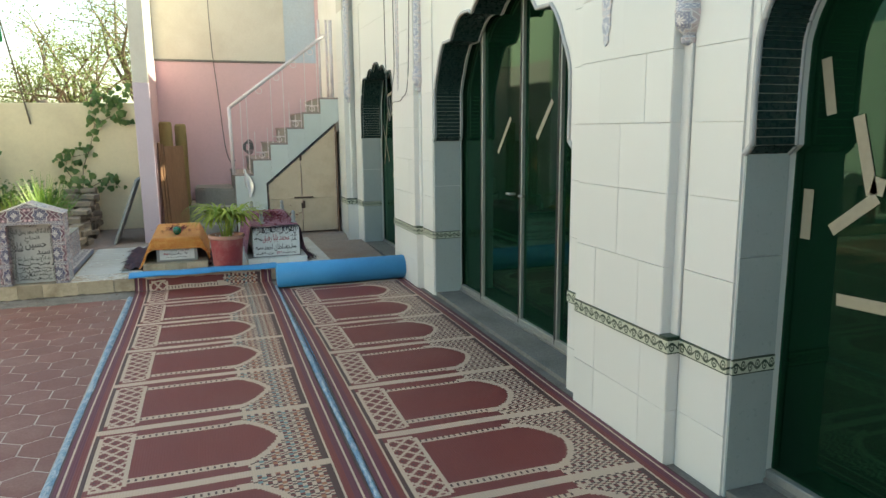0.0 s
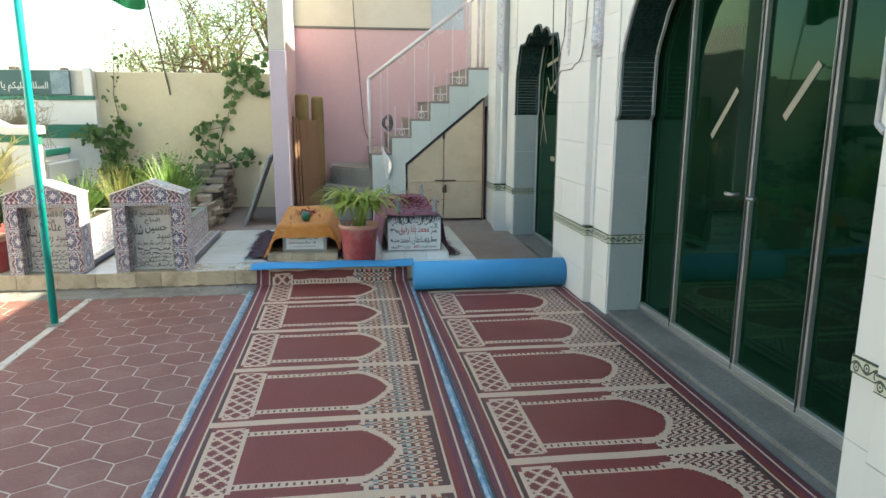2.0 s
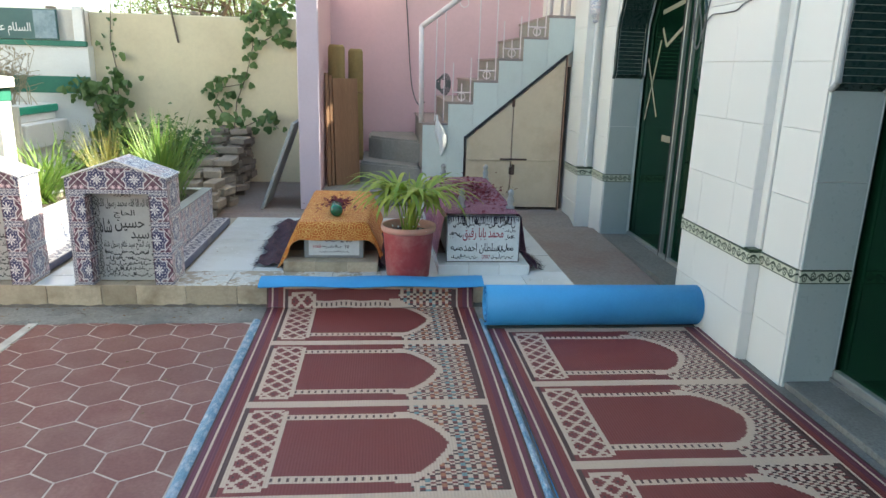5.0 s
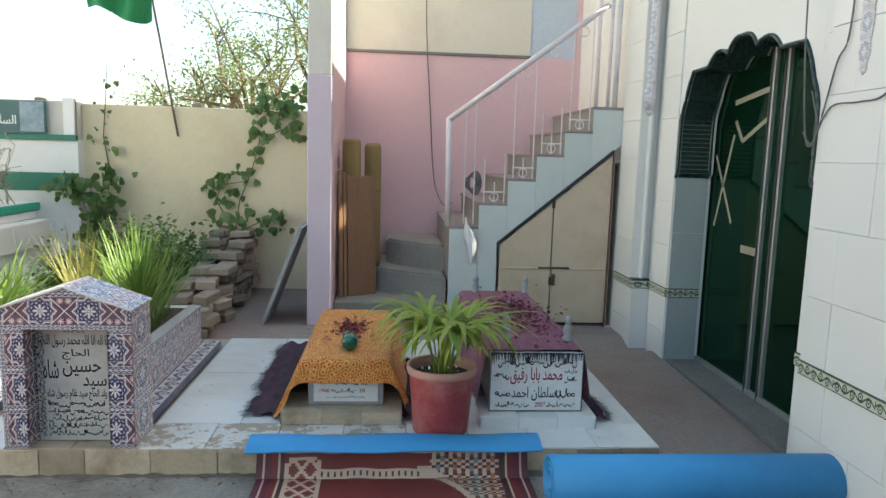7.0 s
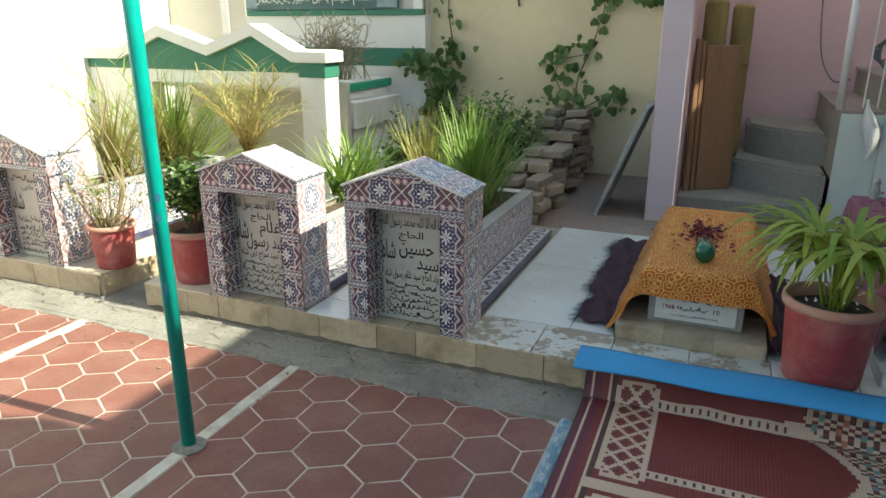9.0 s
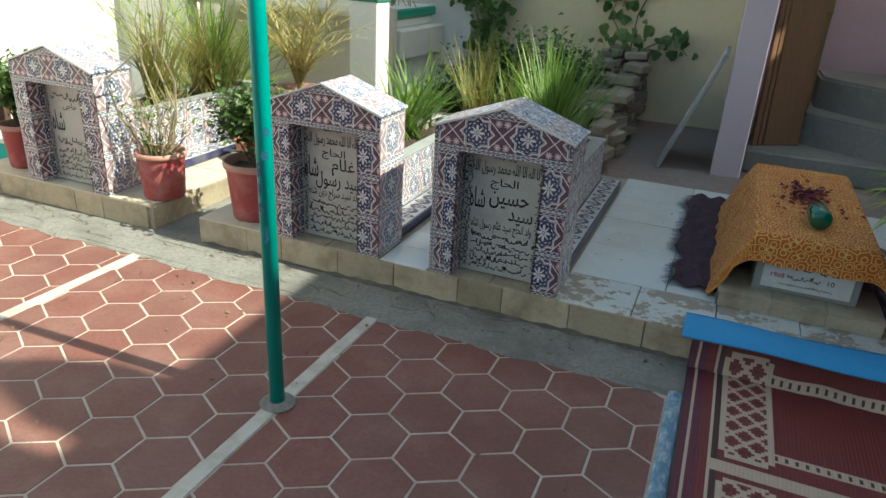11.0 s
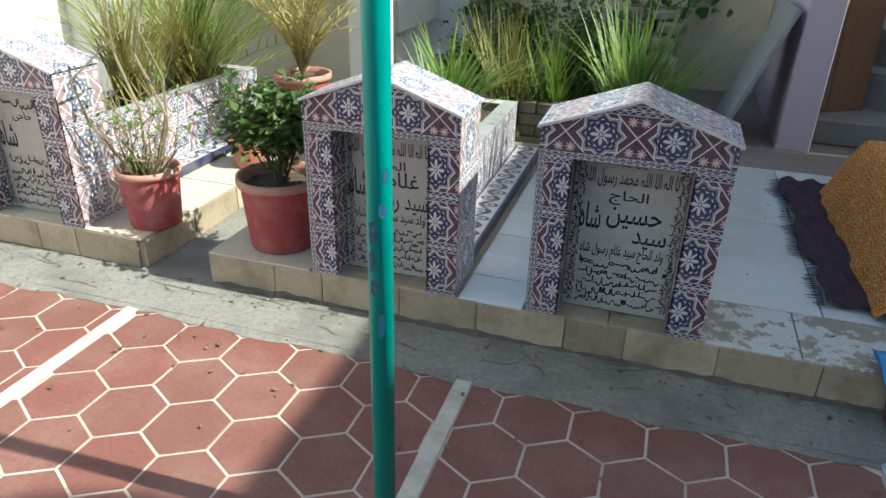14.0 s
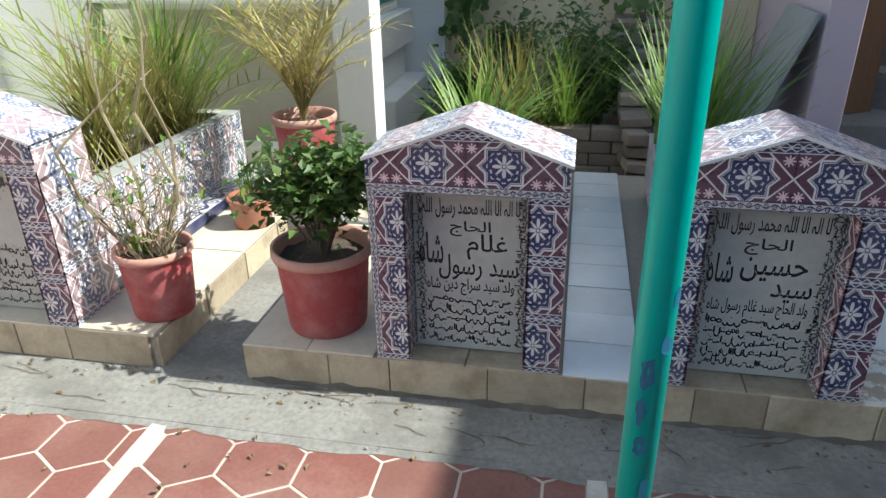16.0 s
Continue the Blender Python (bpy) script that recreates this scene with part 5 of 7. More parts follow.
# ---- cloth-covered tombs ----
def drape(x0, x1, y0, y1, z, left_d, right_d, front_d, back_d, flare, seed, n=44):
    """A cloth laid over a box top, hanging on its sides with folds."""
    bm = bmesh.new()

    def place(u, v):
        x = min(max(u, x0), x1)
        y = min(max(v, y0), y1)
        dx, dy = u - x, v - y
        drop = math.hypot(dx, dy) * 0.92
        wob = 0.006 * math.sin(v * 23 + 2 * math.sin(v * 7) + seed) * min(1, abs(dx) * 8) + 0.008 * math.sin(u * 29 + seed) * min(1, abs(dy) * 8)
        sx = (1 if dx > 0 else -1) * (0.012 + abs(dx) * flare + wob) if dx else 0
        sy = (1 if dy > 0 else -1) * (0.012 + abs(dy) * flare * 0.5 + wob) if dy else 0
        zz = z - drop + 0.004 * noise.noise(Vector((u * 9, v * 9, seed)))
        return (x + sx, y + sy, max(0.155, zz))
    us = [x0 - left_d + (x1 - x0 + left_d + right_d) * i / n for i in range(n + 1)]
    m = n * 2
    vs = [y0 - front_d + (y1 - y0 + front_d + back_d) * j / m for j in range(m + 1)]
    for k, e in ((x0, us), (x1, us), (y0, vs), (y1, vs)):
        i = min(range(len(e)), key=lambda q: abs(e[q] - k))
        e[i] = k
    gr = [[bm.verts.new(place(u, v)) for v in vs] for u in us]
    layer = bm.loops.layers.uv.verify()
    for i in range(n):
        for j in range(m):
            f = bm.faces.new((gr[i][j], gr[i + 1][j], gr[i + 1][j + 1], gr[i][j + 1]))
            for loop, (a, b) in zip(f.loops, ((i, j), (i + 1, j), (i + 1, j + 1), (i, j + 1))):
                loop[layer].uv = (us[a], vs[b])
    bmesh.ops.recalc_face_normals(bm, faces=bm.faces[:])
    return bm


def petals(cx, cy, z, sx, sy, count, seed, size=0.016):
    rnd = random.Random(seed)
    bm = bmesh.new()
    for _ in range(count):
        x, y = rnd.gauss(cx, sx), rnd.gauss(cy, sy)
        a, s = rnd.uniform(0, 6.28), size * rnd.uniform(0.6, 1.3)
        m = pose(x, y, z + rnd.uniform(0.004, 0.02), rnd.uniform(-30, 30), rnd.uniform(-30, 30), math.degrees(a))
        vs = [bm.verts.new(m @ Vector(p)) for p in ((-s, 0, 0), (0, -s * 0.7, s * 0.25), (s, 0, 0), (0, s * 0.7, s * 0.25))]
        bm.faces.new(vs)
    return bm


def fringe(points, way, length, seed, bm):
    rnd = random.Random(seed)
    for p in points:
        p = Vector(p)
        d = Vector(way) * length * rnd.uniform(0.6, 1.2) + Vector((rnd.uniform(-0.008, 0.008), rnd.uniform(-0.008, 0.008), 0))
        side = Vector((-d.y, d.x, 0)).normalized() * 0.004
        bm.faces.new([bm.verts.new(q) for q in (p - side, p + side, p + d + side * 0.4, p + d - side * 0.4)])


def tiled_plinth(parent, x0, x1, y0, y1, z0, z1, m):
    part("plinth", box(x0 + 0.006, x1 - 0.006, y0 + 0.006, y1, z0, z1 - 0.006), M_MORTAR, parent)
    n = 3
    for k in range(n):
        a, b = x0 + (x1 - x0) * k / n, x0 + (x1 - x0) * (k + 1) / n
        part("plinth_tile", box(a + 0.001, b - 0.001, y0, y0 + 0.006, z0, z1 - 0.007, 0.0008), m, parent)
        part("plinth_tile", box(a + 0.001, b - 0.001, y0, y0 + 0.3, z1 - 0.006, z1, 0.0008), m, parent)
    part("plinth_tile", box(x0, x0 + 0.006, y0, y1, z0, z1 - 0.007), m, parent)
    part("plinth_tile", box(x1 - 0.006, x1, y0, y1, z0, z1 - 0.007), m, parent)


# small tomb under the orange cloth
tomb = thing("tomb", -0.32, 7.23, PLAT_Z, "small tomb on a cream tiled plinth, covered with cloth", "tomb")
tiled_plinth(tomb, -0.63, -0.02, 7.23, 8.55, PLAT_Z, 0.205, M_BEIGE_TILE)
part("block", box(-0.505, -0.117, 7.335, 8.45, 0.205, 0.435, 0.004), M_SLATE, tomb)
plate1 = part("plate", box(-0.475, -0.145, 7.327, 7.335, 0.225, 0.36, 0.002), M_PLAQUE, tomb, "white inscribed plate")
letters("1968", 0.05, 0.022, pose(-0.42, 7.327, 0.285, 90, 0, 0), M_RED_INK, plate1, raw=True)
letters("10", 0.025, 0.022, pose(-0.225, 7.327, 0.285, 90, 0, 0), M_INK, plate1, raw=True)
scribble(0.25, 0.03, pose(-0.31, 7.327, 0.33, 90, 0, 0), M_INK, plate1, 31)
scribble(0.13, 0.024, pose(-0.32, 7.327, 0.285, 90, 0, 0), M_INK, plate1, 32)
scribble(0.2, 0.012, pose(-0.31, 7.327, 0.25, 90, 0, 0), M_INK, plate1, 33)
cover = part("grave_cover", drape(-0.525, -0.10, 7.32, 8.47, 0.452, 0.33, 0.24, 0.125, 0.2, 0.40, 1.0), M_ORANGE, None, "", True)
tagged(cover, "orange and cream printed cloth draped over the tomb", "cloth")
bm = petals(-0.33, 7.95, 0.452, 0.045, 0.09, 150, 4)
join(bm, petals(-0.31, 7.8, 0.452, 0.11, 0.2, 45, 5, 0.012))
ob = part("rose_petals", bm, L_PETAL)
tagged(ob, "dried dark red rose petals strewn on the orange cloth", "petals", kind="stuff")
bottle = thing("bottle", -0.30, 7.55, 0.455, "small green plastic bottle lying on the orange cloth", "bottle")
bm = lathe([(0, 0), (0.036, 0.002), (0.042, 0.012), (0.042, 0.13), (0.03, 0.155), (0.014, 0.165), (0.014, 0.18), (0, 0.18)], 16)
bm.transform(pose(-0.30, 7.46, 0.497, -90, 0, 4))
flask = part("body", bm, M_BOTTLE, bottle, "", True)
bm = lathe([(0, 0.178), (0.017, 0.178), (0.017, 0.2), (0, 0.2)], 12)
bm.transform(pose(-0.30, 7.46, 0.497, -90, 0, 4))
part("cap", bm, M_GREEN_PAINT, flask, "green cap", True)


def floor_cloth(name, x0, x1, y0, y1, z, seed, label, way):
    bm = bmesh.new()
    nx, ny = 14, 50
    gr = [[bm.verts.new((x0 + (x1 - x0) * i / nx + (0.022 * (1 - i / nx) + 0.012) * noise.noise(Vector((j * 0.17, seed, 0.5))) * 1.4, y0 + (y1 - y0) * j / ny, z + 0.022 + 0.011 * math.sin(i * 1.1 + j * 0.22 + seed) + 0.006 * noise.noise(Vector((i, j * 0.3, seed))))) for j in range(ny + 1)] for i in range(nx + 1)]
    layer = bm.loops.layers.uv.verify()
    for i in range(nx):
        for j in range(ny):
            f = bm.faces.new((gr[i][j], gr[i + 1][j], gr[i + 1][j + 1], gr[i][j + 1]))
            for loop in f.loops:
                loop[layer].uv = loop.vert.co.xy
    ob = part(name, bm, M_DARK_CLOTH, None, "", True)
    bm = bmesh.new()
    xs = x0 if way < 0 else x1
    pts = [(xs + 0.046 * noise.noise(Vector((j * 0.085, seed, 0.5))), y0 + (y1 - y0) * j / 100, z + 0.012) for j in range(101)]
    fringe(pts, (way, 0, -0.15), 0.045, seed, bm)
    part("fringe", bm, M_DARK_CLOTH, ob)
    tagged(ob, label, "cloth")


floor_cloth("grave_cloth", -0.83, -0.56, 7.32, 8.68, PLAT_Z, 1, "dark violet fringed cloth spread on the platform", -1)
floor_cloth("grave_cloth", -0.03, 0.09, 7.28, 8.3, PLAT_Z, 2, "dark violet fringed cloth hanging beside the tomb", 1)
floor_cloth("grave_cloth", 0.93, 1.05, 7.27, 8.2, PLAT_Z, 3, "black fringed cloth hanging beside the tomb", 1)

# larger tomb with plum cover
tomb2 = thing("tomb", 0.67, 7.17, PLAT_Z, "white tiled tomb with an inscribed plate and marble finials", "tomb")
tiled_plinth(tomb2, 0.37, 0.97, 7.17, 8.95, PLAT_Z, 0.205, M_FLOOR_TILE)
part("block", box(0.44, 0.90, 7.30, 8.86, 0.205, 0.505, 0.004), M_PLAQUE, tomb2)
plate2 = part("plate", box(0.425, 0.91, 7.245, 7.27, 0.206, 0.515, 0.004), M_PLAQUE, tomb2, "white plate with black and red writing")
for z0, z1, a, b in ((0.206, 0.515, 0.425, 0.43), (0.206, 0.515, 0.905, 0.91), (0.206, 0.211, 0.43, 0.905), (0.51, 0.515, 0.43, 0.905)):
    part("plate_border", box(a, b, 7.243, 7.245, z0, z1), M_BLACK, tomb2)
PL = lambda x, z: pose(x, 7.245, z, 90, 0, 0)
scribble(0.40, 0.05, PL(0.667, 0.465), M_INK, plate2, 41)
letters("محمد بابا رفیق", 0.27, 0.09, PL(0.665, 0.395), M_RED_INK, plate2)
letters("خلیفہ", 0.07, 0.03, PL(0.845, 0.42), M_INK, plate2)
scribble(0.06, 0.03, PL(0.845, 0.375), M_INK, plate2, 45)
scribble(0.09, 0.05, PL(0.49, 0.40), M_INK, plate2, 42)
letters("سلطان احمد", 0.23, 0.075, PL(0.655, 0.30), M_INK, plate2)
scribble(0.11, 0.05, PL(0.825, 0.30), M_INK, plate2, 43)
scribble(0.07, 0.05, PL(0.49, 0.30), M_INK, plate2, 46)
letters("2007", 0.055, 0.026, PL(0.69, 0.243), M_RED_INK, plate2, raw=True)
scribble(0.17, 0.03, PL(0.545, 0.243), M_INK, plate2, 44)
scribble(0.15, 0.03, PL(0.80, 0.243), M_INK, plate2, 47)
FIN = [(0, 0), (0.03, 0), (0.03, 0.02), (0.018, 0.03), (0.026, 0.06), (0.02, 0.085), (0.014, 0.095), (0.022, 0.108), (0.02, 0.125), (0.008, 0.14), (0, 0.142)]
for x, y, z in ((0.53, 8.80, 0.50), (0.90, 8.80, 0.50), (0.545, 7.50, 0.515), (0.88, 7.48, 0.515)):
    part("finial", lathe(FIN, 14, (x, y, z)), M_SLATE, tomb2, "turned grey marble finial", True)
cover2 = part("grave_cover", drape(0.43, 0.905, 7.285, 8.84, 0.522, 0.33, 0.30, 0.0, 0.1, 0.15, 2.0), M_PURPLE, None, "", True)
tagged(cover2, "plum patterned cover laid over the larger tomb", "cloth")
bm = bmesh.new()
fringe([(0.43 + 0.475 * k / 60, 7.242, 0.52) for k in range(61)], (0, -0.15, -1), 0.05, 8, bm)
part("fringe", bm, M_DARK_CLOTH, cover2, "black fringe over the plate")
ob = part("rose_petals", petals(0.70, 8.1, 0.524, 0.11, 0.3, 420, 6), L_PETAL)
tagged(ob, "dried rose petals heaped on the plum cover", "petals", kind="stuff")


# ---- plants ----
def blade(bm, base, way, length, width, droop, seg=5):
    """A long narrow leaf that leaves base along way and bends down."""
    d = Vector(way).normalized()
    side = d.cross(Vector((0, 0, 1)))
    side = side.normalized() if side.length > 0.05 else Vector((1, 0, 0))
    p = Vector(base)
    prev = None
    for k in range(seg + 1):
        f = k / seg
        w = width * (0.55 + 0.9 * f - 1.45 * f * f) if k < seg else 0.0006
        cur = (bm.verts.new(p - side * w), bm.verts.new(p + side * w))
        if prev:
            bm.faces.new((prev[0], prev[1], cur[1], cur[0]))
        prev = cur
        p = p + d * (length / seg)
        d = (d + Vector((0, 0, -droop / seg))).normalized()


def tuft(name, x, y, z, count, length, width, spread, droop, material, label, seed, radius=0.08):
    rnd = random.Random(seed)
    bm = bmesh.new()
    for _ in range(count):
        a = rnd.uniform(0, 6.28)
        r = radius * math.sqrt(rnd.random())
        t_ = spread * math.sqrt(rnd.random())
        blade(bm, (x + r * math.cos(a * 1.7), y + r * math.sin(a * 1.7), z), (math.cos(a) * t_, math.sin(a) * t_, 1), length * rnd.uniform(0.55, 1.1), width * rnd.uniform(0.7, 1.2), droop * rnd.uniform(0.3, 1.3))
    ob = part(name, bm, material)
    return tagged(ob, label, "plant")


def leaf(bm, m, s, w=0.45, fold=0.15):
    pts = [(0, 0, 0), (w * s * 0.75, 0.35 * s, fold * s), (0, s, -0.08 * s), (-w * s * 0.75, 0.35 * s, fold * s), (0, 0.4 * s, 0)]
    if w > 0.7:
        # broad heart-shaped leaf
        rim = [(0, 0, 0), (0.34, -0.08, 0.05), (0.5, 0.2, 0.09), (0.4, 0.55, 0.04), (0, 1.0, -0.1), (-0.4, 0.55, 0.04), (-0.5, 0.2, 0.09), (-0.34, -0.08, 0.05)]
        rv = [bm.verts.new(m @ Vector((a * s * 1.15, b * s, c_ * s))) for a, b, c_ in rim]
        mid = bm.verts.new(m @ Vector((0, 0.4 * s, -0.02 * s)))
        for k in range(8):
            bm.faces.new((rv[k], rv[(k + 1) % 8], mid))
        return
    v = [bm.verts.new(m @ Vector(p)) for p in pts]
    bm.faces.new((v[0], v[1], v[4])); bm.faces.new((v[1], v[2], v[4])); bm.faces.new((v[2], v[3], v[4])); bm.faces.new((v[3], v[0], v[4]))


def bush(name, x, y, z, rx, ry, rz, n_leaf, size, material, label, seed, stems=9, parent=None):
    rnd = random.Random(seed)
    th = parent or thing(name, x, y, z, label, "shrub")
    bm = bmesh.new()
    tips = []
    for _ in range(stems):
        a, s = rnd.uniform(0, 6.28), rnd.uniform(0.2, 1.0)
        tip = Vector((x + rx * 0.8 * s * math.cos(a), y + ry * 0.8 * s * math.sin(a), z + rz * rnd.uniform(1.0, 1.9)))
        mid = Vector((x, y, z)).lerp(tip, 0.5) + Vector((rnd.uniform(-0.03, 0.03), rnd.uniform(-0.03, 0.03), 0.02))
        tube([(x + 0.02 * math.cos(a), y + 0.02 * math.sin(a), z), mid, tip], 0.005, 5, bm, 0.4)
        tips.append((mid, tip))
    part("stem_work", bm, M_BARK, th)
    bm = bmesh.new()
    for _ in range(n_leaf):
        mid, tip = rnd.choice(tips)
        p = mid.lerp(tip, rnd.uniform(0.0, 1.08)) + Vector((rnd.gauss(0, rx * 0.2), rnd.gauss(0, ry * 0.2), rnd.gauss(0, rz * 0.18)))
        leaf(bm, pose(p.x, p.y, max(z + 0.02, p.z), rnd.uniform(-40, 60), rnd.uniform(-40, 40), rnd.uniform(0, 360)), size * rnd.uniform(0.6, 1.3))
    part("foliage", bm, material, th)
    return th


def plant_pot(x, y, z, r, h, label, material=None, taper=0.8):
    p = thing("plant_pot", x, y, z, label, "pot", "plant pots")
    rb = r * taper
    body = part("pot", lathe([(0, 0), (rb, 0), (rb + 0.004, 0.01), (r * 0.955, h * 0.86), (r * 0.955, h * 0.9)], 36, (x, y, z)), material or M_POT, p, "", True)
    part("rim", lathe([(r * 0.95, h * 0.88), (r * 1.03, h * 0.89), (r * 1.05, h * 0.93), (r * 1.04, h), (r * 0.96, h), (r * 0.93, h * 0.9), (r * 0.9, h * 0.8)], 36, (x, y, z)), M_POT_RIM if material is None else material, body, "dusty rolled rim", True)
    bm = lathe([(0, h * 0.86), (r * 0.5, h * 0.87), (r * 0.94, h * 0.84)], 24, (x, y, z))
    for v in bm.verts:
        v.co.z += 0.012 * noise.noise(v.co * 25)
    part("soil", bm, M_SOIL, p, "dark soil", True)
    return p


plant_pot(0.172, 7.18, PLAT_Z, 0.168, 0.335, "large red plastic pot with a dusty rim")


def fan_palm(name, x, y, z, fans, height, material, label, seed, lean=None):
    rnd = random.Random(seed)
    th = thing(name, x, y, z, label, "plant")
    for k in range(fans):
        a = k * 2.4 + rnd.uniform(-0.3, 0.3)
        out = rnd.uniform(0.45, 1.15) * height
        up = height * rnd.uniform(0.55, 1.0) * (1.15 - 0.35 * out / height)
        base = Vector((x + 0.03 * math.cos(a), y + 0.03 * math.sin(a), z))
        hub = Vector((x + 0.5 * out * math.cos(a), y + 0.5 * out * math.sin(a), z + up))
        d = Vector((math.cos(a), math.sin(a), 0.75 * (up / height))).normalized()
        s = d.cross(Vector((0, 0, 1))).normalized()
        up_v = s.cross(d)
        fm = tube([base, base.lerp(hub, 0.5) + Vector((0, 0, 0.05)), hub], 0.006, 6, None, 0.6)
        nb = 12
        for q in range(nb):
            ang = radians(-105 + 210 * q / (nb - 1)) + rnd.uniform(-0.06, 0.06)
            way = d * math.cos(ang) + s * math.sin(ang) + up_v * 0.18
            blade(fm, hub, way, height * rnd.uniform(0.9, 1.15) * (0.72 + 0.28 * math.cos(ang)), 0.020, 1.7 * rnd.uniform(0.6, 1.3), 6)
        part("frond", fm, material, th)
    return th


fan_palm("fan_palm", 0.172, 7.18, PLAT_Z + 0.27, 12, 0.35, L_PALM, "small fan palm with bright green fronds", 12)
tuft("spear_leaf", 0.185, 7.2, PLAT_Z + 0.29, 5, 0.42, 0.012, 0.08, 0.1, L_PALM, "young upright palm spear leaves", 3, 0.02)
bm = bmesh.new()
rnd = random.Random(9)
for _ in range(12):
    leaf(bm, pose(0.172 + rnd.gauss(0, 0.07), 7.12 + rnd.gauss(0, 0.05), PLAT_Z + 0.31 + rnd.random() * 0.08, rnd.uniform(0, 80), 0, rnd.uniform(0, 360)), 0.02)
ob = part("small_flowers", bm, M_PLASTIC_BAG)
tagged(ob, "scraps of white petals in the palm pot", "petals", kind="stuff")

plant_pot(-3.43, 7.12, PLAT_Z, 0.125, 0.25, "red plastic pot with water stains")
plant_pot(-2.83, 7.14, PLAT_Z, 0.158, 0.29, "red plastic pot with a grey rim")
plant_pot(-3.46, 7.90, PLAT_Z, 0.10, 0.14, "small weathered terracotta pot", M_CLAY)
block = part("stone_block", box(-3.42, -3.15, 8.06, 8.36, 0.004, 0.28, 0.012), M_SLATE)
tagged(block, "rough grey stone block under a pot", "block")
plant_pot(-3.29, 8.2, 0.28, 0.145, 0.30, "red plastic pot on a stone block")
plant_pot(-4.47, 7.13, PLAT_Z, 0.115, 0.25, "red plastic pot beside the headstone")
bush("shrub", -2.83, 7.14, PLAT_Z + 0.25, 0.25, 0.2, 0.20, 1700, 0.042, L_SHRUB, "dense small-leaved green shrub in a pot", 21, 26)
bush("shrub", -4.47, 7.13, PLAT_Z + 0.21, 0.24, 0.2, 0.20, 1500, 0.042, L_SHRUB, "dense small-leaved green shrub in a pot", 22, 26)
# thin plant of bare twigs in the stained pot
th = thing("twig_plant", -3.43, 7.12, PLAT_Z + 0.21, "thin plant of pale bare twigs with few leaves", "plant")
rnd = random.Random(23)
bm, lm = bmesh.new(), bmesh.new()
for k in range(40):
    a, s = rnd.uniform(0, 6.28), rnd.uniform(0.02, 0.13)
    hgt = rnd.uniform(0.18, 0.42) if k > 3 else rnd.uniform(0.7, 0.95)
    b = Vector((-3.43 + 0.05 * math.cos(a), 7.12 + 0.05 * math.sin(a), PLAT_Z + 0.2))
    t1 = b + Vector((s * math.cos(a), s * math.sin(a), hgt))
    bend = 0.05 if k < 4 else 0.02
    tube([b] + [b.lerp(t1, f_) + Vector((rnd.gauss(0, bend), rnd.gauss(0, bend), 0)) for f_ in (0.3, 0.55, 0.8)] + [t1], 0.008 if k < 4 else 0.003, 5, bm, 0.35)
    for _ in range(3):
        c = b.lerp(t1, rnd.uniform(0.4, 1))
        e = c + Vector((rnd.gauss(0, 0.05), rnd.gauss(0, 0.05), rnd.uniform(0.02, 0.1)))
        tube([c, e], 0.002, 4, bm, 0.5)
        if rnd.random() < 0.55:
            leaf(lm, pose(e.x, e.y, e.z, rnd.uniform(0, 70), 0, rnd.uniform(0, 360)), rnd.uniform(0.025, 0.05), 0.35)
for k in range(14):
    blade(lm, (-3.46 + rnd.gauss(0, 0.03), 7.1, PLAT_Z + 0.22), (rnd.gauss(0, 0.4), rnd.gauss(0, 0.4), 1), 0.16, 0.009, 0.8)
part("twig_work", bm, L_DRY, th)
part("leaves", lm, L_GRASS, th)
tuft("grass_plant", -3.46, 7.90, PLAT_Z + 0.11, 22, 0.26, 0.005, 0.35, 0.5, L_GRASS, "thin green grass in a small terracotta pot", 24, 0.05)

tuft("grass_clump", -1.55, 8.0, 0.41, 150, 0.68, 0.0085, 0.62, 0.95, L_GRASS, "arching green grass clump growing on the grave", 25, 0.10)
tuft("grass_clump", -1.60, 8.3, 0.41, 90, 0.66, 0.008, 0.6, 0.9, L_GRASS, "arching green grass clump growing on the grave", 26, 0.10)
tuft("grass_clump", -2.42, 8.0, 0.41, 80, 0.52, 0.011, 0.85, 1.2, L_GRASS, "green strap-leaved clump growing on the grave", 27, 0.09)
tuft("grass_clump", -2.48, 8.35, 0.41, 70, 0.52, 0.011, 0.85, 1.2, L_GRASS, "green strap-leaved clump growing on the grave", 28, 0.08)
tuft("grass_clump", -3.98, 7.75, 0.46, 190, 0.66, 0.0065, 0.6, 1.1, L_YELLOW, "tall yellow-green grass growing on the sunlit grave", 29, 0.12)
tuft("grass_clump", -3.95, 8.15, 0.46, 170, 0.68, 0.008, 0.7, 1.2, L_YELLOW, "tall yellowing grass growing on the sunlit grave", 30, 0.14)
tuft("grass_clump", -4.05, 8.4, 0.46, 130, 0.75, 0.009, 0.7, 1.1, L_GRASS, "tall green grass growing on the sunlit grave", 31, 0.12)


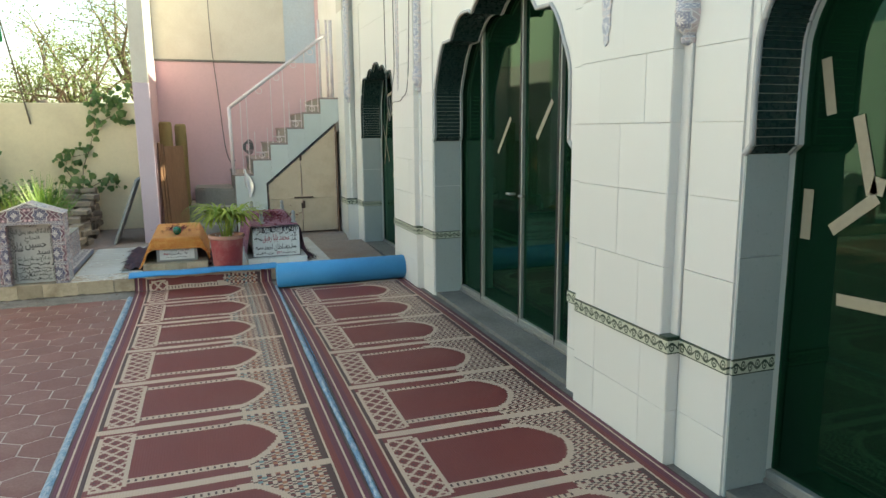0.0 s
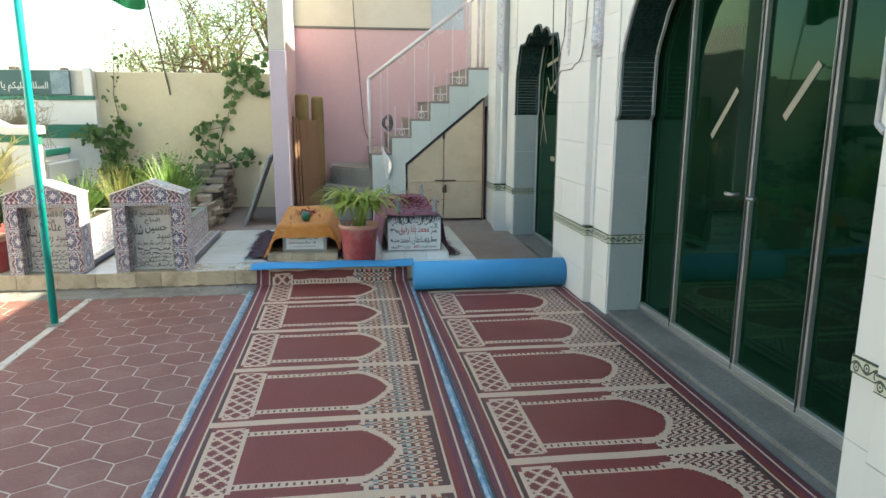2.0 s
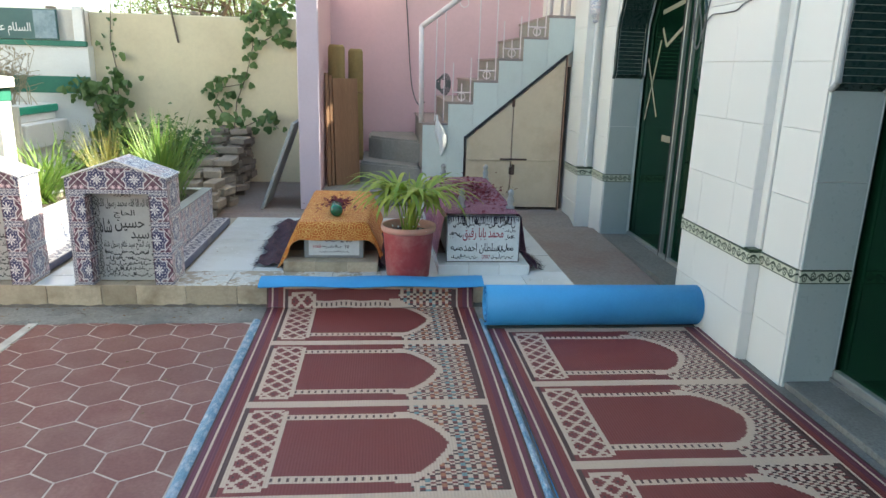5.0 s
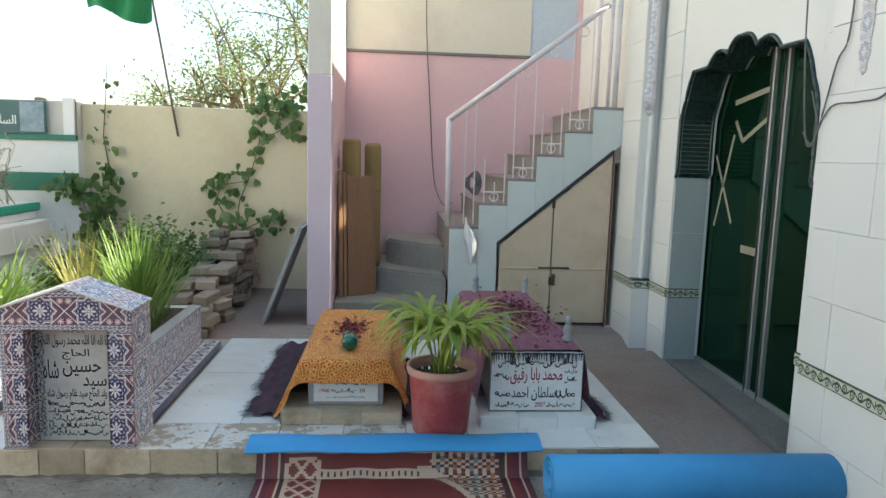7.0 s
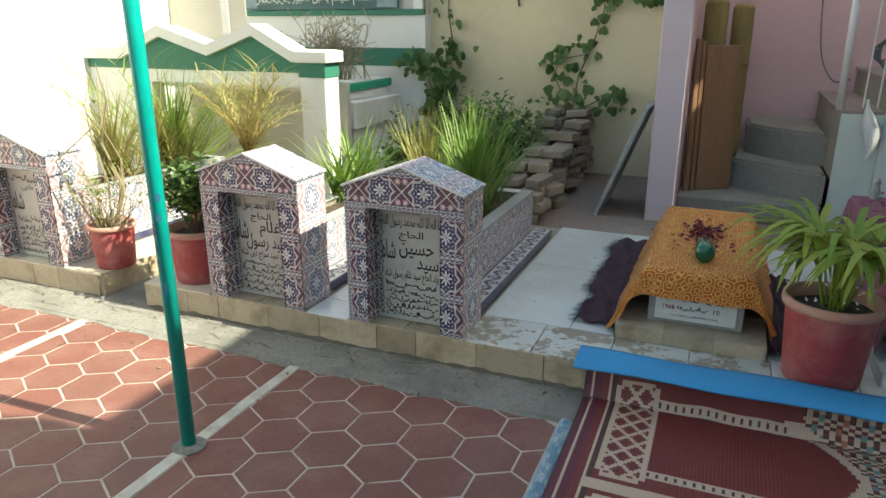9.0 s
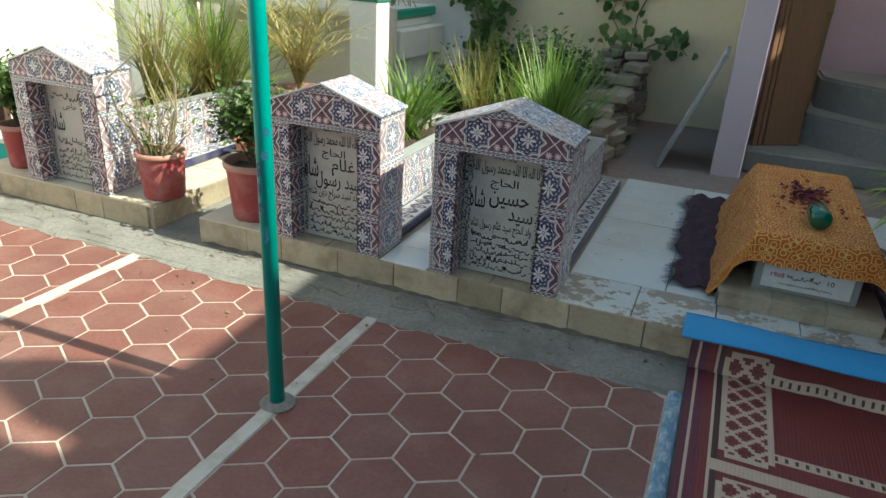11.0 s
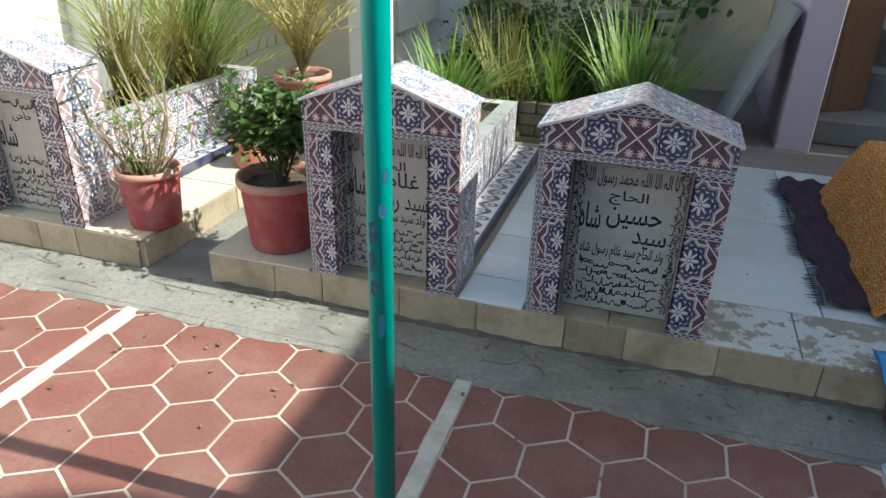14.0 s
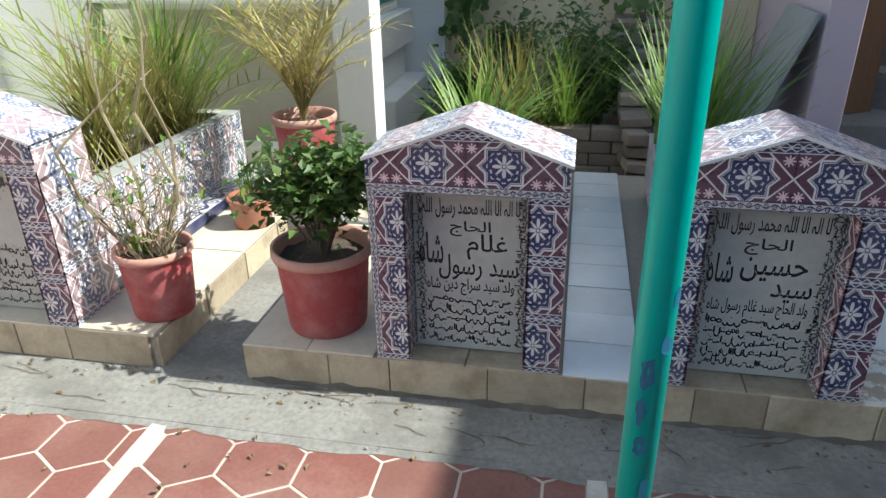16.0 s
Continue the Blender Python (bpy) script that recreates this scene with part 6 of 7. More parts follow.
def feather_palm(name, x, y, z, fronds, height, material, label, seed, spread=0.7):
    rnd = random.Random(seed)
    th = thing(name, x, y, z, label, "plant")
    for k in range(fronds):
        a = k * 2.4 + rnd.uniform(-0.3, 0.3)
        fm = bmesh.new()
        out = spread * (0.25 + 1.5 * rnd.random() ** 1.5)
        d = Vector((math.cos(a) * out, math.sin(a) * out, 1)).normalized()
        p = Vector((x, y, z))
        pts = [p.copy()]
        L = height * rnd.uniform(0.65, 1.15)
        bend = rnd.uniform(0.02, 0.085)
        for q in range(12):
            p = p + d * (L / 12)
            d = (d + Vector((math.cos(a), math.sin(a), -0.9)) * bend).normalized()
            pts.append(p.copy())
            if q > 1:
                s = d.cross(Vector((0, 0, 1))).normalized()
                for w in (s, -s):
                    blade(fm, pts[-1], w * rnd.uniform(0.8, 1.2) + d * 0.75 + Vector((rnd.gauss(0, 0.15), rnd.gauss(0, 0.15), rnd.uniform(-0.1, 0.45))), L * 0.30 * rnd.uniform(0.6, 1.1), 0.0065, 0.4, 3)
        tube(pts, 0.006, 5, fm, 0.3)
        part("frond", fm, material, th)
    return th


feather_palm("date_palm", -3.29, 8.2, 0.54, 28, 0.64, L_DRYPALM, "yellowing young date palm in a pot", 33, 0.17)
feather_palm("date_palm", -4.45, 8.75, 0.02, 34, 1.20, L_PALM, "green young palm beside the low wall", 34, 0.36)
tuft("reed_clump", -2.36, 9.25, 0.04, 200, 0.9, 0.009, 0.55, 0.6, L_YELLOW, "upright yellow-green reed clump in the bed", 35, 0.16)
tuft("reed_clump", -2.1, 9.35, 0.04, 150, 0.85, 0.009, 0.65, 0.9, L_GRASS, "green reed clump in the bed", 36, 0.16)
bush("shrub", -1.95, 9.95, 0.04, 0.32, 0.25, 0.42, 1300, 0.06, L_VINE, "dark leafy shrub against the boundary wall", 37, 26)
bush("shrub", -2.55, 10.2, 0.04, 0.32, 0.2, 0.42, 1200, 0.055, L_VINE, "dark leafy shrub against the boundary wall", 38, 26)
bed = part("planting_bed", box(-3.1, -1.85, 9.3, 10.79, -0.05, 0.045), M_SOIL)
tagged(bed, "dark soil of the planting bed", "ground", kind="structure")


def climber(name, routes, seed, label, n, size):
    rnd = random.Random(seed)
    th = thing(name, *routes[0][0], label, "vine")
    bm, lm = bmesh.new(), bmesh.new()
    for r in routes:
        tube(r, 0.007, 5, bm, 0.5)
    for _ in range(n):
        r = rnd.choice(routes)
        i = rnd.randrange(len(r) - 1)
        p = Vector(r[i]).lerp(Vector(r[i + 1]), rnd.random()) + Vector((rnd.gauss(0, 0.07), -abs(rnd.gauss(0.03, 0.03)), rnd.gauss(0, 0.06)))
        p.y = min(p.y, PINK_Y - 0.02)
        leaf(lm, pose(p.x, p.y, p.z, rnd.uniform(-130, -60), rnd.uniform(-25, 25), rnd.uniform(-60, 60)) @ pose(0, 0, 0, 0, 0, rnd.uniform(120, 240)), size * rnd.uniform(0.5, 1.3), 0.75, 0.1)
    part("stem", bm, M_BARK, th)
    part("leaves", lm, L_VINE, th)


W = PINK_Y - 0.03
climber("climbing_vine", [[(-1.6, 10.6, 0.7), (-1.62, W, 1.0), (-1.5, W, 1.3), (-1.42, W, 1.6), (-1.45, W, 1.9), (-1.2, W, 2.05)], [(-1.6, 10.6, 0.7), (-1.85, W, 1.0), (-1.8, W, 1.15), (-1.55, W, 1.2)],
                          [(-1.42, W, 1.6), (-1.2, W, 1.72), (-1.0, W, 1.62)], [(-1.45, W, 1.9), (-1.2, W, 1.88), (-0.95, W, 2.05)], [(-1.6, 10.6, 0.7), (-1.3, W, 0.85), (-1.15, 10.8, 0.72)]], 41, "climbing vine with large green leaves on the wall", 165, 0.078)
climber("climbing_vine", [[(-3.0, 10.7, 0.05), (-2.95, 10.75, 0.6), (-3.1, 10.76, 1.05), (-3.3, 10.74, 1.1)], [(-2.95, 10.75, 0.6), (-2.85, 10.8, 1.0), (-2.88, 10.9, 1.3)]], 42, "leafy vine in the corner of the walls", 170, 0.08)
climber("dry_vine", [[(-2.88, 10.92, 1.3), (-2.93, 10.93, 1.6), (-2.9, 10.93, 1.92), (-2.88, 10.95, 2.3)]], 43, "thin dry vine hanging on the cream wall", 16, 0.05)

bush("shrub", -2.75, 9.55, 0.04, 0.26, 0.2, 0.34, 900, 0.05, L_SHRUB, "green leafy shrub in the planting bed", 39, 24)
bush("shrub", -2.05, 9.6, 0.04, 0.28, 0.2, 0.38, 900, 0.05, L_SHRUB, "green leafy shrub in the planting bed", 40, 24)

# dry shrub in the raised planter
planter = thing("raised_grave", -3.85, 10.2, 0.0, "white stepped box grave with a green rim", "grave")
for x0, x1, y0, y1, z0, z1, m, nm in ((-4.35, -3.26, 9.72, 10.78, 0.0, 0.30, M_WHITEWASH, "base"), (-4.25, -3.42, 9.86, 10.66, 0.30, 0.55, M_WHITEWASH, "body"), (-4.30, -3.36, 9.80, 10.72, 0.55, 0.80, M_WHITEWASH, "upper_slab"),
                                     (-4.22, -3.46, 9.88, 10.66, 0.80, 0.88, M_WHITEWASH, "collar"), (-4.26, -3.44, 9.84, 10.70, 0.88, 0.955, M_GREEN_BRIGHT, "rim")):
    part(nm, box(x0, x1, y0, y1, z0, z1, 0.012), m, planter)
part("rim_top", box(-4.25, -3.45, 9.85, 10.69, 0.9555, 0.962, 0.002), M_WHITEWASH, planter, "sunlit white top of the rim")
rnd = random.Random(44)
bm = bmesh.new()
for _ in range(70):
    b = Vector((-3.78 + rnd.gauss(0, 0.13), 10.2 + rnd.gauss(0, 0.1), 0.955))
    e = b + Vector((rnd.gauss(0, 0.14), rnd.gauss(0, 0.12), rnd.uniform(0.3, 0.6)))
    tube([b, b.lerp(e, 0.5) + Vector((rnd.gauss(0, 0.04), 0, 0)), e], 0.005, 4, bm, 0.4)
    for _ in range(4):
        c = b.lerp(e, rnd.uniform(0.3, 1))
        q = c + Vector((rnd.gauss(0, 0.07), rnd.gauss(0, 0.07), rnd.uniform(0, 0.1)))
        tube([c, q], 0.003, 4, bm)
        leaf(bm, pose(q.x, q.y, q.z, rnd.uniform(0, 90), 0, rnd.uniform(0, 360)), 0.035)
ob = part("dry_shrub", bm, L_DRY)
tagged(ob, "dry straw-coloured shrub growing in the box grave", "shrub")

# ---- loose things by the spur wall ----
board = thing("wooden_board", -0.38, 9.86, 0.26, "tall brown wooden boards leaning in the corner", "board", "leaning boards")
for x0, x1, y, h, tl in ((-0.56, -0.525, 9.74, 1.10, 2), (-0.515, -0.485, 9.745, 1.08, 2.5), (-0.475, -0.20, 9.76, 1.05, 3)):
    bm = box(x0, x1, -0.012, 0.012, 0, h, 0.003)
    bm.transform(pose(-0.38, y + 0.12, 0.262, 0, 0, 31) @ pose(0.38, 0, 0, -tl, 0, 0))
    part("plank", bm, M_WOOD, board)
for x, y, z0, z1, r in ((-0.45, 10.06, 0.26, 1.63, 0.085), (-0.27, 10.19, 0.48, 1.60, 0.075)):
    mat_ = thing("rolled_mat", x, y, z0, "rolled olive straw mat standing in the corner", "mat", "rolled mats")
    bm = lathe([(0, 0), (r * 0.9, 0), (r, 0.05), (r * 0.96, 0.5), (r * 1.02, 0.9), (r, z1 - z0 - 0.03), (r * 0.8, z1 - z0), (r * 0.4, z1 - z0 - 0.02), (0, z1 - z0 - 0.05)], 14, (x, y, z0))
    for v in bm.verts:
        v.co.x += 0.022 * noise.noise(v.co * 5)
        v.co.y += 0.02 * noise.noise(v.co * 5 + Vector((3, 0, 0)))
    part("roll", bm, M_MAT_ROLL, mat_, "", True)
    part("cord", tube([(x + (r + 0.004) * math.cos(k * 0.4), y + (r + 0.004) * math.sin(k * 0.4), z0 + (z1 - z0) * 0.62) for k in range(17)], 0.006, 5), M_WOOD, mat_)
slab = part("stone_slab", box(-0.015, 0.015, 0.0, 0.6, 0.0, 0.86, 0.004), M_SLATE)
slab.matrix_basis = pose(-1.12, 9.36, 0.105, 0, 21, 0)
tagged(slab, "grey stone slab leaning against the wall end", "slab")
bag = thing("plastic_bag", 0.55, SY - 0.04, 0.62, "white plastic bag hanging from the stair edge", "bag")
bm = bmesh.new()
rings = []
for k in range(15):
    f = k / 14
    w = 0.012 + 0.05 * math.sin(math.pi * min(1.0, f * 1.15)) * (0.6 + 0.4 * f)
    cx_ = 0.548 + 0.018 * math.sin(f * 5.0) - 0.03 * (f - 0.5)
    ring = []
    for q in range(20):
        a = q * math.tau / 20
        r_ = w * (0.75 + 0.35 * math.sin(q * 2.1 + f * 3) + 0.25 * noise.noise(Vector((q * 0.6, f * 6, 2.0))))
        ring.append(bm.verts.new((cx_ + r_ * math.cos(a), SY - 0.035 + 0.4 * r_ * math.sin(a), 0.63 + 0.38 * f)))
    rings.append(ring)
for a, b in zip(rings, rings[1:]):
    for q in range(20):
        bm.faces.new((a[q], a[(q + 1) % 20], b[(q + 1) % 20], b[q]))
part("bag", bm, M_PLASTIC_BAG, bag, "", True)
tap = thing("cable_bundle", 0.52, SY + 0.05, 1.22, "tangled bundle of wire hanging on the stair rail", "cable")
for k in range(5):
    part("loop", tube([(0.55 + 0.05 * math.cos(q * 0.5 + k) + 0.01 * k, SY + 0.03, 1.29 + (0.05 + 0.012 * k) * math.sin(q * 0.5 + k)) for q in range(14)], 0.006, 5), M_WIRE, tap)

# dry-laid stones beside the bed
stack = thing("stone_stack", -1.6, 9.0, 0.1, "dry stack of old bricks and flat stones", "stones")
rnd = random.Random(51)
START = (8.98, 9.0, 9.02, 9.1, 9.35, 9.6, 9.95, 10.2, 10.4)
for row, y_row in enumerate(START):
    z = 0.1 + row * 0.073
    y = y_row + rnd.uniform(-0.03, 0.04)
    while y < 10.85:
        w = rnd.uniform(0.10, 0.26)
        for x in (-1.70, -1.52):
            bm = box(-rnd.uniform(0.06, 0.10), rnd.uniform(0.05, 0.10), 0, w - 0.012, 0, rnd.uniform(0.052, 0.07), 0.006)
            bm.transform(pose(x + rnd.uniform(-0.03, 0.03), y, z + rnd.uniform(0, 0.004), rnd.uniform(-5, 5), rnd.uniform(-5, 5), rnd.uniform(-18, 18)))
            part("stone", bm, M_BRICK, stack)
        y += w
edge = thing("brick_edging", -2.2, 9.2, 0.0, "low edging of old bricks along the bed", "edging")
for row in range(4):
    for k in range(6):
        bm = box(0, 0.235, 0, 0.11, 0, 0.07, 0.005)
        bm.transform(pose(-3.05 + k * 0.243 + (row % 2) * 0.12, 9.18 + rnd.uniform(-0.01, 0.01), 0.0 + row * 0.075, 0, 0, rnd.uniform(-2, 2)))
        part("brick", bm, M_BRICK, edge)

# ---- pole, sign, flag, cables, tapes ----
pole = thing("canopy_pole", -1.931, 6.02, 0.0, "teal painted steel pole with chipped paint", "pole")
part("shaft", tube([(-1.931, 6.02, 0.0), (-1.931, 6.02, 1.6), (-1.931, 6.02, 3.4)], 0.0245, 20), M_TEAL, pole, "", True)
part("footing", lathe([(0, 0.004), (0.06, 0.004), (0.045, 0.012), (0.026, 0.016)], 16, (-1.931, 6.02, 0)), M_APRON, pole, "cement patch at the foot")
rnd = random.Random(61)
for z in (0.62, 0.70, 0.76, 0.82, 0.86, 0.93):
    a = math.radians(rnd.uniform(-110, -30))
    bm = bmesh.new()
    n = 7
    hw, hh = rnd.uniform(0.2, 0.5), rnd.uniform(0.015, 0.035)
    for r_ in (0.0,):
        vs = []
        for k in range(n * 2):
            q = k * math.tau / (n * 2)
            f = rnd.uniform(0.6, 1.1)
            aa = a + hw * math.cos(q) * f
            vs.append(bm.verts.new((-1.931 + 0.0252 * math.cos(aa), 6.02 + 0.0252 * math.sin(aa), z + hh * math.sin(q) * f)))
        bm.faces.new(vs)
    part("paint_chip", bm, M_POLE_CHIP, pole, "chipped patch of blue undercoat")

sign = thing("banner_sign", -4.28, 10.79, 1.62, "dark green banner with white writing on the wall", "sign")
part("panel", box(-5.2, -3.385, 10.76, 10.775, 1.605, 1.91, 0.002), M_SIGN, sign)
part("panel_picture", box(-3.62, -3.40, 10.755, 10.76, 1.62, 1.90), M_SIGN_PALE, sign, "small picture of a building")
part("panel_picture", box(-5.19, -5.05, 10.755, 10.76, 1.62, 1.90), M_SIGN_PALE, sign, "pale picture at the end")
letters("السلام علیکم یا اہل القبور", 0.95, 0.13, pose(-4.13, 10.757, 1.705, 90, 0, 0), M_WHITE_INK, sign)
scribble(0.42, 0.06, pose(-4.84, 10.757, 1.69, 90, 0, 0), M_WHITE_INK, sign, 71)

flag = thing("flag", -2.2, 10.93, 1.62, "green flag on a thin stick above the wall", "flag")
part("stick", tube([(-2.215, 10.93, 1.62), (-2.33, 10.94, 2.3), (-2.47, 10.96, 3.1)], 0.011, 8), M_BARK, flag)
bm = bmesh.new()
nx, nz = 16, 8
gr = [[bm.verts.new((-2.445 - 0.04 * k / nz - 0.62 * i / nx, 10.96 + 0.06 * math.sin(i * 0.9 + k * 0.3), 2.72 + 0.36 * k / nz - 0.05 * math.sin(i * 0.35) + 0.08 * i / nx)) for k in range(nz + 1)] for i in range(nx + 1)]
for i in range(nx):
    for k in range(nz):
        bm.faces.new((gr[i][k], gr[i + 1][k], gr[i + 1][k + 1], gr[i][k + 1]))
part("cloth", bm, M_FLAG, flag, "", True)


def cable(points, r, label, n=10):
    pts = []
    P = [Vector(p) for p in points]
    P = [P[0]] + P + [P[-1]]
    for i in range(1, len(P) - 2):
        for k in range(n):
            t_ = k / n
            a, b, c, d = P[i - 1], P[i], P[i + 1], P[i + 2]
            pts.append(0.5 * ((2 * b) + (c - a) * t_ + (2 * a - 5 * b + 4 * c - d) * t_ ** 2 + (3 * b - a - 3 * c + d) * t_ ** 3))
    pts.append(P[-1])
    ob = part("cable", tube(pts, r, 6), M_WIRE, None, "", True)
    tagged(ob, label, "cable", "hanging cables")


CX = FACE - 0.01
cable([(CX, 7.124, 3.2), (CX, 7.124, 2.28), (CX, 7.05, 1.68), (CX, 6.98, 1.60), (CX, 6.96, 1.7), (CX, 7.02, 1.85)], 0.0042, "thin grey cable looping beside the small arch")
cable([(CX, 6.80, 3.2), (CX, 6.783, 2.16), (CX, 6.86, 1.95), (CX, 6.97, 1.62), (CX, 7.06, 1.66)], 0.0042, "thin grey cable looping beside the small arch")
cable([(CX, 6.97, 1.62), (CX, 6.87, 1.765), (CX, 6.68, 1.775), (CX, 6.52, 1.80), (CX, 6.3, 2.0), (CX, 6.2, 3.2)], 0.0038, "thin grey cable draped across the tiled wall")
cable([(0.20, 10.91, 5.0), (0.21, 10.91, 3.02), (0.28, 10.91, 1.9), (0.31, 10.88, 1.45), (0.33, 10.6, 1.2), (0.36, 10.0, 1.08), (0.40, SY + 0.03, 1.12)], 0.006, "thin grey cable hanging down the pink wall")


def tape(x, a, b, width, parent):
    (ya, za), (yb, zb) = a, b
    d = Vector((0, yb - ya, zb - za)).normalized()
    s = Vector((0, -d.z, d.y)) * width / 2
    bm = slab_uv([Vector((x, ya, za)) - s, Vector((x, yb, zb)) - s, Vector((x, yb, zb)) + s, Vector((x, ya, za)) + s], [(0, 0), (1, 0), (1, 1), (0, 1)], (0.0012, 0, 0))
    bmesh.ops.recalc_face_normals(bm, faces=bm.faces[:])
    part("tape_strip", bm, M_TAPE, parent, "tan tape stuck on the glass")


by_name = {o.parent.name: o for o in bpy.data.objects if o.parent and o.name.startswith("pane") and not o.name.startswith("panel")}
for dn, a, b, w in (("door_2", (4.79, 1.583), (5.025, 1.315), 0.035), ("door_2", (4.135, 1.683), (4.357, 1.433), 0.04),
                    ("door_1", (1.978, 1.745), (1.935, 1.541), 0.042), ("door_1", (2.007, 1.264), (2.008, 1.072), 0.045), ("door_1", (1.896, 1.12), (1.725, 1.257), 0.045),
                    ("door_1", (1.824, 1.535), (1.745, 1.265), 0.045), ("door_1", (1.846, 0.87), (1.65, 0.88), 0.045), ("door_1", (1.75, 1.30), (1.70, 1.29), 0.06),
                    ("door_3", (8.644, 1.564), (8.359, 1.109), 0.025), ("door_3", (8.407, 1.70), (8.60, 1.067), 0.025), ("door_3", (8.203, 0.956), (7.99, 0.956), 0.05),
                    ("door_3", (8.429, 1.91), (8.0, 1.968), 0.035), ("door_3", (8.40, 1.79), (8.295, 1.656), 0.03), ("door_3", (8.295, 1.656), (8.0, 1.79), 0.03)):
    tape(DEEP[dn] + 0.033, a, b, w, by_name[dn])

# ---- tree beyond the wall ----
def tree(x, y, h, spread, seed, clumps, label):
    rnd = random.Random(seed)
    th = thing("tree", x, y, -0.06, label, "tree", "trees beyond the wall")
    bm, lm = bmesh.new(), bmesh.new()
    top = Vector((x + rnd.uniform(-0.3, 0.3), y, h * 0.45))
    tube([(x, y, -0.06), (x + 0.08, y, h * 0.2), top], 0.13, 8, bm, 0.55)
    for k in range(14):
        a = k * 2.4
        e = top + Vector((spread * rnd.uniform(0.3, 1.0) * math.cos(a), spread * 0.8 * rnd.uniform(0.3, 1.0) * math.sin(a), h * rnd.uniform(0.05, 0.55)))
        mid = top.lerp(e, 0.5) + Vector((rnd.gauss(0, 0.15), rnd.gauss(0, 0.1), rnd.uniform(0.0, 0.25)))
        tube([top, mid, e], 0.05, 6, bm, 0.25)
        for _ in range(6):
            c = mid.lerp(e, rnd.uniform(0.0, 1))
            f = c + Vector((rnd.gauss(0, 0.35), rnd.gauss(0, 0.3), rnd.uniform(-0.1, 0.5)))
            tube([c, c.lerp(f, 0.5) + Vector((0, 0, 0.05)), f], 0.014, 4, bm, 0.3)
            for _ in range(clumps):
                q = c.lerp(f, rnd.uniform(0.3, 1.1)) + Vector((rnd.gauss(0, 0.13), rnd.gauss(0, 0.13), rnd.gauss(0, 0.09)))
                leaf(lm, pose(q.x, q.y, q.z, rnd.uniform(-90, 90), rnd.uniform(-60, 60), rnd.uniform(0, 360)), rnd.uniform(0.03, 0.07), 0.4)
    part("limb_work", bm, M_BARK, th)
    part("crown", lm, L_TREE, th)


tree(-2.1, 14.0, 3.45, 1.15, 81, 46, "pale green thin-leaved thorny tree beyond the boundary wall")
tree(-3.2, 15.3, 2.75, 1.0, 82, 46, "pale green thin-leaved thorny tree beyond the boundary wall")
tree(-1.1, 15.0, 4.3, 1.0, 83, 46, "pale green thin-leaved thorny tree beyond the boundary wall")

# rubbish twigs on top of the banded wall
rnd = random.Random(91)
bm = bmesh.new()
for _ in range(80):
    b = Vector((rnd.uniform(-6.25, -5.1), 10.92 + rnd.gauss(0, 0.04), 1.945))
    tube([b, b + Vector((rnd.uniform(-0.4, 0.4), rnd.gauss(0, 0.05), rnd.uniform(0.02, 0.22)))], 0.007, 4, bm, 0.5)
ob = part("dry_branches", bm, L_DRY)
tagged(ob, "dry cut branches lying on the wall top", "branches", kind="stuff")
for x, w in ((-4.75, 0.16), (-4.1, 0.1), (-3.5, 0.08), (-2.05, 0.09), (-1.4, 0.12)):
    bm = box(x - w / 2, x + w / 2, 10.86 if x < -3.2 else 11.0, 10.97 if x < -3.2 else 11.1, 1.92 if x < -3.2 else 1.91, 1.92 + w * 0.4, 0.012)
    ob = part("loose_brick", bm, M_BRICK)
    tagged(ob, "loose broken brick on the wall top", "brick", "bricks on the wall")


# ---- litter ----
rnd = random.Random(95)
bm = bmesh.new()
for _ in range(260):
    x = rnd.uniform(-4.6, -0.75)
    y = rnd.choice((rnd.gauss(6.9, 0.03), rnd.uniform(6.4, 6.93), rnd.uniform(5.2, 6.9)))
    leaf(bm, pose(x, min(y, 6.935), 0.009, rnd.uniform(-15, 15), rnd.uniform(-15, 15), rnd.uniform(0, 360)), rnd.uniform(0.008, 0.028), 0.4)
for _ in range(60):
    leaf(bm, pose(rnd.uniform(-1.2, 1.1), rnd.uniform(7.0, 8.8), PLAT_Z + 0.003, rnd.uniform(-15, 15), 0, rnd.uniform(0, 360)), rnd.uniform(0.006, 0.018), 0.4)
ob = part("fallen_leaves", bm, M_LITTER)
tagged(ob, "dry fallen leaves and crumbs on the floor", "leaves", kind="stuff")
bm = bmesh.new()
for _ in range(150):
    x = rnd.uniform(-4.6, -0.8)
    y = rnd.choice((rnd.gauss(6.9, 0.025), rnd.uniform(6.66, 6.93)))
    s = rnd.uniform(0.002, 0.007)
    c = box(-s, s, -s * 0.8, s * 0.8, 0, s, s * 0.3)
    c.transform(pose(x, min(y, 6.935), 0.005, rnd.uniform(-20, 20), rnd.uniform(-20, 20), rnd.uniform(0, 360)))
    join(bm, c)
ob = part("cement_crumbs", bm, M_APRON)
tagged(ob, "crumbled cement along the platform foot", "rubble", kind="stuff")
# thin uneven smear of cement over the tile edge
bm = bmesh.new()
n = 120
ra, rb = [], []
for k in range(n + 1):
    x = -5.0 + 4.3 * k / n
    e = APRON_Y - 0.02 - 0.05 * abs(noise.noise(Vector((x * 3.1, 0.3, 0)))) - 0.02 * noise.noise(Vector((x * 11, 2, 0)))
    ra.append(bm.verts.new((x, e, 0.0015)))
    rb.append(bm.verts.new((x, APRON_Y + 0.05, 0.0085)))
for k in range(n):
    bm.faces.new((ra[k], ra[k + 1], rb[k + 1], rb[k]))
part("cement_smear", bm, M_APRON, apron, "uneven cement edge")

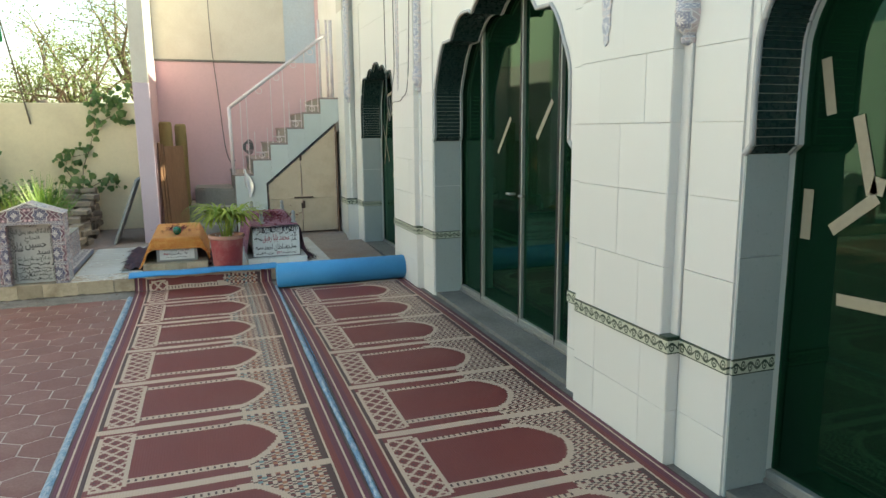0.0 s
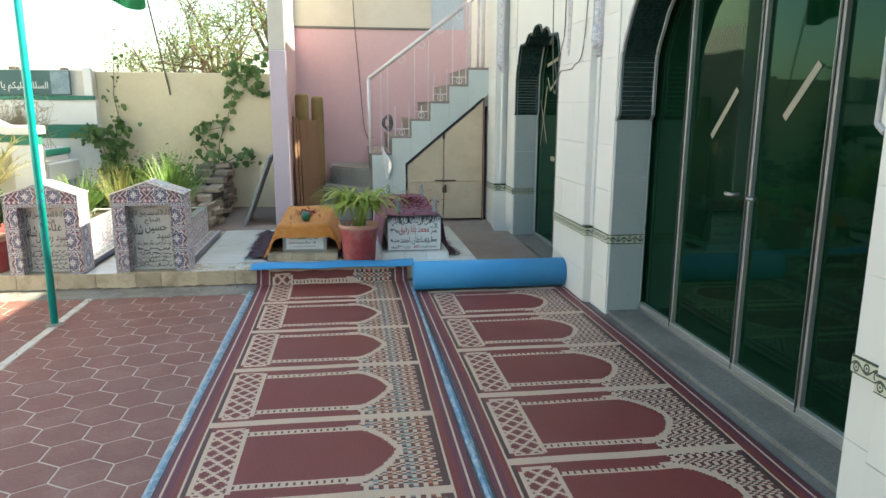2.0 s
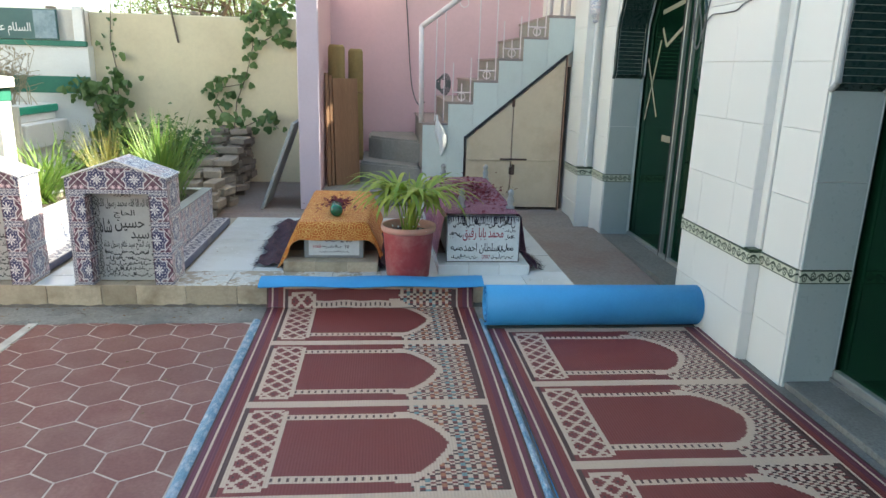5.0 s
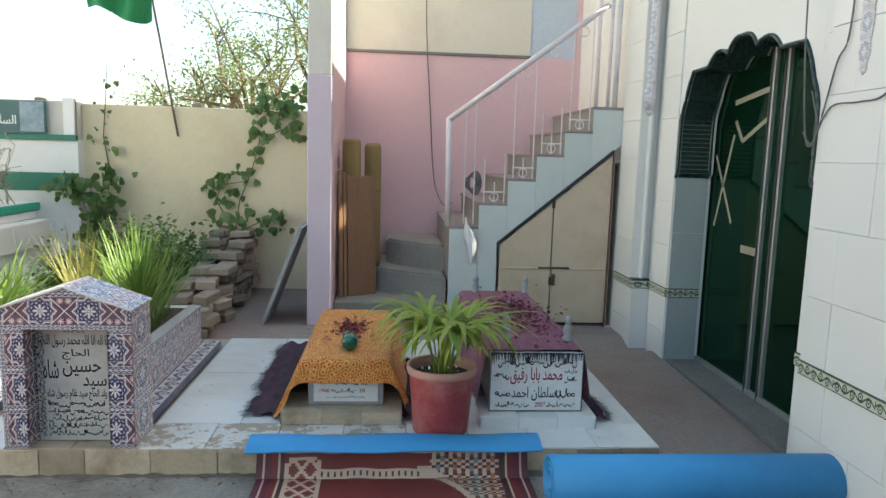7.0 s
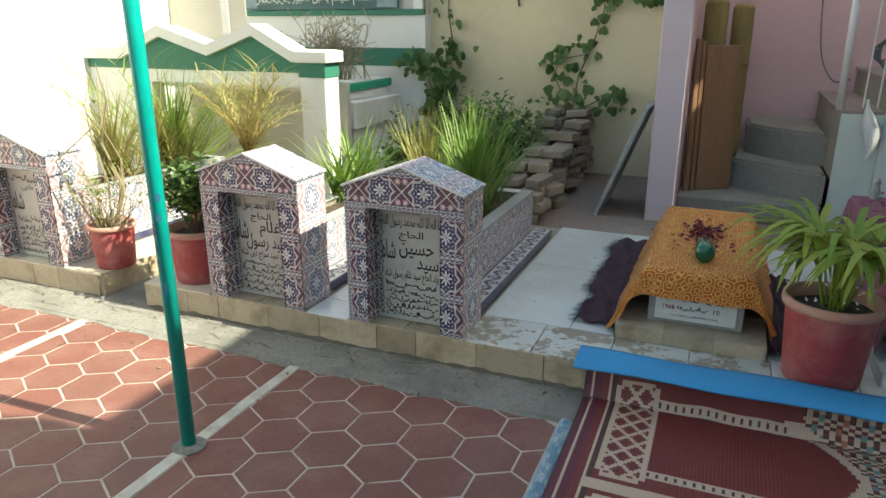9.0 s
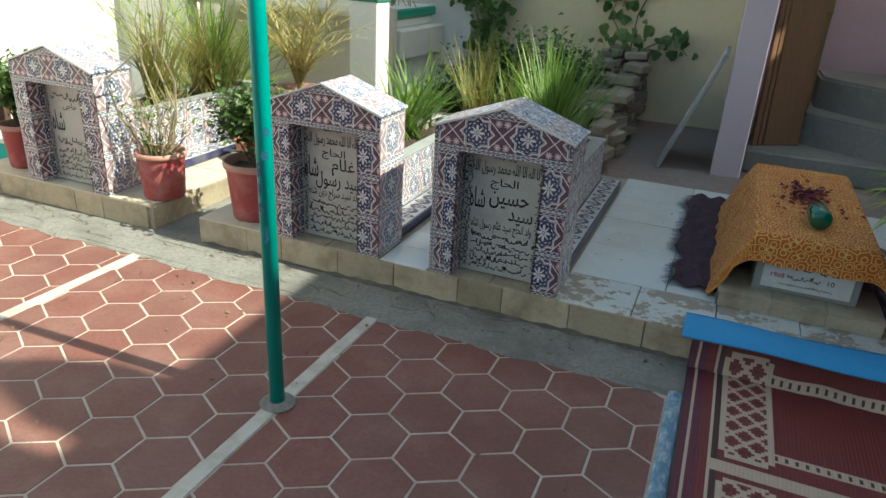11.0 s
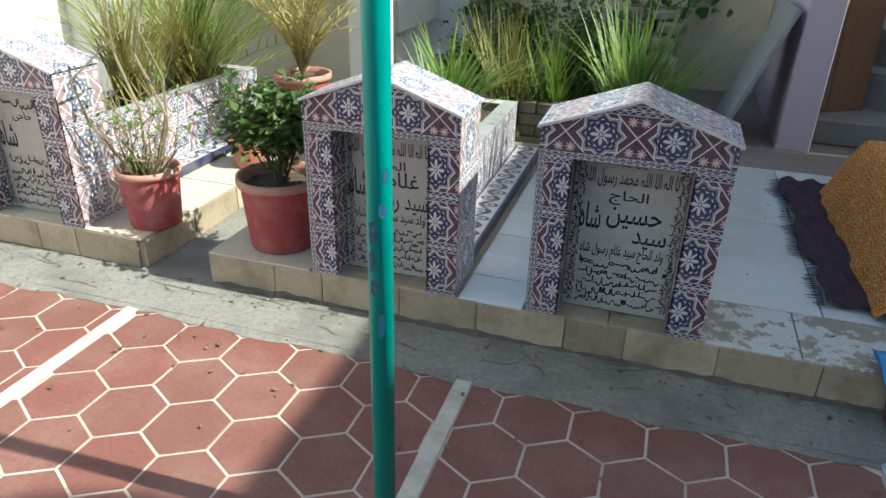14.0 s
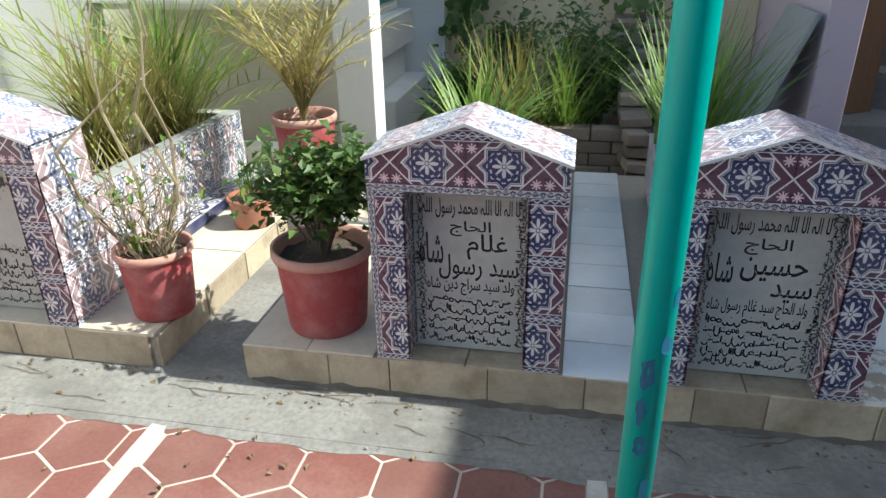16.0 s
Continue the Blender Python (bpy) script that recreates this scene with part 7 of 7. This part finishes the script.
# dark cracks and smears on the cement strip
rnd = random.Random(98)
bm = bmesh.new()
for _ in range(26):
    x, y = rnd.uniform(-4.6, -0.9), rnd.uniform(6.74, 6.93)
    heading = rnd.uniform(-0.35, 0.35)
    pts = [Vector((x, y, 0.0072))]
    for _ in range(rnd.randrange(4, 11)):
        heading += rnd.gauss(0, 0.35)
        q = pts[-1] + Vector((math.cos(heading), math.sin(heading) * 0.5, 0)) * rnd.uniform(0.015, 0.045)
        pts.append(Vector((q.x, min(6.94, max(6.72, q.y)), 0.0072)))
    prev = None
    for k, p in enumerate(pts):
        w = rnd.uniform(0.0015, 0.006) * math.sin(math.pi * (k + 0.5) / len(pts)) + 0.0006
        cur = (bm.verts.new(p + Vector((0, w, 0))), bm.verts.new(p - Vector((0, w, 0))))
        if prev:
            bm.faces.new((prev[1], cur[1], cur[0], prev[0]))
        prev = cur
part("crack", bm, M_MUD, apron, "dark cracks in the cement")

# ragged bead of dark mud along the foot of the kerb
bm = bmesh.new()
n = 330
rings = []
for k in range(n + 1):
    x = -3.04 + 3.7 * k / n
    w = max(0.002, 0.012 + 0.022 * noise.noise(Vector((x * 4.3, 1.1, 0))) + 0.012 * noise.noise(Vector((x * 17, 5.0, 0))))
    rings.append([bm.verts.new((x, PLAT_Y + 0.004, 0.009 + w * 0.9)), bm.verts.new((x, PLAT_Y - w * 0.45, 0.0075 + w * 0.5)), bm.verts.new((x, PLAT_Y - w * 1.2, 0.0065))])
for a, b in zip(rings, rings[1:]):
    for k in range(2):
        bm.faces.new((a[k], a[k + 1], b[k + 1], b[k]))
bmesh.ops.recalc_face_normals(bm, faces=bm.faces[:])
part("mud_line", bm, M_MUD, apron, "dark mud in the joint under the kerb")

# ---- tiles of walls, platforms and floor ----
for k, (y0, y1, fx) in enumerate(PROUD[1:]):
    face_tiles(y0, y1, fx, wall, 0.41, 0.012, 1 + k, 0.0, 0.59)
    face_tiles(y0 + NOTCH, y1, fx, wall, 0.41, 0.012, 11 + k, 0.59, 9.0)
    part("ledge", box(fx - 0.006, FACE + 0.06, y0 - 0.004, y0 + NOTCH, 0.59, 0.602, 0.002), M_BAND, wall)
    for z0, z1 in zip(JOINTS_Z, JOINTS_Z[1:]):
        ys = y0 if z1 <= 0.59 else y0 + NOTCH
        for yy, d in ((ys, -1), (y1, 1)):
            if (z0, z1) == (0.525, 0.59) and d < 0:
                bm = slab_uv([(fx - 0.006, yy - 0.008, z0), (FACE + 0.056, yy - 0.008, z0), (FACE + 0.056, yy - 0.008, z1), (fx - 0.006, yy - 0.008, z1)], [(0, 0), (0.7, 0), (0.7, 1), (0, 1)], (0, 0.008, 0))
                part("border_tile", bm, M_BAND, wall, "green scroll border tile")
                continue
            part("return_tile", box(fx + 0.002, FACE + 0.06, min(yy, yy + d * 0.004), max(yy, yy + d * 0.004), z0 + 0.001, z1 - 0.001), M_WHITE_TILE, wall)
for a, b, sd in ((2.09, 2.385, 4), (3.185, 3.367, 5), (5.805, 6.115, 6), (6.925, 7.05, 7), (8.69, 9.015, 8)):
    face_tiles(a, b, FACE + 0.06, wall, 0.33, 0.01, sd)
# horizontal joints over the arches
bm = bmesh.new()
for z in (2.72, 3.02, 3.32):
    for _, c, h, rise, _ in DOORS:
        if z > SPRING + rise:
            box(FACE + 0.068, FACE + 0.0705, c - h, c + h, z, z + 0.003, bm=bm)
part("joint_lines", bm, M_JOINT, wall)


def kerb_tiles(x0, x1, parent, seed):
    rnd = random.Random(seed)
    x = x0
    while x < x1 - 0.05:
        w = min(rnd.choice((0.20, 0.29, 0.30, 0.31)), x1 - x)
        part("kerb_tile", box(x + 0.0015, x + w - 0.0015, PLAT_Y + rnd.uniform(-0.002, 0.002), PLAT_Y + 0.012, 0.007, PLAT_Z - 0.004 - rnd.uniform(0, 0.004), 0.002), M_BEIGE_TILE, parent)
        x += w


kerb_tiles(-3.06, 1.22, platform, 1)
kerb_tiles(-4.7, -3.376, platform2, 2)


def top_tiles(x0, x1, y0, y1, size_x, size_y, parent, m, seed, z=PLAT_Z):
    rnd = random.Random(seed)
    nx, ny = max(1, round((x1 - x0) / size_x)), max(1, round((y1 - y0) / size_y))
    dx, dy = (x1 - x0) / nx, (y1 - y0) / ny
    bm = box(-dx / 2 + 0.002, dx / 2 - 0.002, -dy / 2 + 0.002, dy / 2 - 0.002, -0.012, 0, 0.0012)
    me = mesh_of(bm, "floor_tile", m)
    for i in range(nx):
        for j in range(ny):
            ob = new("floor_tile", me)
            ob.parent = parent
            ob.matrix_basis = pose(x0 + dx * (i + 0.5), y0 + dy * (j + 0.5), z + rnd.uniform(-0.0015, 0.001), rnd.uniform(-0.15, 0.15), rnd.uniform(-0.15, 0.15), 0)


top_tiles(-1.24, 0.0, PLAT_Y, 7.25, 0.30, 0.30, platform, M_FLAKING, 3)
top_tiles(0.0, 1.22, PLAT_Y, 7.25, 0.30, 0.30, platform, M_FLOOR_TILE, 9)
top_tiles(-1.24, 1.22, 7.25, 8.86, 0.41, 0.40, platform, M_FLOOR_TILE, 10)
top_tiles(-3.06, -2.62, PLAT_Y, 8.86, 0.22, 0.30, platform, M_CREAM_TILE, 4)
top_tiles(-2.04, -1.81, PLAT_Y, 8.86, 0.30, 0.20, platform, M_FLOOR_TILE, 5)
top_tiles(-2.61, -2.05, PLAT_Y, 7.2, 0.30, 0.30, platform, M_BEIGE_TILE, 6)
top_tiles(-1.80, -1.245, PLAT_Y, 7.2, 0.30, 0.30, platform, M_BEIGE_TILE, 7)
top_tiles(-4.7, -3.376, PLAT_Y, 8.6, 0.33, 0.33, platform2, M_CREAM_TILE, 8)
for k in range(5):
    part("kerb_tile", box(-3.376, -3.37, PLAT_Y + 0.012 + 0.33 * k, PLAT_Y + 0.33 * (k + 1), 0.007, PLAT_Z - 0.014, 0.001), M_BEIGE_TILE, platform2)
for k in range(6):
    part("kerb_tile", box(1.22, 1.226, PLAT_Y + 0.012 + 0.31 * k, PLAT_Y + 0.31 * (k + 1), 0.007, PLAT_Z - 0.014, 0.001), M_FLOOR_TILE, platform)

# hexagons, cut off at the strips and edges


def clipped(poly, x0, x1, y0, y1):
    for axis, limit, keep in ((0, x0, 1), (0, x1, -1), (1, y0, 1), (1, y1, -1)):
        out = []
        for i, p in enumerate(poly):
            q = poly[(i + 1) % len(poly)]
            pin, qin = (p[axis] - limit) * keep >= 0, (q[axis] - limit) * keep >= 0
            if pin:
                out.append(p)
            if pin != qin:
                f = (limit - p[axis]) / (q[axis] - p[axis])
                out.append((p[0] + (q[0] - p[0]) * f, p[1] + (q[1] - p[1]) * f))
        poly = out
        if len(poly) < 3:
            return []
    return poly


def hex_piece(poly, bm):
    cx_, cy_ = sum(p[0] for p in poly) / len(poly), sum(p[1] for p in poly) / len(poly)
    ring0 = [bm.verts.new((x, y, -0.004)) for x, y in poly]
    ring1 = [bm.verts.new((x, y, -0.0012)) for x, y in poly]
    ring2 = [bm.verts.new((cx_ + (x - cx_) * 0.985, cy_ + (y - cy_) * 0.985, 0.0002)) for x, y in poly]
    n = len(poly)
    for a, b in ((ring0, ring1), (ring1, ring2)):
        for i in range(n):
            bm.faces.new((a[i], a[(i + 1) % n], b[(i + 1) % n], b[i]))
    bm.faces.new(ring2)


whole = None
rest = bmesh.new()
rnd = random.Random(77)
for px0, px1, ex, ey, pitch in ((-5.7, -4.53, -4.6, 6.395, 0.2213), (-4.47, -3.25, -3.40, 6.395, 0.2213), (-3.19, -1.96, -2.182, 6.395, 0.2213), (-1.90, -0.742, -1.358, 6.577, 0.217)):
    side_len = pitch / math.sqrt(3)
    rowp = side_len * 1.5
    whole = None
    r = -60
    while True:
        cy_ = ey + r * rowp
        if cy_ > APRON_Y + 0.2:
            break
        for k in range(-30, 30):
            cx_ = ex + pitch * (k + 0.5) + (pitch / 2 if r % 2 else 0)
            if cx_ < px0 - 0.12 or cx_ > px1 + 0.12 or cy_ < -3.0:
                continue
            s = side_len - 0.0048
            full = [(cx_ + s * math.cos(math.radians(30 + 60 * q)), cy_ + s * math.sin(math.radians(30 + 60 * q))) for q in range(6)]
            poly = clipped(full, px0, px1, -3.0, APRON_Y - 0.006)
            if len(poly) < 3:
                continue
            area = abs(sum(poly[i][0] * poly[(i + 1) % len(poly)][1] - poly[(i + 1) % len(poly)][0] * poly[i][1] for i in range(len(poly)))) / 2
            if area < 0.0012:
                continue
            if cy_ > 4.6 and -4.5 < cx_:
                local = [(x - cx_, y - cy_) for x, y in poly]
                same = all(abs(a[0] - b[0]) < 1e-9 and abs(a[1] - b[1]) < 1e-9 for a, b in zip(poly, full)) and len(poly) == 6
                if same and whole is not None:
                    ob = new("hexagon_tile", whole)
                else:
                    b = bmesh.new()
                    hex_piece(local, b)
                    me = mesh_of(b, "hexagon_tile", M_HEX)
                    if same:
                        whole = me
                    ob = new("hexagon_tile", me)
                ob.parent = courtyard
                ob.matrix_basis = pose(cx_, cy_, rnd.uniform(-0.0004, 0.0005), rnd.uniform(-0.15, 0.15), rnd.uniform(-0.15, 0.15), 0)
            else:
                hex_piece(poly, rest)
        r += 1
ob = part("hexagon_tiles", rest, M_HEX, courtyard)
ob["kind"] = "stuff"
